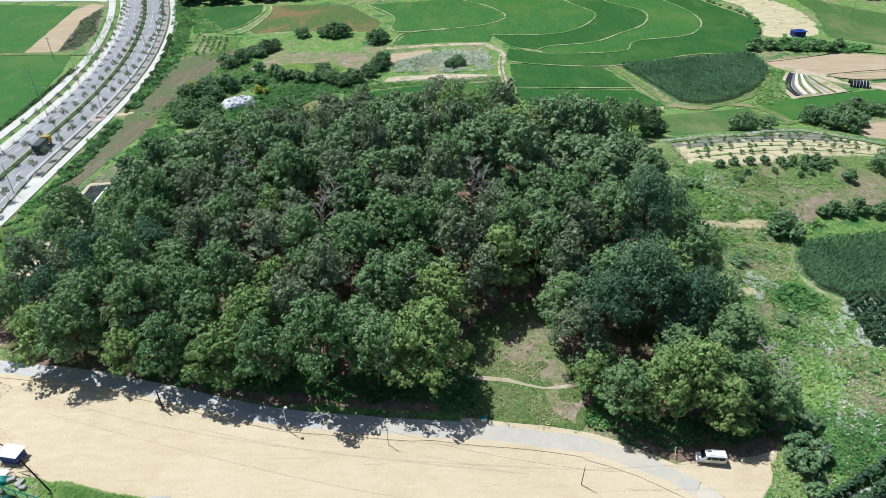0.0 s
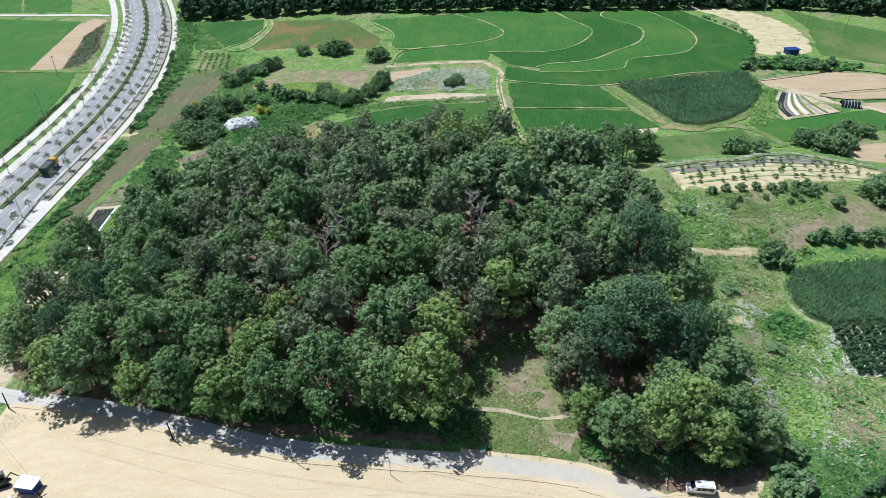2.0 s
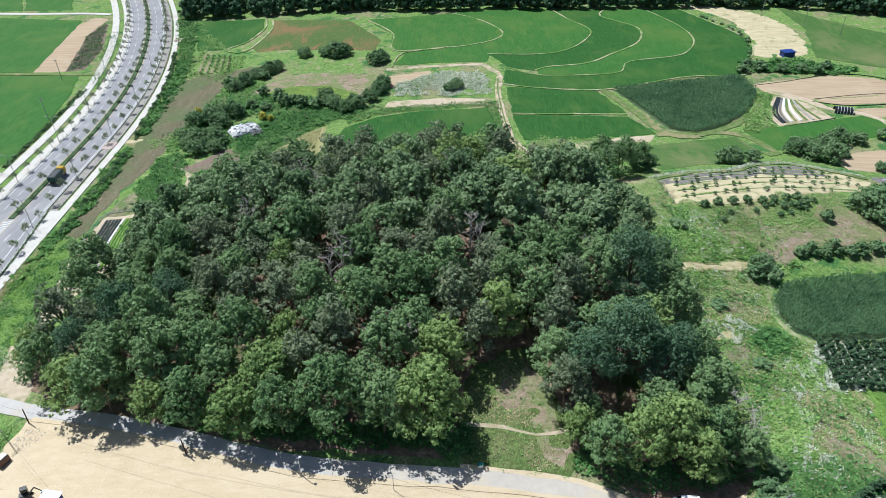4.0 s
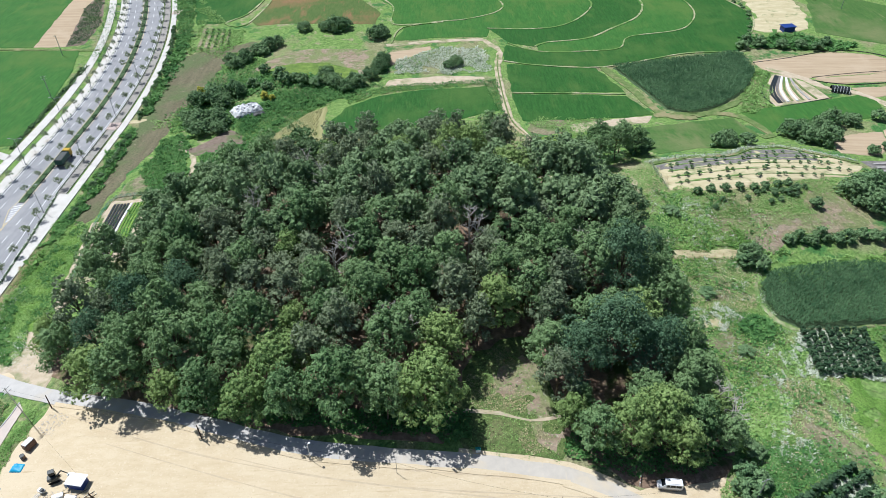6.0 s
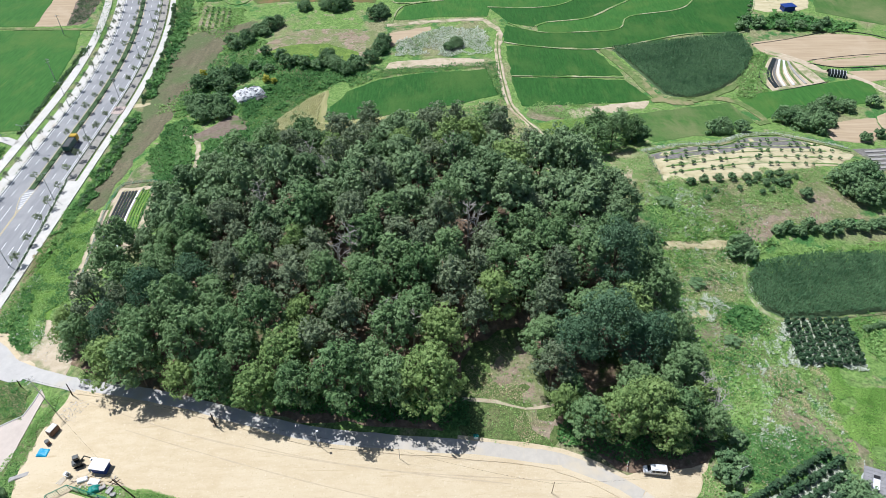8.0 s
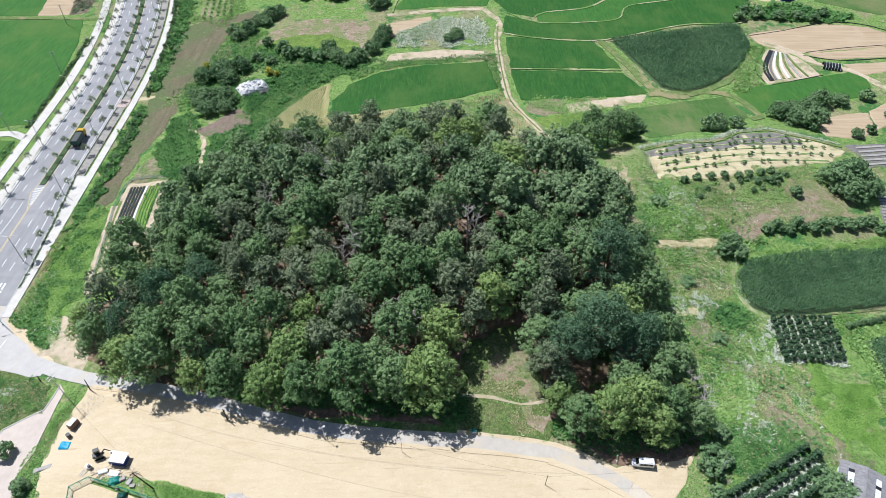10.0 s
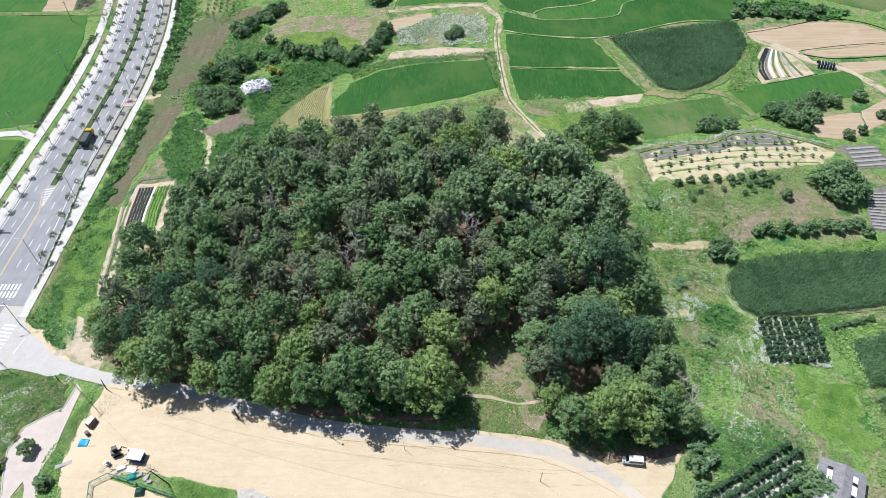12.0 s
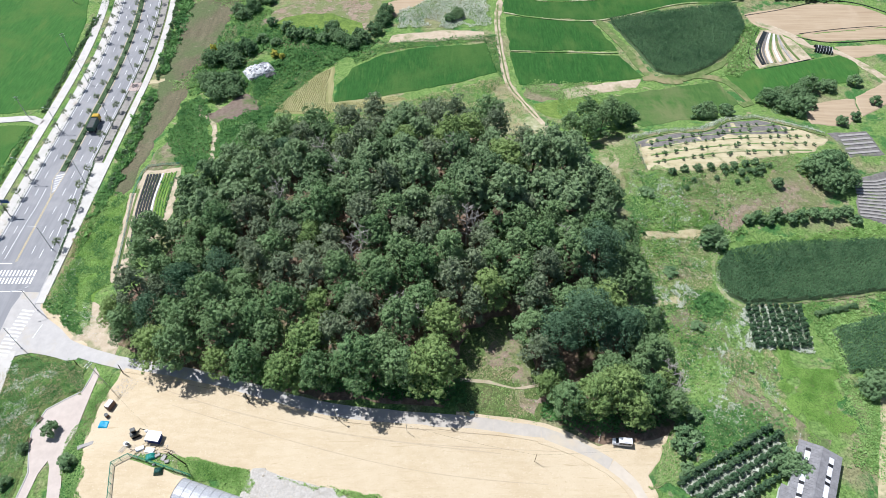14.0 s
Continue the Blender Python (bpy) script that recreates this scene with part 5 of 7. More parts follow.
tufts("weeds", SLOPE, 6000, 0.34, "verge_leaf", "bright yellow-green weeds in drifts", 19, patch=(0.08, 0.02))
tufts("weeds", EDGE, 2200, 0.36, "weed_leaf", "tall green weeds beside the maize", 20)
tufts("weeds", LIME, 13000, 0.17, "lime_leaf", "fine yellow-green grass", 112, patch=(0.12, -0.25), ragged=8.0)
tufts("vines", VINE, 3800, 0.34, "rank_leaf", "low dark green vines over the ground", 113)
tufts("weeds", [(60.9, 86.7), (65.7, 88.7), (70.6, 84.1), (65.9, 75.9), (58.8, 74), (57.3, 78.4)], 2600, 0.36, "verge_leaf", "bright green rank grass", 114)
tufts("weeds", [(57.7, 139.2), (66.3, 135.9), (74, 134), (76.5, 126.3), (71.4, 125.9), (56.2, 124.7)], 3000, 0.34, "verge_leaf", "bright pale green weeds", 115)
tufts("vines", [(64.4, 102.2), (67, 105.6), (70, 106.4), (73, 105), (73.5, 102.7), (71.5, 100), (68.2, 98.8), (65.5, 100)], 1300, 0.5, "rank_leaf", "round mat of dark green vines", 116, ragged=0.8)
for k, (count, poly) in enumerate([(900, [(64.5, 79), (68.5, 80), (69.5, 71.8), (63.1, 71)]), (700, [(65.2, 91), (69.6, 87), (68.4, 82), (65.6, 83.6)]), (1300, [(54.4, 106.6), (64.7, 108.4), (68, 105), (54, 102.2)]),
                                   (900, [(57, 139), (66, 136), (72, 130), (60, 127)]), (500, [(62, 144), (70, 143), (68, 138), (60, 139)]), (600, [(69, 97), (76, 99), (75.5, 91), (70, 90)])]):
    tufts("white_flowers", poly, count, 0.27, "white_bloom", "white flowering weeds in drifts", 130 + k, 2, 0.4, (0.6, 0.0), "flowers", 6.0)
tufts("white_flowers", SLOPE, 3800, 0.26, "white_bloom", "white flowering weeds in drifts", 13, 2, 0.4, (0.3, 0.08), "flowers", 4.0)
tufts("dry_grass", SLOPE, 5000, 0.28, "dry_grass", "dry straw-coloured grass", 14, 2, 0.3, (0.07, 0.0), "grass")
tufts("dry_grass", [(55.8, 116.8), (64.8, 117.7), (71.5, 112.7), (68.5, 108.2), (54.1, 107.1)], 2200, 0.26, "dry_grass", "dry olive grass on the slope", 117, 2, 0.3, None, "grass")
tufts("dry_grass", STRAW_BAND, 260, 0.3, "dry_grass", "band of pale straw grass", 118, 2, 0.3, None, "grass", 0.8, bare=True)
tufts("dry_grass", [(70.4, 89.9), (82, 90), (80.4, 79.7), (81, 73.4), (74.9, 78.2), (70.1, 82.3)], 2200, 0.24, "dry_grass", "dull dry grass on the slope", 119, 2, 0.3, (0.2, -0.2), "grass")
tufts("weeds", [(43.9, 55), (45.3, 57.7), (50, 65.6), (52.7, 67.3), (57.3, 63.2), (50.7, 54.7)], 1600, 0.3, "weed_leaf", "weeds beside the sandy plot", 120)
tufts("dry_grass", [(43.9, 55), (45.3, 57.7), (50, 65.6), (52.7, 67.3), (55.3, 63.2), (48.7, 54.7)], 1000, 0.26, "dry_grass", "dry grass beside the sandy plot", 127, 2, 0.3, None, "grass")
tufts("weeds", [(97, 84), (120, 84), (130, 108), (122, 108), (101, 105), (94, 103)], 1800, 0.5, "weed_leaf", "green weeds between maize plots", 15)
tufts("weeds", [(100, 50), (104, 78), (120, 84), (130, 60), (120, 40)], 2500, 0.5, "verge_leaf", "bright green grass", 16)
tufts("white_flowers", [(76, 90), (93, 90), (93, 103), (78, 103)], 2200, 0.4, "white_bloom", "white flowers between nursery rows", 17, 3, 0.4, None, "flowers")
tufts("white_flowers", [(50, 55), (73, 68), (76, 63), (58, 48)], 3000, 0.45, "white_bloom", "white flowers between conifer rows", 18, 3, 0.4, None, "flowers")
VERGE = [(-110.2, 108), (-110.2, 200), (-107, 200), (-106, 170), (-106.5, 137), (-107.6, 119), (-105.5, 112), (-104, 103.5), (-107, 105.5)]
BRIGHT = [(-106.2, 152), (-99.6, 148), (-98.9, 139), (-95.8, 124), (-95, 114.5), (-98, 110.6), (-96.6, 105), (-95, 100), (-99.3, 98), (-104, 102.6), (-105.5, 112), (-107.6, 119), (-106.3, 137)]
tufts("verge_grass", BRIGHT, 9000, 0.26, "verge_leaf", "bright green grassy verge", 121, ragged=1.2)
tufts("verge_weeds", BRIGHT, 2600, 0.36, "rank_leaf", "dark green drifts in the verge", 125, patch=(0.22, 0.05), ragged=1.0)
tufts("verge_weeds", BRIGHT, 1500, 0.3, "weed_leaf", "pale green drifts in the verge", 126, patch=(0.3, 0.05), ragged=1.0)
tufts("verge_weeds", [(-109.5, 108), (-108, 119), (-106, 119), (-102, 108), (-97, 99), (-100, 98), (-105, 103)], 2600, 0.4, "rank_leaf", "dark green roadside weeds", 122)
tufts("white_flowers", [(-110, 108), (-109, 124), (-106, 124), (-104, 110), (-98, 108), (-95, 100), (-98, 98), (-104, 103)], 900, 0.28, "white_bloom", "white flowering roadside weeds", 123, 2, 0.4, (0.4, 0.0), "flowers", 2.0)
tufts("dry_grass", [(-110.6, 107), (-110.4, 150), (-108.6, 150), (-108.6, 120), (-107, 106)], 2200, 0.3, "dry_grass", "dry roadside grass", 124, 2, 0.3, None, "grass", 0.8)
tufts("verge_grass", VERGE, 3000, 0.3, "verge_leaf", "bright green roadside grass", 21)
tufts("verge_weeds", VERGE, 4000, 0.4, "weed_leaf", "green roadside weeds", 22, patch=(0.1, 0.0))
tufts("verge_weeds", [(-141, 360), (-132, 360), (-114, 301), (-110.5, 276), (-112.5, 264), (-122, 298)], 3200, 0.6, "rank_leaf", "dense green growth beside the far road", 30)
tufts("weeds", [(-128, 350), (-112, 300), (-110, 268), (-86, 268), (-88, 298), (-100, 302)], 2600, 0.5, "weed_leaf", "pale weeds between young tree rows", 40, patch=(0.1, -0.1))
tufts("weeds", [(-76, 206), (-65, 186), (-59, 189), (-55, 199), (-48, 211), (-40, 218), (-30, 226), (-23, 232), (-44, 236), (-62, 226), (-70, 208)], 6500, 0.45, "rank_leaf", "green weeds behind the wood", 43)
tufts("weeds", [(-60, 184), (-20, 187), (-13, 192), (10, 203), (20, 207), (15, 182), (10, 168), (-40, 164)], 3800, 0.4, "rank_leaf", "green weeds below the crop", 44)
tufts("dry_grass", [(-58, 184), (-20, 187), (-13, 193), (12, 204), (22, 207), (15, 182), (10, 170), (-30, 172)], 3600, 0.36, "dry_grass", "dry grass below the crop", 45, 2, 0.3, (0.1, -0.1), "grass")
tufts("weeds", [(-100, 212), (-92, 236), (-88, 256), (-77, 264), (-74, 246), (-64, 236), (-80, 214), (-92, 200)], 4200, 0.5, "rank_leaf", "green weeds round the shrubs", 46)
tufts("weeds", [(-34, 216), (-24, 224), (-10, 228), (15, 231), (18.5, 212), (21, 205), (20.5, 236), (-22, 231), (-36, 222)], 2200, 0.4, "rank_leaf", "green weeds round the paddy", 47, ragged=0.8)
tufts("weeds", [(-78, 208), (-72, 206), (-62, 207), (-62, 216), (-70, 220), (-78, 217)], 1200, 0.45, "rank_leaf", "green weeds round the tarpaulin", 48)
HEDGE = [(-109.5, 214), (-111, 245), (-118, 290), (-112, 290), (-106, 250), (-105.5, 214)]
tufts("verge_weeds", HEDGE, 3600, 0.65, "rank_leaf", "dense green roadside growth", 23)
tufts("verge_weeds", [(-109.6, 140), (-109.6, 205), (-105.6, 205), (-105, 175), (-105, 150)], 5000, 0.55, "rank_leaf", "dense green roadside growth", 24)
tufts("vines", [(-95, 175), (-95, 195), (-88, 200), (-82, 186), (-77, 165), (-80, 155), (-88, 162)], 5000, 0.5, "rank_leaf", "green vines covering the slope", 25)
tufts("vines", [(-76, 165), (-78, 182), (-70, 188), (-58, 190), (-60, 175), (-68, 162)], 4000, 0.5, "rank_leaf", "green vines covering the slope", 26)
tufts("weeds", [(-80, 228), (-70, 245), (-40, 238), (-30, 228), (-44, 216), (-60, 206), (-70, 205), (-64, 222)], 3000, 0.7, "rank_leaf", "green weeds round the shrubs", 27)
tufts("white_flowers", [(-19.3, 252), (-10.5, 260), (-3, 266), (17.6, 264), (17.6, 242), (-1.4, 241), (-18.8, 241)], 5000, 0.5, "white_bloom", "white flowering weeds on a plot", 28, 2, 0.4, (0.12, -0.3), "flowers")
PARK = [(-111.5, 91), (-104, 91), (-92, 87), (-91, 81), (-98, 77), (-100, 70), (-97, 48), (-110.5, 48), (-110.5, 80)]
tufts("weeds", PARK, 11000, 0.28, "rank_leaf", "green weeds on the park slope", 31)
tufts("white_flowers", [(-110, 90), (-98, 86), (-99, 77), (-101, 64), (-109, 64)], 3000, 0.25, "white_bloom", "white flowering weeds on the park slope", 32, 2, 0.4, (0.32, 0.05), "flowers")
tufts("verge_weeds", PARK, 3500, 0.3, "weed_leaf", "pale green drifts on the park slope", 131, patch=(0.2, 0.1))
tufts("dry_grass", [(-103, 90), (-92, 87), (-91, 81), (-98, 77), (-100, 72), (-104, 72), (-104, 80)], 2600, 0.24, "dry_grass", "dry grass beside the plaza", 132, 2, 0.3, None, "grass")
tufts("weeds", [(-86.6, 84), (-82.5, 84), (-84.5, 70), (-82, 55), (-84, 48), (-86, 56), (-88.8, 65), (-87, 72)], 2600, 0.26, "weed_leaf", "green weeds beside the plaza path", 33)
tufts("weeds", [(-62, 63.3), (-45, 59.8), (-35, 57.3), (-14, 53.3), (-14, 49), (-38, 52), (-47, 56), (-58, 58)], 4200, 0.24, "verge_leaf", "bright green grass strip below the plot", 34, ragged=1.0)
tufts("weeds", [(4, 72), (21, 70), (20, 92), (12, 95), (5, 88)], 2800, 0.2, "weed_leaf", "short green grass in the clearing", 35)
tufts("undergrowth", [(-60, 85.5), (-45, 80), (-20, 75.5), (4, 74.5), (4, 80), (-20, 82), (-45, 86)], 3500, 0.5, "rank_leaf", "green undergrowth along the wood's edge", 36)
tufts("weeds", [(62, 148), (73, 146), (96, 154), (115, 158), (110, 138), (86, 133), (66, 136)], 6500, 0.27, "weed_leaf", "green weeds below the orchard", 37, patch=(0.08, -0.15))
tufts("dry_grass", [(62, 148), (73, 146), (96, 154), (115, 158), (112, 136), (86, 131), (66, 134)], 5000, 0.24, "dry_grass", "dry grass below the orchard", 39, 2, 0.3, None, "grass")
tufts("weeds", [(76.8, 118.6), (82.8, 123.3), (109.2, 127.1), (128.3, 131.9), (128, 129.5), (108, 123.8), (79.4, 117.5)], 3200, 0.32, "verge_leaf", "bright green weeds along the maize", 38)


tufts("dry_grass", [(45, 158), (52, 168), (60, 167), (61, 148), (50, 143)], 2600, 0.26, "dry_grass", "dry grass at the wood's edge", 141, 2, 0.3, None, "grass")
tufts("weeds", [(45, 158), (52, 168), (60, 167), (61, 148), (50, 143)], 1500, 0.28, "weed_leaf", "weeds at the wood's edge", 142, patch=(0.2, 0.0))
tufts("white_flowers", [(58, 163), (70, 166.8), (82.5, 167.6), (92.6, 175.4), (104.2, 178.6), (125, 171), (125, 173.4), (104.2, 181), (91.6, 177.6), (82, 170), (70, 169), (58, 165.6)], 1800, 0.3, "white_bloom", "pale flowering grass on the orchard bank", 143, 2, 0.4, None, "flowers", 0.8)
tufts("dry_grass", [(13, 205), (22, 203), (32, 168), (18, 150), (14, 185)], 2600, 0.3, "dry_grass", "dry trampled grass behind the wood", 144, 2, 0.3, (0.15, -0.1), "grass")


def maize(poly, seed, gap, row):
    rng = np.random.default_rng(seed)
    xs, ys = [p[0] for p in poly], [p[1] for p in poly]
    q = []
    a = 0.22
    for u in np.arange(min(xs) - 40, max(xs) + 40, gap):
        for v in np.arange(min(ys) - 40, max(ys) + 40, row):
            x, y = u * math.cos(a) - (v - ys[0]) * math.sin(a), ys[0] + u * math.sin(a) + (v - ys[0]) * math.cos(a)
            if inside(poly, x, y):
                q.append((x + rng.normal(0, 0.06), y + rng.normal(0, 0.06), ground(x, y) + 0.1))
    g = np.repeat(np.array(q), 5, 0)
    n = len(g)
    t = rng.uniform(0, 2 * math.pi, n)
    h = rng.uniform(0.9, 1.9, n)
    out = np.stack([np.cos(t), np.sin(t), np.zeros(n)], 1)
    side = np.stack([-np.sin(t), np.cos(t), np.zeros(n)], 1) * 0.10
    up = np.array([0, 0, 1.0])
    root = g + up * (h * 0.4)[:, None]
    mid = g + up * h[:, None] + out * 0.28
    tip = g + up * (h * 0.8)[:, None] + out * 0.62
    v = np.stack([root, mid - side, tip, mid + side], 1).reshape(-1, 3)
    return tagged(part("maize", quads(v), M["corn"]), "dense dark green maize plants in rows", "maize", kind="stuff")


maize([(66, 245), (117, 257), (120, 255), (119, 239), (110, 224), (97, 212), (85, 206), (78, 210), (73, 226)], 51, 0.5, 0.62)
maize([(74, 115.5), (79, 120), (92, 123), (126, 126), (119, 109), (101, 106), (79, 103.8), (75.4, 105.8), (73.4, 110)], 52, 0.42, 0.7)
maize([(100, 96), (116, 101), (122, 98), (115, 84), (99, 84)], 53, 0.42, 0.7)

bare = [(60, 112, 1.0, 0.4), (64, 96, 0.9, 0.5), (58, 138, 1.1, 0.5)]
for x, y, sc, tl in bare:
    rnd.choice(BUSH).put(x, y, rnd.uniform(0, 6), sc, tl, group="low vine mounds", label="low spreading mound of green vines")
for off, a in ((8.7, 165), (-8.6, 124), (11.6, 167)):
    tufts("hedge", along(off - 0.3, a, 380, 6.0) + along(off + 0.3, a, 380, 6.0)[::-1], 3200, 0.28, "hedge", "low dark hedge strip along the kerb", 61, ragged=0.0, category="hedge", lift=0.22)
tufts("hedge", [(-125.4 + o + 0.5, y) for o, y in FLARE[:6]] + [(-125.4 + o + 1.1, y) for o, y in FLARE[:6]][::-1], 700, 0.3, "hedge", "low dark hedge strip along the kerb", 161, ragged=0.0, category="hedge", lift=0.22)
tufts("hedge", along(-0.6, 163, 380, 6.0) + along(0.6, 163, 380, 6.0)[::-1], 3600, 0.35, "hedge", "low dark planting on the median", 62, ragged=0.0, category="hedge", lift=0.22)
tufts("crop_rows", [(-163, 278), (-173.4, 323), (-174, 338), (-172.2, 342), (-160, 307), (-157, 280)], 3600, 0.36, "hedge", "dark green staked crop rows", 63, category="crop")
tufts("verge_weeds", [(-141, 262), (-146, 262), (-165, 330), (-160, 330), (-148, 290)], 1200, 0.36, "rank_leaf", "green growth beside the farm road", 64)
tufts("verge_weeds", [(-145, 110), (-146, 184), (-144, 184), (-143, 110)], 1200, 0.5, "rank_leaf", "dark green bank beside the farm road", 65, ragged=0.6)
tufts("verge_weeds", [(-144.5, 192), (-147, 255), (-145, 258), (-143, 192)], 1200, 0.5, "hedge", "dark green bank beside the farm road", 66, ragged=0.6)
tufts("weeds", [(120, 263), (160, 258), (172, 264), (150, 276), (126, 272)], 2500, 0.9, "rank_leaf", "green thicket beside the tilled field", 67)
tufts("dry_grass", [(4, 73), (20, 71), (20, 92), (12, 95), (5, 88)], 1800, 0.25, "dry_grass", "dry grass in the clearing", 68, 2, 0.3, (0.15, 0.0), "grass")
tufts("dry_grass", [(-112, 88), (-92, 86), (-91, 81), (-98, 77), (-100, 70), (-97, 48), (-120, 48)], 4500, 0.28, "dry_grass", "dry grass on the park slope", 69, 2, 0.3, (0.1, -0.1), "grass")
tufts("weeds", [(28, 205), (56, 203), (56, 180), (38, 178), (26, 198)], 2500, 0.35, "weed_leaf", "light green weeds beside the path", 70, patch=(0.1, -0.1))
tufts("dry_grass", [(12, 205), (24, 203), (33, 170), (20, 160), (14, 185)], 2500, 0.35, "dry_grass", "dry grass beside the path", 71, 2, 0.3, (0.12, -0.1), "grass")
tufts("weeds", [(-70, 208), (-56, 210), (-57, 204), (-63, 188), (-66, 186)], 1800, 0.45, "rank_leaf", "green weeds behind the wood", 72, patch=(0.09, -0.1))
tufts("weeds", [(-104, 212), (-95, 192), (-92, 212), (-88, 250), (-95, 262), (-100, 268), (-90, 268), (-72, 256), (-84, 228)], 2600, 0.45, "weed_leaf", "green weeds along the meadow", 73, patch=(0.1, 0.0))
tufts("weeds", [(100, 206), (120, 240), (126, 240), (116, 214), (108, 206)], 1500, 0.5, "weed_leaf", "green weeds beside the maize", 74)
tufts("undergrowth", [(22, 72), (33, 67.5), (47, 68), (54, 74), (48, 74), (34, 73), (24, 78)], 1200, 0.5, "rank_leaf", "green undergrowth along the wood's edge", 75, ragged=1.0)
for k in range(9):
    rnd.choice(BUSH).put(97 + 1.35 * k, 101 + 0.3 * k + rnd.uniform(-0.3, 0.3), k * 1.7, rnd.uniform(0.35, 0.5), 1.1, group="shrub row beside the nursery plot")


def crop_rows(poly, gap, seed):
    """Short upright rows of a yellowing crop, running away up the plot."""
    rng = np.random.default_rng(seed)
    g = []
    for x in np.arange(min(q[0] for q in poly), max(q[0] for q in poly), gap):
        for y in np.arange(min(q[1] for q in poly), max(q[1] for q in poly), 0.22):
            px, py = x + 0.1 * math.sin(y * 0.5 + x) + 0.12 * (y - 195), y
            if inside(poly, px, py):
                g.append((px + rng.normal(0, 0.07), py, ground(px, py) + 0.12))
    g = np.repeat(np.array(g), 2, 0)
    n = len(g)
    a, h = rng.uniform(0, 2 * math.pi, n), rng.uniform(0.3, 0.5, n)
    out = np.stack([np.cos(a), np.sin(a), np.zeros(n)], 1)
    side = np.stack([-np.sin(a), np.cos(a), np.zeros(n)], 1) * 0.14
    up = np.array([0, 0, 1.0])
    mid, tip = g + out * 0.12 + up * (h * 0.8)[:, None], g + out * 0.34 + up * (h * 0.7)[:, None]
    q = np.stack([g, mid - side, tip, mid + side], 1).reshape(-1, 3)
    return tagged(part("crop_rows", quads(q), M["crop_leaf"]), "yellowing crop in close short rows", "crop", kind="stuff")


crop_rows([(-59.5, 187.5), (-54.7, 198), (-48, 208.5), (-43, 213.6), (-43.2, 203.5), (-42.6, 191.6), (-29.9, 193), (-17.9, 195.6), (-14.5, 193.8), (-29.4, 189), (-41.5, 186)], 0.72, 171)


def rubble(name, poly, count, size, seed, label):
    """Loose stones, one joined heap of small uneven lumps."""
    rng = np.random.default_rng(seed)
    xs, ys = [q[0] for q in poly], [q[1] for q in poly]
    vs, fs, made = [], [], 0
    shape = np.array([(1, 0, 0), (-1, 0, 0), (0, 1, 0), (0, -1, 0), (0, 0, 1), (0, 0, -0.5)], float)
    while made < count:
        x, y = rng.uniform(min(xs), max(xs)), rng.uniform(min(ys), max(ys))
        if not inside(poly, x, y):
            continue
        made += 1
        c, a = size * rng.lognormal(0, 0.5), rng.uniform(0, 6.28)
        v = shape * c * rng.uniform(0.6, 1.2, (6, 3)) * np.array([1.3, 1.0, 0.5])
        v = np.stack([v[:, 0] * math.cos(a) - v[:, 1] * math.sin(a), v[:, 0] * math.sin(a) + v[:, 1] * math.cos(a), v[:, 2]], 1)
        n = len(vs)
        vs += (v + np.array([x, y, ground(x, y) + 0.11])).tolist()
        fs += [(n + a0, n + b0, n + 4) for a0, b0 in ((0, 2), (2, 1), (1, 3), (3, 0))] + [(n + b0, n + a0, n + 5) for a0, b0 in ((0, 2), (2, 1), (1, 3), (3, 0))]
    return tagged(part(name, (vs, [], fs), M["stone"]), label, "rubble", kind="stuff")


rubble("rubble", [(-97, 97), (-91, 94.5), (-91, 100), (-95, 104)], 700, 0.10, 81, "pale stones on the bank beside the junction")
rubble("rubble", GRAVEL, 1500, 0.10, 82, "pale gravel heap below the plot")
rubble("rubble", [(-81, 84), (-76, 83), (-78, 78), (-82, 80)], 160, 0.09, 83, "stones at the foot of the pole")
rubble("rubble", [(-74, 66.5), (-64, 65.5), (-60, 62), (-63, 61), (-73, 64.2)], 260, 0.08, 84, "loose stones beside the hut")


# ---- vehicles ----
def wheel(parent, x, y, r, w):
    bm = bmesh.new()
    bmesh.ops.create_cone(bm, cap_ends=True, segments=18, radius1=r, radius2=r, depth=w, matrix=Matrix.Translation((x, y, r)) @ Matrix.Rotation(radians(90), 4, "X"))
    bmesh.ops.bevel(bm, geom=[e for e in bm.edges if len(e.link_faces) == 2 and abs(e.calc_face_angle(0)) > 1.2], offset=0.04, segments=2, affect="EDGES")
    wh = part("wheel", bm, M["rubber"], parent)
    bm = bmesh.new()
    bmesh.ops.create_cone(bm, cap_ends=True, segments=14, radius1=r * 0.6, radius2=r * 0.55, depth=w + 0.03, matrix=Matrix.Translation((x, y, r)) @ Matrix.Rotation(radians(90), 4, "X"))
    part("rim", bm, M["rim"], wh)


def loft(sections):
    """A body through cross sections: x, half width low, half width high, z low, z shoulder, z high."""
    bm = bmesh.new()
    rings = []
    for x, wl, wh, z0, z1, z2 in sections:
        rings.append([bm.verts.new(p) for p in ((x, -wl * 0.92, z0), (x, -wl, z0 + 0.2), (x, -wl, z1), (x, -wh, z2 - 0.08), (x, -wh * 0.85, z2), (x, wh * 0.85, z2), (x, wh, z2 - 0.08), (x, wl, z1), (x, wl, z0 + 0.2), (x, wl * 0.92, z0))])
    for a, b in zip(rings, rings[1:]):
        for i in range(10):
            bm.faces.new((a[i], b[i], b[(i + 1) % 10], a[(i + 1) % 10]))
    bm.faces.new(rings[0])
    bm.faces.new(reversed(rings[-1]))
    bmesh.ops.recalc_face_normals(bm, faces=bm.faces[:])
    return bm


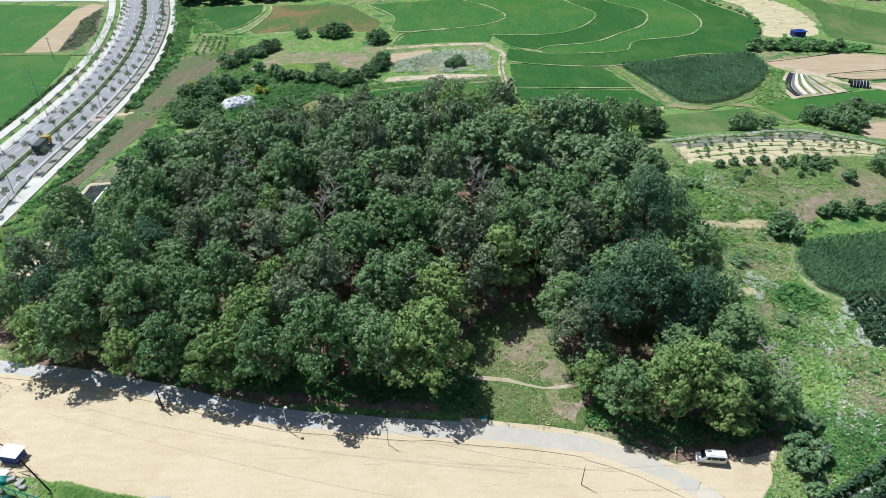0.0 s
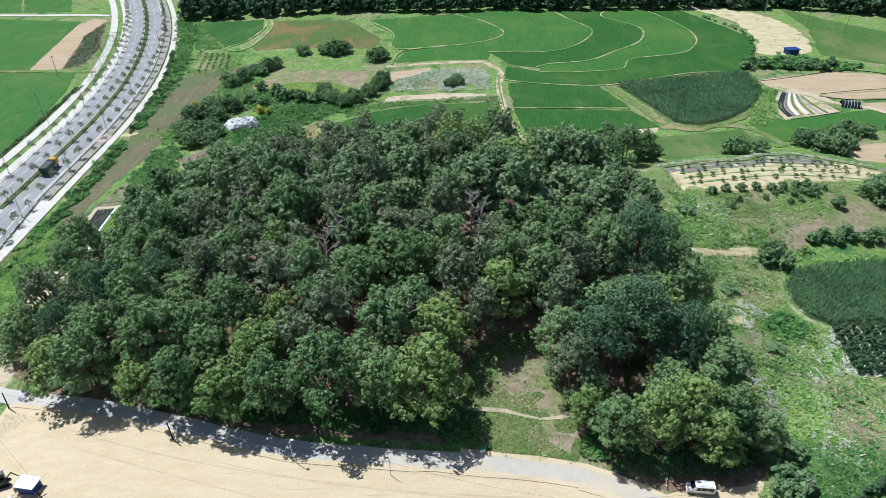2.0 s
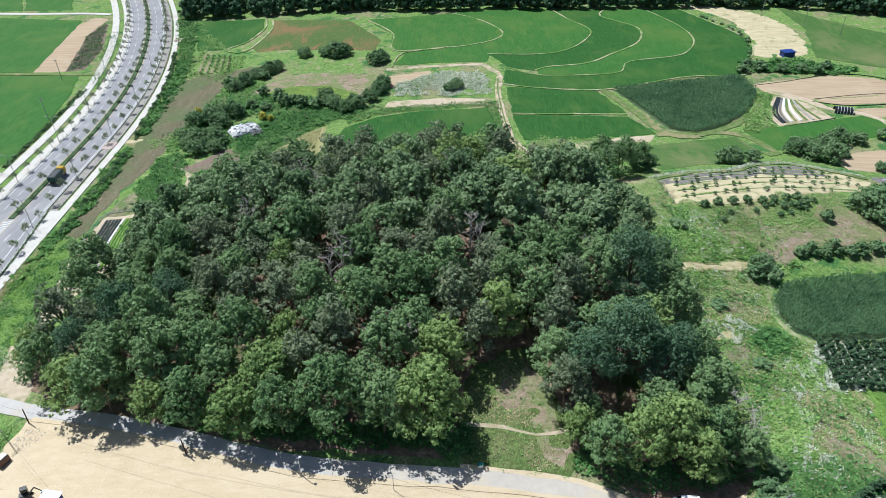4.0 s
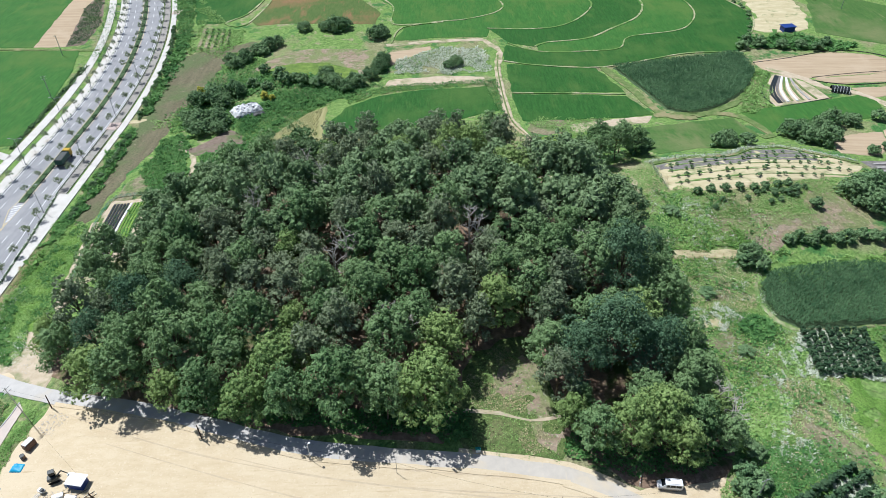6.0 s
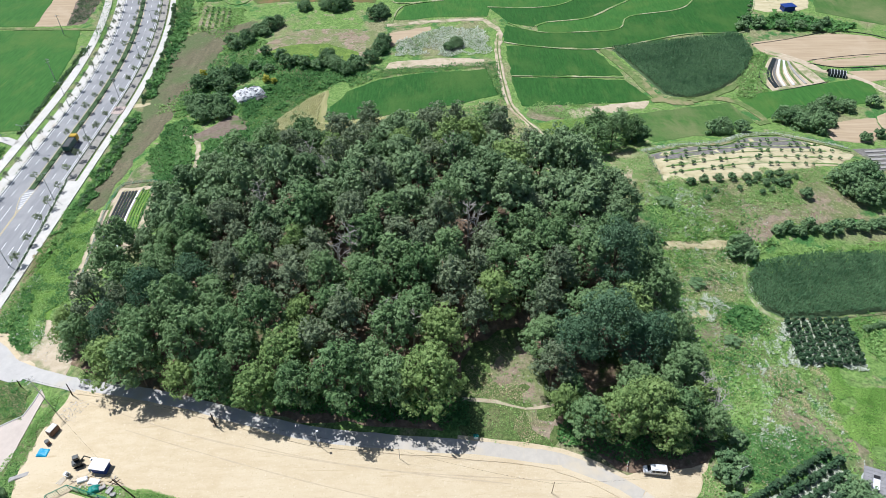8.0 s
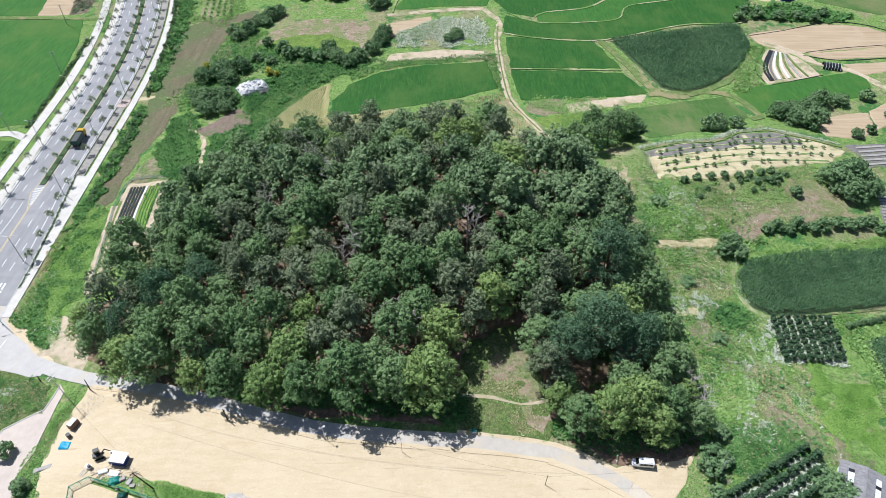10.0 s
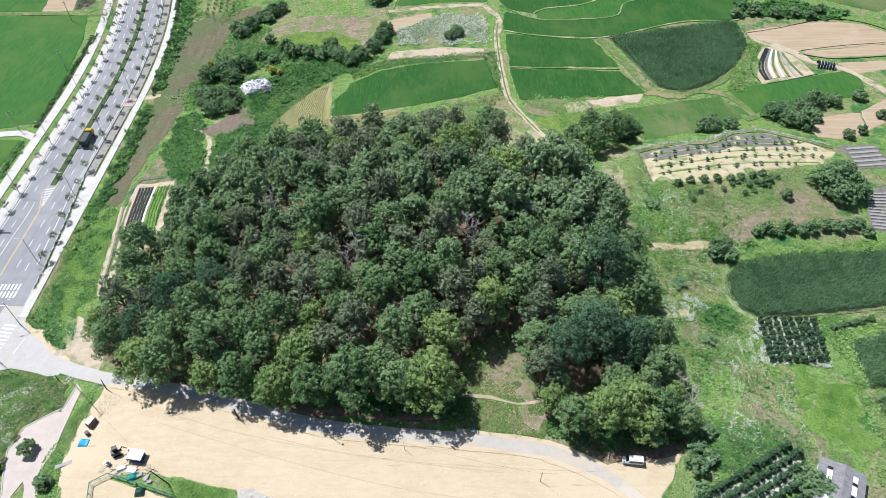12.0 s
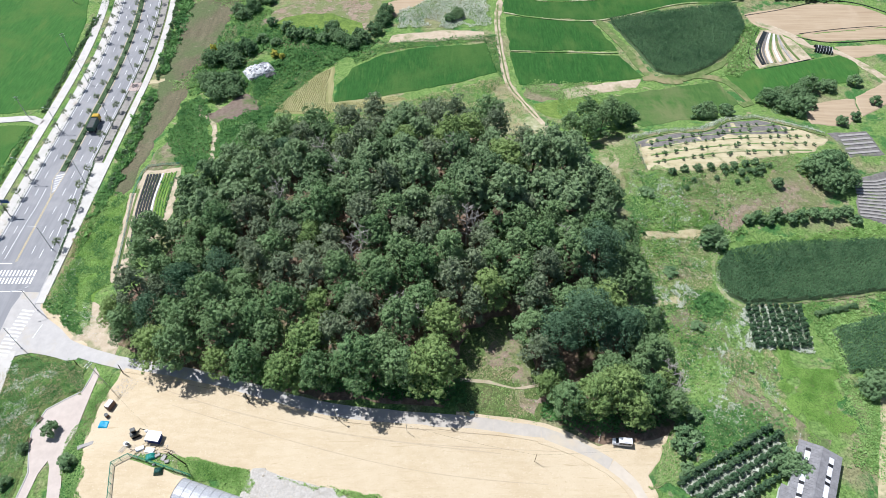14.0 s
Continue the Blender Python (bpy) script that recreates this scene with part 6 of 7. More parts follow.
def quad_plate(pts, thick=0.02):
    bm = bmesh.new()
    f = bm.faces.new([bm.verts.new(p) for p in pts])
    f.normal_update()
    n = f.normal * thick
    r = bmesh.ops.extrude_face_region(bm, geom=[f])
    bmesh.ops.translate(bm, vec=n, verts=[v for v in r["geom"] if isinstance(v, bmesh.types.BMVert)])
    bmesh.ops.recalc_face_normals(bm, faces=bm.faces[:])
    return bm


van = tagged(empty("van", (39.6, 65.3, ground(39.6, 65.3) + 0.18), 174), "white and silver minivan parked in tree shade", "van")
part("body", loft([(-2.5, 0.86, 0.80, 0.45, 1.0, 1.86), (-2.35, 0.93, 0.82, 0.3, 1.02, 1.93), (0.6, 0.94, 0.82, 0.28, 1.02, 1.95), (1.05, 0.94, 0.78, 0.28, 1.02, 1.88), (1.75, 0.93, 0.84, 0.28, 0.98, 1.18), (2.35, 0.88, 0.78, 0.3, 0.8, 1.0), (2.55, 0.78, 0.66, 0.4, 0.7, 0.82)]), M["car_white"], van)
for sy in (-1, 1):
    part("side_panel", quad_plate([(-2.3, sy * 0.945, 0.36), (2.1, sy * 0.945, 0.36), (2.1, sy * 0.945, 0.66), (-2.3, sy * 0.945, 0.66)][::sy]), M["car_silver"], van, "silver lower side panel")
    for x0, x1 in ((-2.2, -1.1), (-1.02, 0.1), (0.18, 1.0)):
        part("side_window", quad_plate([(x0, sy * 0.935, 1.08), (x1, sy * 0.935, 1.08), (x1 - (0.3 if x1 > 0.9 else 0), sy * 0.86, 1.74), (x0, sy * 0.86, 1.74)][::sy]), M["dark_glass"], van, "dark side window")
    part("headlight", boxed(2.38, sy * 0.66, 0.82, 0.25, 0.3, 0.16, 0.05), M["rim"], van)
    part("tail_light", boxed(-2.46, sy * 0.8, 1.05, 0.1, 0.14, 0.5, 0.03), M["red_lamp"], van)
    part("mirror", boxed(1.2, sy * 1.04, 1.12, 0.14, 0.2, 0.18, 0.04), M["car_white"], van)
    wheel(van, 1.6, sy * 0.82, 0.34, 0.22)
    wheel(van, -1.5, sy * 0.82, 0.34, 0.22)
part("windscreen", quad_plate([(1.10, -0.72, 1.84), (1.72, -0.80, 1.22), (1.72, 0.80, 1.22), (1.10, 0.72, 1.84)]), M["dark_glass"], van, "dark sloping windscreen")
part("rear_window", quad_plate([(-2.51, -0.7, 1.15), (-2.47, -0.66, 1.72), (-2.47, 0.66, 1.72), (-2.51, 0.7, 1.15)]), M["dark_glass"], van)
part("bumper", boxed(2.5, 0, 0.48, 0.2, 1.6, 0.22, 0.06), M["car_silver"], van)
van.scale = (0.85, 0.85, 0.85)
for y in (-0.6, 0.6):
    part("roof_rail", boxed(-0.8, y, 1.98, 2.4, 0.05, 0.05, 0.015), M["rim"], van)


def truck(name, x, y, rz, cab, bed, load, label, s=1.0):
    t = tagged(empty(name, (x, y, ground(x, y) + 0.18), rz), label, "truck")
    part("chassis", boxed(-0.3, 0, 0.85, 7.4, 0.9, 0.3, 0.04), M["machine_dark"], t)
    part("cab", boxed(3.1, 0, 1.95, 1.7, 2.35, 2.0, 0.18), M[cab], t)
    part("windscreen", quad_plate([(3.97, -1.0, 1.9), (3.97, 1.0, 1.9), (3.93, 0.95, 2.65), (3.93, -0.95, 2.65)]), M["dark_glass"], t)
    body = part("bed", boxed(-1.0, 0, 1.35, 5.6, 2.4, 0.3, 0.05), M[bed], t)
    for sy in (-1.15, 1.15):
        part("side_board", boxed(-1.0, sy, 2.1, 5.6, 0.12, 1.4, 0.03), M[bed], body)
    part("headboard", boxed(1.75, 0, 2.2, 0.12, 2.4, 1.6, 0.03), M[bed], body)
    part("tailboard", boxed(-3.75, 0, 2.0, 0.12, 2.4, 1.2, 0.03), M[bed], body)
    part("cover", boxed(-1.0, 0, 2.65, 5.5, 2.2, 0.3, 0.12), M[load], t)
    for wx in (2.9, -1.7, -2.9):
        for sy in (-1.0, 1.0):
            wheel(t, wx, sy, 0.5, 0.32)
    t.scale = (s, s, s)
    return t


truck("dump_truck", -122.2, 183.5, 92, "truck_yellow", "truck_green", "machine_dark", "dark green and yellow dump truck driving on the road")
truck("small_truck", -138.2, 333.0, 112, "car_white", "machine_dark", "brown_box", "small truck standing beside the road", 0.55)

# ---- poles, lamps and lines ----
def rod(p, q, r0, r1, sides=8):
    v, f = tube_data([p, q], [r0, r1], sides)
    return v, [], f


def street_lamp(x, y, rz):
    t = tagged(empty("street_lamp", (x, y, ground(x, y) + 0.2), rz), "tall grey steel street lamp with two arms", "street lamp", "lamps along the road")
    part("pole", rod((0, 0, 0), (0, 0, 9.2), 0.11, 0.07), M["steel"], t)
    part("base_plate", boxed(0, 0, 0.12, 0.4, 0.4, 0.25, 0.03), M["steel"], t)
    for s, l in ((1, 1.9), (-1, 1.2)):
        a = part("arm", rod((0, 0, 9.1), (s * l, 0, 9.5), 0.05, 0.04, 6), M["steel"], t)
        part("lamp_head", boxed(s * (l + 0.3), 0, 9.5, 0.75, 0.28, 0.14, 0.04), M["steel"], a)
    return t


one = street_lamp(*along(8.9, 128, 128)[0], 180)
for y in (156, 184, 212, 240, 268, 296, 324, 352):
    x, yy = along(8.9, y, y)[0]
    copy_thing(one, pose(x, yy, ground(x, yy) + 0.2, 0, 0, 180))
for y in (157, 182, 210, 238, 266, 294, 322, 350):
    x, yy = along(-8.9, y, y)[0]
    copy_thing(one, pose(x, yy, ground(x, yy) + 0.2, 0, 0, 0))


for x, yy, rz in ((-111.7, 105.8, 200), (-111.2, 93.8, 160)):
    copy_thing(one, pose(x, yy, ground(x, yy) + 0.2, 0, 0, rz))


def utility_pole(x, y, h, mat, lean, rz, label, arms=2, r=0.14):
    t = tagged(empty("utility_pole", (x, y, ground(x, y) - 0.1)), label, "utility pole")
    t.matrix_basis = pose(x, y, ground(x, y) - 0.1, lean[1], lean[0], rz)
    part("pole", rod((0, 0, 0), (0, 0, h), r, r * 0.7), M[mat], t)
    for k in range(arms):
        a = part("crossarm", boxed(0, 0.1, h - 0.5 - 0.9 * k, 1.7, 0.1, 0.12, 0.02), M[mat], t)
        for j in (-0.75, -0.3, 0.3, 0.75):
            part("insulator", rod((j, 0.1, h - 0.44 - 0.9 * k), (j, 0.1, h - 0.22 - 0.9 * k), 0.05, 0.03, 6), M["white_paint"], a)
    return t


utility_pole(-59.0, 61.2, 9.0, "dark_wood", (-9, 2), 35, "leaning dark wooden utility pole with crossarms")
utility_pole(-83.9, 81.8, 11.5, "steel", (-3, 0), 60, "tall grey utility pole with crossarms beside the lane", 2, 0.09)
utility_pole(-80.9, 84.9, 4.2, "dark_wood", (3, 0), 0, "short dark wooden pole beside the lane", 0, 0.13)
utility_pole(-94.4, 88.4, 2.3, "dark_wood", (2, 0), 0, "short dark post at the park", 0, 0.13)
utility_pole(-47.1, 75.8, 4.5, "dark_wood", (-1, 0), 0, "dark wooden pole at the lane's edge", 0, 0.13)
utility_pole(19.4, 61.1, 4.3, "dark_wood", (2, 0), 0, "thin dark pole standing on bare sand", 0, 0.07)
utility_pole(-9.3, 67.9, 4.1, "steel", (0, 0), 0, "thin grey pole at the lane's edge", 0, 0.06)
utility_pole(54.1, 62.4, 7.6, "steel", (0, 0), 20, "grey concrete utility pole among the weeds", 1)
utility_pole(-147.5, 229.0, 9.0, "steel", (0, 0), 20, "grey utility pole at the paddy's edge", 2)
utility_pole(-149.0, 190.2, 8.5, "steel", (-2, 0), 20, "grey utility pole at the paddy's edge", 2)
utility_pole(-160.5, 268, 9.0, "steel", (0, 0), 20, "grey utility pole at the paddy's edge", 1)
for x, y in ((158, 334), (172, 318), (183, 305)):
    utility_pole(x, y, 9.0, "steel", (0, 0), 0, "grey utility pole across the valley", 1)
t = tagged(empty("lane_lamp", (-25.5, 70.9, ground(-25.5, 70.9))), "slim white lane lamp with a round head", "street lamp")
part("pole", rod((0, 0, 0), (0, 0, 4.8), 0.06, 0.05), M["white_paint"], t)
part("arm", rod((0, 0, 4.7), (0.35, 0, 5.1), 0.04, 0.03, 6), M["white_paint"], t)
bm = bmesh.new()
bmesh.ops.create_uvsphere(bm, u_segments=12, v_segments=8, radius=0.22, matrix=Matrix.Translation((0.4, 0, 5.15)) @ Matrix.Diagonal((1.3, 1, 0.7, 1)))
part("lamp_head", bm, M["white_paint"], t)


def cable(a, b, sag):
    pts = [Vector(a).lerp(Vector(b), k / 12) - Vector((0, 0, sag * 4 * (k / 12) * (1 - k / 12))) for k in range(13)]
    v, f = tube_data(pts, [0.012] * 13, 4)
    tagged(part("power_cable", (v, [], f), M["rubber"]), "thin black overhead cable between poles", "cable", "overhead cables")


tops = [(-85.0, 81.6, 10.4), (-47.2, 75.8, 5.8), (-9.3, 67.9, 5.5), (19.5, 61.1, 4.8), (54.1, 62.4, 7.6)]
for a, b in zip(tops, tops[1:]):
    cable(a, b, 0.9)
cable((-85.0, 81.6, 10.6), (-60.4, 61.4, 8.6), 0.8)

sg = tagged(empty("road_sign", (-134.6, 141.5, ground(-134.6, 141.5) + 0.2)), "blue overhead road sign on a grey pole", "road sign")
part("pole", rod((0, 0, 0), (0, 0, 6.6), 0.12, 0.1), M["steel"], sg)
part("arm", rod((0, 0, 6.2), (2.6, 0, 6.2), 0.07, 0.06, 6), M["steel"], sg)
part("sign_panel", boxed(1.2, 0.05, 5.9, 3.0, 0.06, 1.5, 0.02), M["blue_sign"], sg, "blue sign panel")

# ---- beside the plot: huts, sheets and machines ----
hut = tagged(empty("site_hut", (-67.6, 67.2, ground(-67.6, 67.2) + 0.05), -8), "small site hut under a white sheet roof", "hut")
part("wall", boxed(0, 0, 0.95, 3.8, 2.5, 1.9, 0.04), M["navy_sheet"], hut, "dark blue sheet walls")
bm = bmesh.new()
box(bm, 0, 0.05, 2.05, 4.4, 3.1, 0.12, 0.03)
for v in bm.verts:
    v.co.z += 0.22 * (1 - (v.co.y / 1.55) ** 2) - 0.03 * v.co.x
part("roof", bm, M["white_sheet"], hut, "white sheet roof")
hut.scale = (0.76, 0.8, 0.85)
part("flap", boxed(-2.3, -0.7, 0.9, 0.06, 1.6, 1.3, 0.02), M["white_sheet"], hut)
for k, (x, y, sx, sy, sz, rz) in enumerate([(-70.6, 65.0, 1.9, 1.0, 0.5, 20), (-68.2, 64.6, 2.2, 1.1, 0.25, -10), (-66.0, 63.3, 1.2, 0.8, 0.35, 30), (-64.4, 62.7, 1.4, 1.0, 0.3, 70), (-63.5, 61.8, 1.0, 0.8, 0.4, 10), (-66.3, 61.2, 0.7, 0.5, 0.4, 0)]):
    bm = boxed(0, 0, sz / 2, sx, sy, sz, 0.08)
    bmesh.ops.subdivide_edges(bm, edges=bm.edges[:], cuts=1)
    for v in bm.verts:
        v.co += Vector((noise.noise(v.co * 3 + Vector((k, 0, 0))), noise.noise(v.co * 3 + Vector((0, k, 0))), noise.noise(v.co * 4))) * 0.12
    ob = part("rubble_sack" if k > 2 else "plastic_sheet", bm, M["white_sheet" if k < 2 else "film_pale"])
    ob.matrix_basis = pose(x, y, ground(x, y) + 0.06, 0, 0, rz)
    tagged(ob, "crumpled white plastic heap on the sand", "rubbish", "white rubbish beside the hut")


def heap(name, x, y, sx, sy, sz, mat, label, cat, seed=0, rz=0.0, off=0.05):
    """A crumpled sheet over a low heap."""
    bm = bmesh.new()
    bmesh.ops.create_grid(bm, x_segments=22, y_segments=22, size=0.5)
    for v in bm.verts:
        u, w = v.co.x * 2, v.co.y * 2
        h = (1 - abs(u) ** 5) * (1 - abs(w) ** 5)
        v.co = Vector((v.co.x * sx, v.co.y * sy, 0))
        v.co.z = max(0.0, h) * sz * (0.8 + 0.35 * noise.noise((v.co.x * 0.9 + seed, v.co.y * 0.9, 0))) + 0.10 * min(sz, 1) * noise.noise((v.co.x * 2.5, v.co.y * 2.5, seed))
        if h < 0.02:
            v.co.z = -0.1
    ob = part(name, bm, M[mat])
    ob.matrix_basis = pose(x, y, ground(x, y) + off, 0, 0, rz)
    return tagged(ob, label, cat)


heap("blue_sheet", -81.4, 71.4, 2.4, 1.9, 0.5, "blue_sheet", "bright blue plastic sheet over a low stack", "sheet", 1, -5, 0.07)
heap("teal_sheet", -67.6, 63.0, 2.3, 1.7, 0.9, "teal_sheet", "teal plastic sheet over a small heap", "sheet", 2, 15)
heap("water_tank", -64.8, 59.6, 2.1, 1.8, 1.2, "truck_green", "dark green plastic tank under a sheet", "tank", 3, 5)
heap("white_sheet", -84.0, 66.5, 4.2, 1.1, 0.25, "film_pale", "loose white plastic sheet on sand", "sheet", 4, 22)
heap("tarpaulin", -69.6, 212.4, 10.8, 7.6, 2.5, "tarpaulin", "long heap under a white tarpaulin with fold shade painted on", "sheet", 5, 32)
heap("dark_tarp", -64.8, 209.5, 4.5, 2.5, 1.1, "machine_dark", "dark sheet at the tarpaulin heap", "sheet", 6, 32)

tr = tagged(empty("trailer_box", (-81.1, 76.0, ground(-81.1, 76) + 0.06), 68), "small rusty brown container box on the sand", "container")
part("body", boxed(0, 0, 0.85, 2.2, 1.4, 1.5, 0.12), M["brown_box"], tr)
part("roof", boxed(0, 0, 1.66, 2.0, 1.2, 0.12, 0.05), M["white_sheet"], tr, "pale curved lid")
for sx in (-0.7, 0.7):
    part("skid", boxed(sx, 0, 0.06, 0.2, 1.4, 0.12, 0.02), M["dark_wood"], tr)
bar = tagged(empty("barrel", (-81.2, 73.4, ground(-81.2, 73.4) + 0.06)), "small dark brown barrel", "barrel")
part("drum", rod((0, 0, 0), (0, 0, 1.0), 0.45, 0.45, 14), M["brown_box"], bar)
part("lid", rod((0, 0, 1.0), (0, 0, 1.05), 0.47, 0.47, 14), M["machine_dark"], bar)

dg = tagged(empty("mini_digger", (-72.6, 68.3, ground(-72.6, 68.3) + 0.06), 25), "small dark excavator beside the hut", "excavator")
for sy in (-0.65, 0.65):
    part("track", boxed(0, sy, 0.3, 2.1, 0.38, 0.6, 0.22), M["rubber"], dg)
part("body", boxed(-0.25, 0, 1.05, 1.5, 1.35, 0.8, 0.15), M["machine_dark"], dg)
cb = part("cab", boxed(0.05, 0.25, 1.95, 1.0, 0.8, 1.1, 0.08), M["dark_glass"], dg, "dark glazed cab")
part("cab_roof", boxed(0.05, 0.25, 2.54, 1.1, 0.9, 0.1, 0.03), M["machine_dark"], cb)
part("boom", rod((0.5, -0.2, 1.2), (1.7, -0.2, 2.4), 0.14, 0.11, 6), M["machine_dark"], dg)
part("stick", rod((1.7, -0.2, 2.4), (2.5, -0.2, 1.0), 0.10, 0.08, 6), M["machine_dark"], dg)
part("bucket", boxed(2.5, -0.2, 0.6, 0.6, 0.6, 0.5, 0.1), M["steel"], dg)
ge = tagged(empty("pump_cart", (-73.9, 66.0, ground(-73.9, 66) + 0.06), -20), "grey pump cart with loose pipes", "machine")
part("body", boxed(0, 0, 0.65, 1.3, 0.8, 0.6, 0.1), M["steel"], ge)
part("hood", boxed(0.2, 0, 1.05, 0.6, 0.6, 0.3, 0.06), M["machine_dark"], ge)
for k in range(3):
    part("pipe", rod((-0.6 + 0.3 * k, -0.5, 0.2), (-1.0 + 0.4 * k, -2.1, 0.08), 0.06, 0.06, 6), M["steel"], ge)

rb = random.Random(5)
for k in range(16):
    x, y = -73 + rb.uniform(0, 9), 63.9 + rb.uniform(0, 1.5)
    v, f = tube_data([(0, 0, 0.12), (rb.uniform(1.2, 2.6), 0, 0.2)], [0.06, 0.05], 5)
    ob = part("pole_timber", (v, [], f), M["dry_grass" if k % 2 else "bark"])
    ob.matrix_basis = pose(x, y, ground(x, y) + 0.03, 0, 0, rb.uniform(-30, 40))
    tagged(ob, "loose cut timber lying on sand", "timber", "loose timber beside the fence")

fence = tagged(empty("fence"), "green mesh site fence round the yard", "fence")
fl = [(-72.0, 44.0), (-76.0, 61.5), (-72.6, 63.4), (-57.0, 58.3)]
for a, b in zip(fl, fl[1:]):
    a, b = Vector(a), Vector(b)
    n = max(1, round((b - a).length / 2.2))
    for i in range(n):
        p, q = a.lerp(b, i / n), a.lerp(b, (i + 1) / n)
        zp, zq = ground(*p), ground(*q)
        post = part("post", rod((p.x, p.y, zp - 0.1), (p.x, p.y, zp + 1.6), 0.05, 0.05, 6), M["fence_green"], fence)
        for hz in (0.2, 0.6, 0.95, 1.25):
            part("wire", rod((p.x, p.y, zp + hz), (q.x, q.y, zq + hz), 0.025, 0.025, 4), M["fence_green"], fence)
        part("rail", rod((p.x, p.y, zp + 1.5), (q.x, q.y, zq + 1.5), 0.075, 0.075, 6), M["fence_green"], fence)

# polytunnel beyond the fence
gh = tagged(empty("greenhouse", (-50.5, 51.8, ground(-50.5, 51.8)), -18), "long arched greenhouse under milky plastic film", "greenhouse")
L, R = 9.0, 3.4
for k in range(9):
    x0 = -L + 2 * L * k / 9
    vs, fs = [], []
    for i in range(13):
        a = math.pi * i / 12
        for x in (x0 + 0.02, x0 + 2 * L / 9 - 0.02):
            vs.append((x, R * math.cos(a), 0.3 + 2.5 * math.sin(a) ** 0.8))
    for i in range(12):
        fs.append((2 * i, 2 * i + 1, 2 * i + 3, 2 * i + 2))
    part("film_panel", (vs, [], fs), M["plastic_film"], gh)
    v, f = tube_data([(x0, R * 1.01 * math.cos(math.pi * i / 12), 0.3 + 2.53 * math.sin(math.pi * i / 12) ** 0.8) for i in range(13)], [0.05] * 13, 5)
    part("hoop", (v, [], f), M["steel"], gh)
part("end_wall", ([(-L, R * math.cos(math.pi * i / 12), 0.3 + 2.5 * math.sin(math.pi * i / 12) ** 0.8) for i in range(13)], [], [tuple(range(13))]), M["plastic_film"], gh)

# long shed with skylights
shed = tagged(empty("shed", (79.0, 55.5, ground(79, 55.5)), 60.7), "long weathered grey farm shed with skylight strips", "shed")
SL, SW = 17.0, 4.6
part("wall", boxed(-SL / 2 + 8.6, 0, 1.25, SL - 0.6, 2 * SW - 0.8, 2.5), M["roof_white"], shed, "pale side walls")
for s in (-1, 1):
    n = 22
    for k in range(n):
        x0, x1 = 9.0 - SL * (k + 1) / n, 9.0 - SL * k / n
        def slab(y0, y1, mat, name, parent=shed):
            z = lambda y: 3.5 - 0.9 * abs(y) / SW
            return part(name, quad_plate([(x0 + 0.015, s * y0, z(y0)), (x1 - 0.015, s * y0, z(y0)), (x1 - 0.015, s * y1, z(y1)), (x0 + 0.015, s * y1, z(y1))][::s], 0.05), M[mat], parent)
        slab(0.05, 1.9, "roof_grey", "roof_sheet")
        slab(3.0, SW, "roof_grey", "roof_sheet")
        rr = (k * 7 + (3 if s > 0 else 0)) % 11
        slab(1.93, 2.97, "roof_grey" if k < 2 else ("black_hole" if rr in (1, 4, 6) else "roof_white"), "skylight")
part("ridge_cap", boxed(9.0 - SL / 2, 0, 3.58, SL, 0.5, 0.08, 0.03), M["roof_grey"], shed)
an = tagged(empty("lean_to", (72.2, 52.6, ground(72.2, 52.6)), 60.7), "low grey lean-to shed beside the long shed", "shed")
part("wall", boxed(0, 0, 1.0, 5.0, 2.6, 2.0), M["roof_white"], an)
for k in range(6):
    part("roof_sheet", boxed(-2.3 + 0.92 * k, 0, 2.1, 0.9, 3.0, 0.06), M["roof_grey"], an)

# small tents and tunnels across the valley
tn = tagged(empty("tent", (148, 280, ground(148, 280)), 10), "navy blue sheet tent on the dry clearing", "tent")
part("wall", boxed(0, 0, 1.0, 5.0, 3.4, 2.0, 0.05), M["navy_sheet"], tn)
bm = bmesh.new()
box(bm, 0, 0, 2.2, 5.8, 4.2, 0.15, 0.03)
for v in bm.verts:
    v.co.z += 0.7 * (1 - abs(v.co.y) / 2.1)
part("roof", bm, M["navy_sheet"], tn)
bh = tagged(empty("shade_tunnel", (143.8, 222.5, ground(143.8, 222.5) + 0.15), -18), "small black shade tunnel with pale hoops", "greenhouse")
for k in range(6):
    x0 = -3 + k
    vs, fs = [], []
    for i in range(9):
        a = math.pi * i / 8
        for x in (x0, x0 + 0.94):
            vs.append((x, 1.9 * math.cos(a), 1.9 * math.sin(a)))
    for i in range(8):
        fs.append((2 * i, 2 * i + 1, 2 * i + 3, 2 * i + 2))
    part("cover_panel", (vs, [], fs), M["black_mulch"], bh)
    v, f = tube_data([(x0 + 0.97, 1.93 * math.cos(math.pi * i / 8), 1.93 * math.sin(math.pi * i / 8)) for i in range(9)], [0.06] * 9, 5)
    part("hoop", (v, [], f), M["roof_white"], bh)


# ---- beds and crop rows ----
def bed(name, pts, width, mat, label, high=0.25, off=0.12):
    return tagged(ribbon(name, pts, width, off, M[mat], high, tag=False, shoulder=0.5), label, "bed", "vegetable beds")


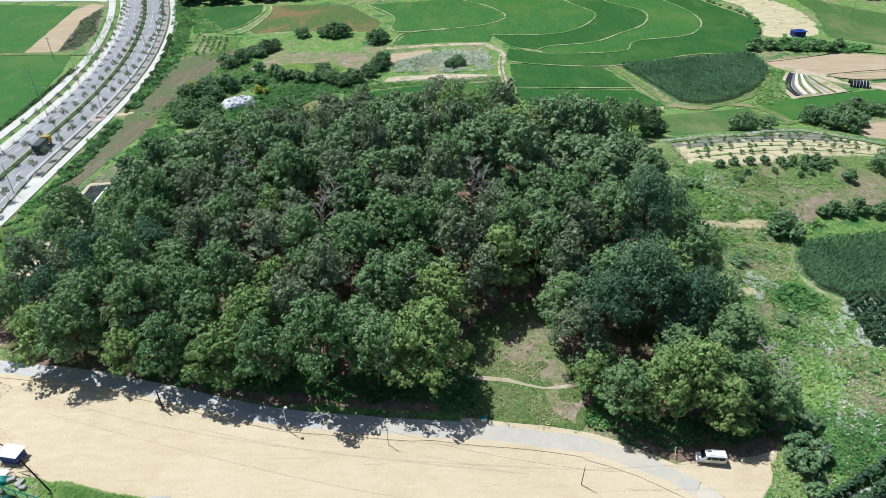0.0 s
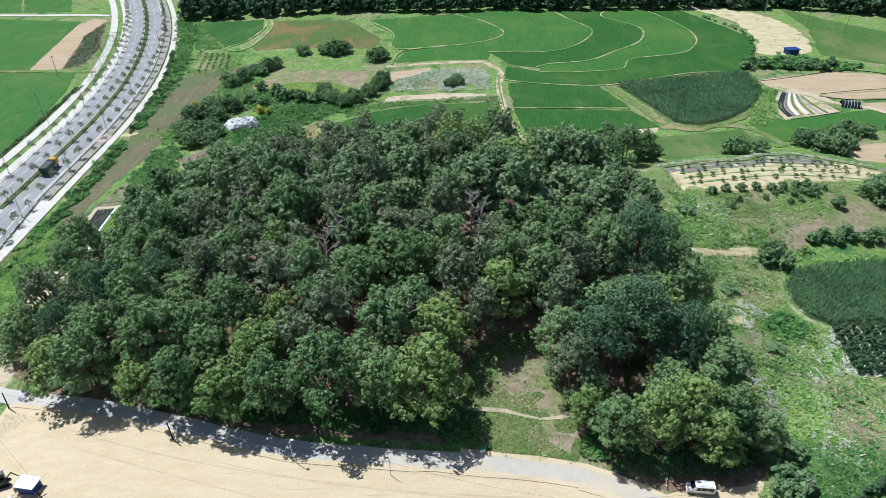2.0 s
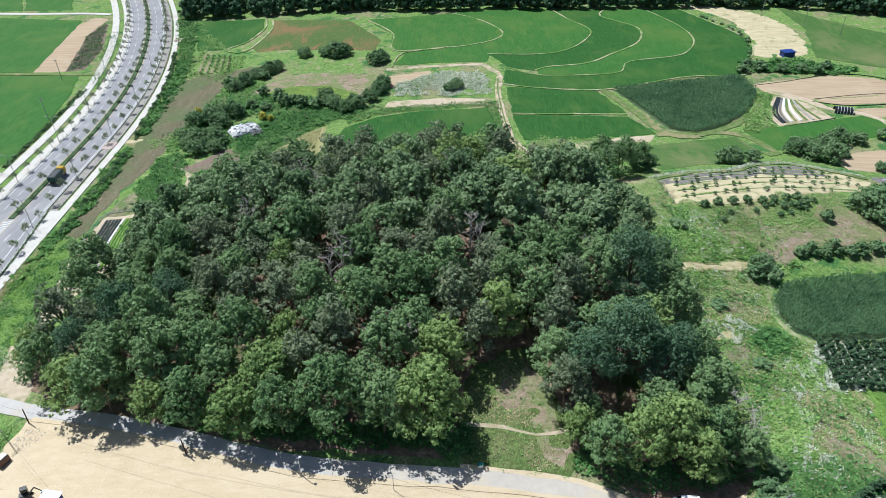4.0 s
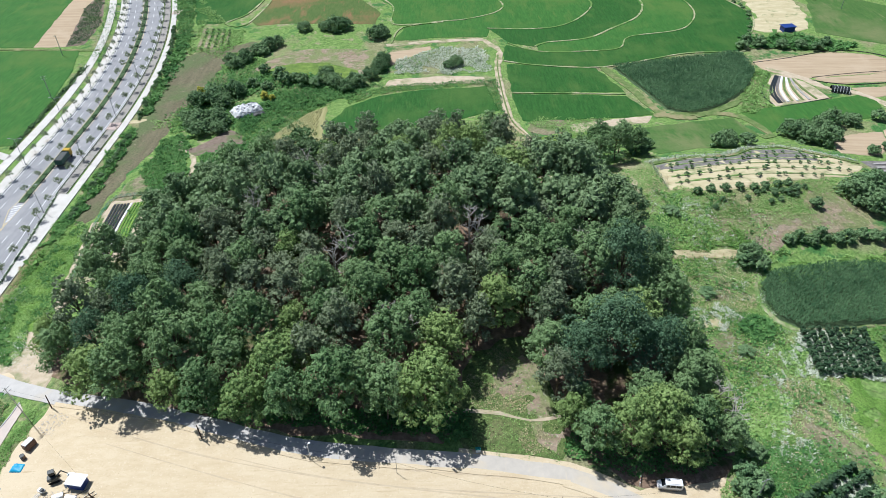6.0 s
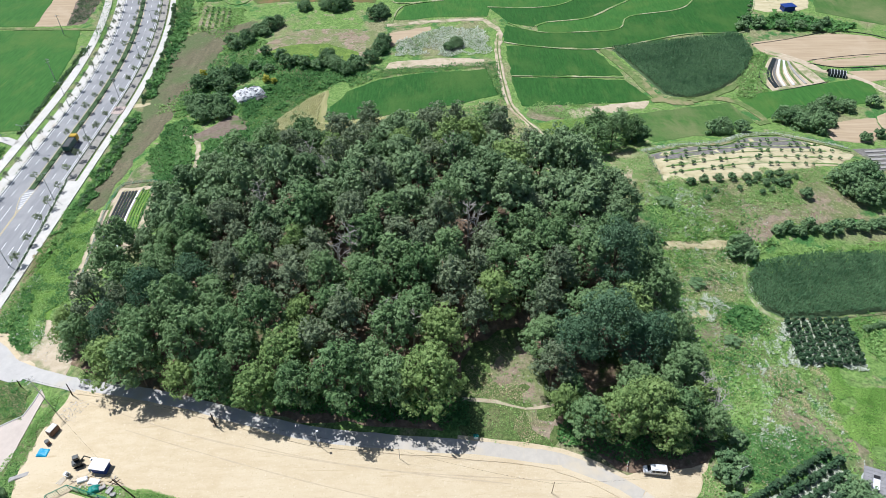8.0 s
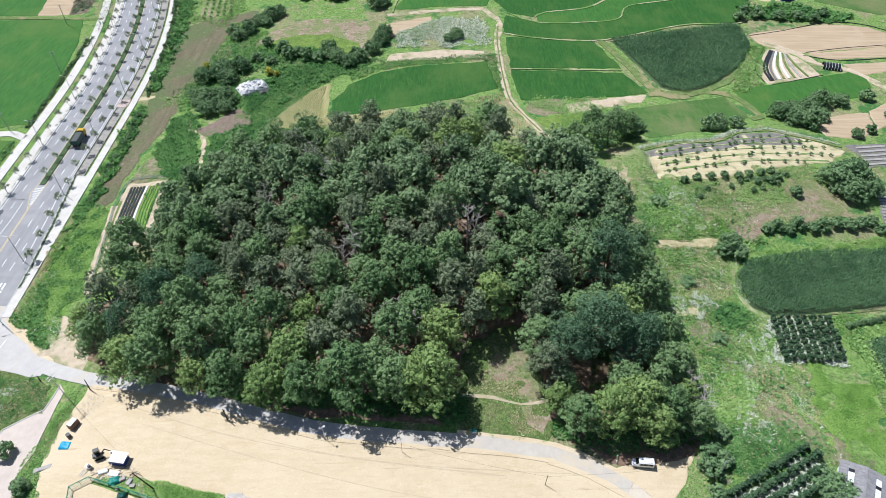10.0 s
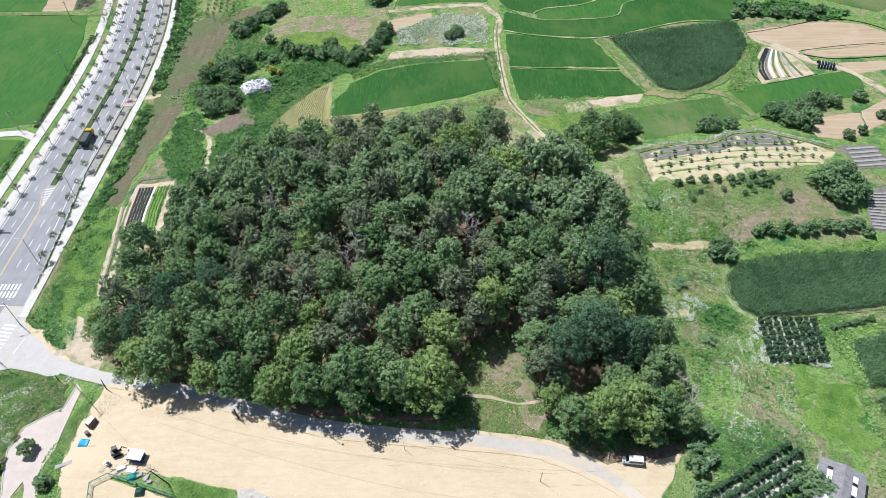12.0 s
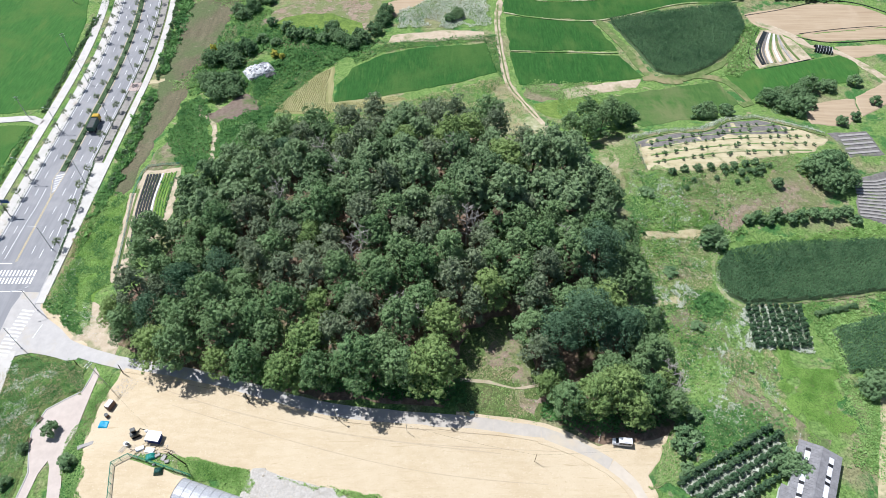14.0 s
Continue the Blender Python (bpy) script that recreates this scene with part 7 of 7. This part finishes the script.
for k in range(10):
    u = k / 9
    top, bot = (-96.3 + 9.2 * u, 158.3 - 0.4 * u), (-91.8 + 6.6 * u, 125 + 12 * u)
    mat = (["black_mulch"] * 5 + ["white_sheet"])[k] if k < 6 else "rank_leaf"
    bed("vegetable_bed", [top, ((top[0] + bot[0]) / 2 - 0.9, (top[1] + bot[1]) / 2), bot], 0.6, mat if k < 6 else "verge_ground", "raised bed under black film" if k < 5 else ("raised bed under white film" if k == 5 else "raised bed with green leafy rows"))
    if k != 5:
        a, b = Vector(top), Vector(bot)
        d = (b - a).normalized() * 0.1
        n = Vector((-d.y, d.x)).normalized() * 0.3
        tufts("leaf_row", [tuple(a - n), tuple(b - n), tuple(b + n), tuple(a + n)], 420 if k > 5 else 130, 0.34, "rank_leaf" if k > 5 else "hedge", "green leafy vegetable row" if k > 5 else "dark seedlings in black film", 200 + k, category="vegetables", ragged=0.1)
for k in range(9):
    u = k / 8
    bed("film_bed", [(118.5 + 6.5 * u + 8 * u * u, 213.5 + 3 * u), (119 + 9.5 * u + 3 * u * u, 223 + 1.5 * u), (126 + 5 * u, 236 - 3 * u)], 0.8, ["black_mulch", "black_mulch", "grey_earth", "white_sheet", "green_bund", "white_sheet", "green_bund", "film_pale", "green_bund"][k],
        "curved crop bed, some under white film", 0.2)
for k in range(12):
    u = k / 11
    bed("film_bed", [(121.5 + 3.5 * u, 134.5 + 14 * u), (128 + 4 * u, 134 + 15 * u), (137 + 4 * u, 131.5 + 21 * u)], 0.6, "film_pale", "curved bed under pale film", 0.2)
for k in range(5):
    bed("film_bed", [(128.5 + 0.2 * k, 161.5 + 2.3 * k), (140, 164 + 2.2 * k)], 0.9, "film_pale", "bed under pale film", 0.2)
for k in range(5):
    u = k / 4
    tagged(ribbon("tree_strip", [(-104.5 + 11 * u, 271 + 3 * u), (-108 + 12.5 * u, 297 - 6 * u)], 1.3, 0.12, M["pink_fallow"], 0.05, tag=False, wobble=0.5, shoulder=4), "bare strip between young tree rows", "bed", kind="structure")
    for j in range(6):
        rnd.choice(SAPLING).put(-103 + 11 * u - 3.2 * j / 5, 272 + 3 * u + (22 - 6 * u) * j / 5, j * 1.3, 0.6, group="young tree rows")
for k in range(5):
    y = 151.5 + 3.4 * k
    tagged(ribbon("mulch_ridge", [(62.5, y - 1.0), (88, y + 4.3), (116, y + 9.6 + 0.5 * k)], 0.5, 0.13, M["bund"], 0.06, tag=False, wobble=1.0, shoulder=4), "dark earth ridge between orchard rows", "ridge", kind="structure")
for pts in ([(122, 248), (137, 252), (157, 258.5), (172, 256), (186, 243)], [(137, 232), (150, 228), (172, 229.8), (190, 230.5)], [(139, 234.2), (156, 237.5), (174, 239.5)], [(118, 211), (128, 214), (139, 217.5)], [(116, 213), (115.5, 222), (124.5, 238.5)]):
    tagged(ribbon("dark_edge", pts, 0.22, 0.12, M["black_mulch"], 0.14, tag=False, wobble=0.8), "black film along the field's edge", "bed edge", kind="structure")

ribbon("field_edge", [(74.6, 118.6), (72.9, 115), (72.2, 110), (74.2, 105.4), (77.4, 103), (82, 102.9)], 0.7, 0.13, M["bund"], 0.04, "dry grassy edge of the maize plot", wobble=1.2, shoulder=8, depth=0.2)
ribbon("field_edge", [(81, 103), (101, 105.1), (119, 108.1)], 0.5, 0.14, M["fallow"], 0.04, "bare soil edge of the maize plot", wobble=0.9)

nf = tagged(empty("wire_fence"), "grey wire net fence along the orchard", "fence")
nl = [(125, 171.8), (115, 175.6), (104.2, 179.4), (92.6, 176.4), (87, 171), (82.5, 168.4), (70, 167.6), (59, 163.4), (59, 156), (59.6, 147)]
for a, b in zip(nl, nl[1:]):
    a, b = Vector(a), Vector(b)
    n = max(1, round((b - a).length / 3))
    for i in range(n):
        q0, q1 = a.lerp(b, i / n), a.lerp(b, (i + 1) / n)
        z0, z1 = ground(*q0), ground(*q1)
        part("post", rod((q0.x, q0.y, z0 - 0.1), (q0.x, q0.y, z0 + 1.5), 0.05, 0.04, 5), M["steel"], nf)
        for hz in (0.4, 0.9, 1.4):
            part("wire", rod((q0.x, q0.y, z0 + hz), (q1.x, q1.y, z1 + hz), 0.025, 0.025, 4), M["steel"], nf)

# ---- small things ----
bx = tagged(empty("utility_box", (5.6, 71.9, ground(5.6, 71.9)), 5), "small pale green utility box in the grass", "box")
part("body", boxed(0, 0, 0.45, 0.9, 0.6, 0.9, 0.04), M["roof_white"], bx)
part("lid", boxed(0, 0, 0.93, 1.0, 0.7, 0.08, 0.02), M["teal_sheet"], bx)
ba = tagged(empty("barrier", (34.6, 66.2, ground(34.6, 66.2)), 70), "red and white wooden barrier beside the lane", "barrier")
for sx in (-0.7, 0.7):
    part("post", boxed(sx, 0, 0.5, 0.1, 0.1, 1.0, 0.02), M["white_paint"], ba)
for k in range(5):
    part("board", boxed(-0.6 + 0.3 * k, 0.08, 0.8, 0.29, 0.05, 0.2), M["red_lamp" if k % 2 else "white_paint"], ba)
for x, y, rz in ((-97.9, 73.2, 60), (-98.2, 67.8, 85)):
    be = tagged(empty("park_bench", (x, y, ground(x, y) + 0.15), rz), "brown wooden park bench at the plaza's edge", "bench", "plaza benches")
    for j in range(3):
        part("slat", boxed(0, -0.16 + 0.16 * j, 0.45, 1.7, 0.13, 0.05, 0.01), M["brown_box"], be)
    part("backrest", boxed(0, 0.3, 0.75, 1.7, 0.05, 0.3, 0.01), M["brown_box"], be)
    for sx in (-0.7, 0.7):
        part("leg", boxed(sx, 0, 0.22, 0.08, 0.45, 0.44, 0.01), M["steel"], be)
rnd.choice(BUSH).put(-93.7, 70.0, 1.0, 1.0, 1.25, group="", label="single round green tree on the plaza", sink=-0.1)
for x, y, s in ((-87.5, 63.0, 0.8),):
    rnd.choice(BUSH).put(x, y, 2.0, s, 0.8, group="shrubs between the fields")

# low net round the vegetable beds
net = tagged(empty("net_fence"), "low dull green net fence round the vegetable beds", "fence")
nl = [(-93.7, 119), (-96.3, 135.6), (-98.6, 149), (-98.6, 159), (-97.4, 162.2), (-92.2, 162.5), (-86.5, 161.8)]
for a, b in zip(nl, nl[1:]):
    a, b = Vector(a), Vector(b)
    n = max(1, round((b - a).length / 2.5))
    for i in range(n):
        p, q = a.lerp(b, i / n), a.lerp(b, (i + 1) / n)
        zp, zq = ground(*p) + 0.1, ground(*q) + 0.1
        part("post", rod((p.x, p.y, zp - 0.2), (p.x, p.y, zp + 0.95), 0.035, 0.035, 5), M["steel"], net)
        for hz in (0.15, 0.4, 0.65, 0.9):
            part("net_cord", rod((p.x, p.y, zp + hz), (q.x, q.y, zq + hz), 0.035, 0.035, 4), M["net_green"], net)
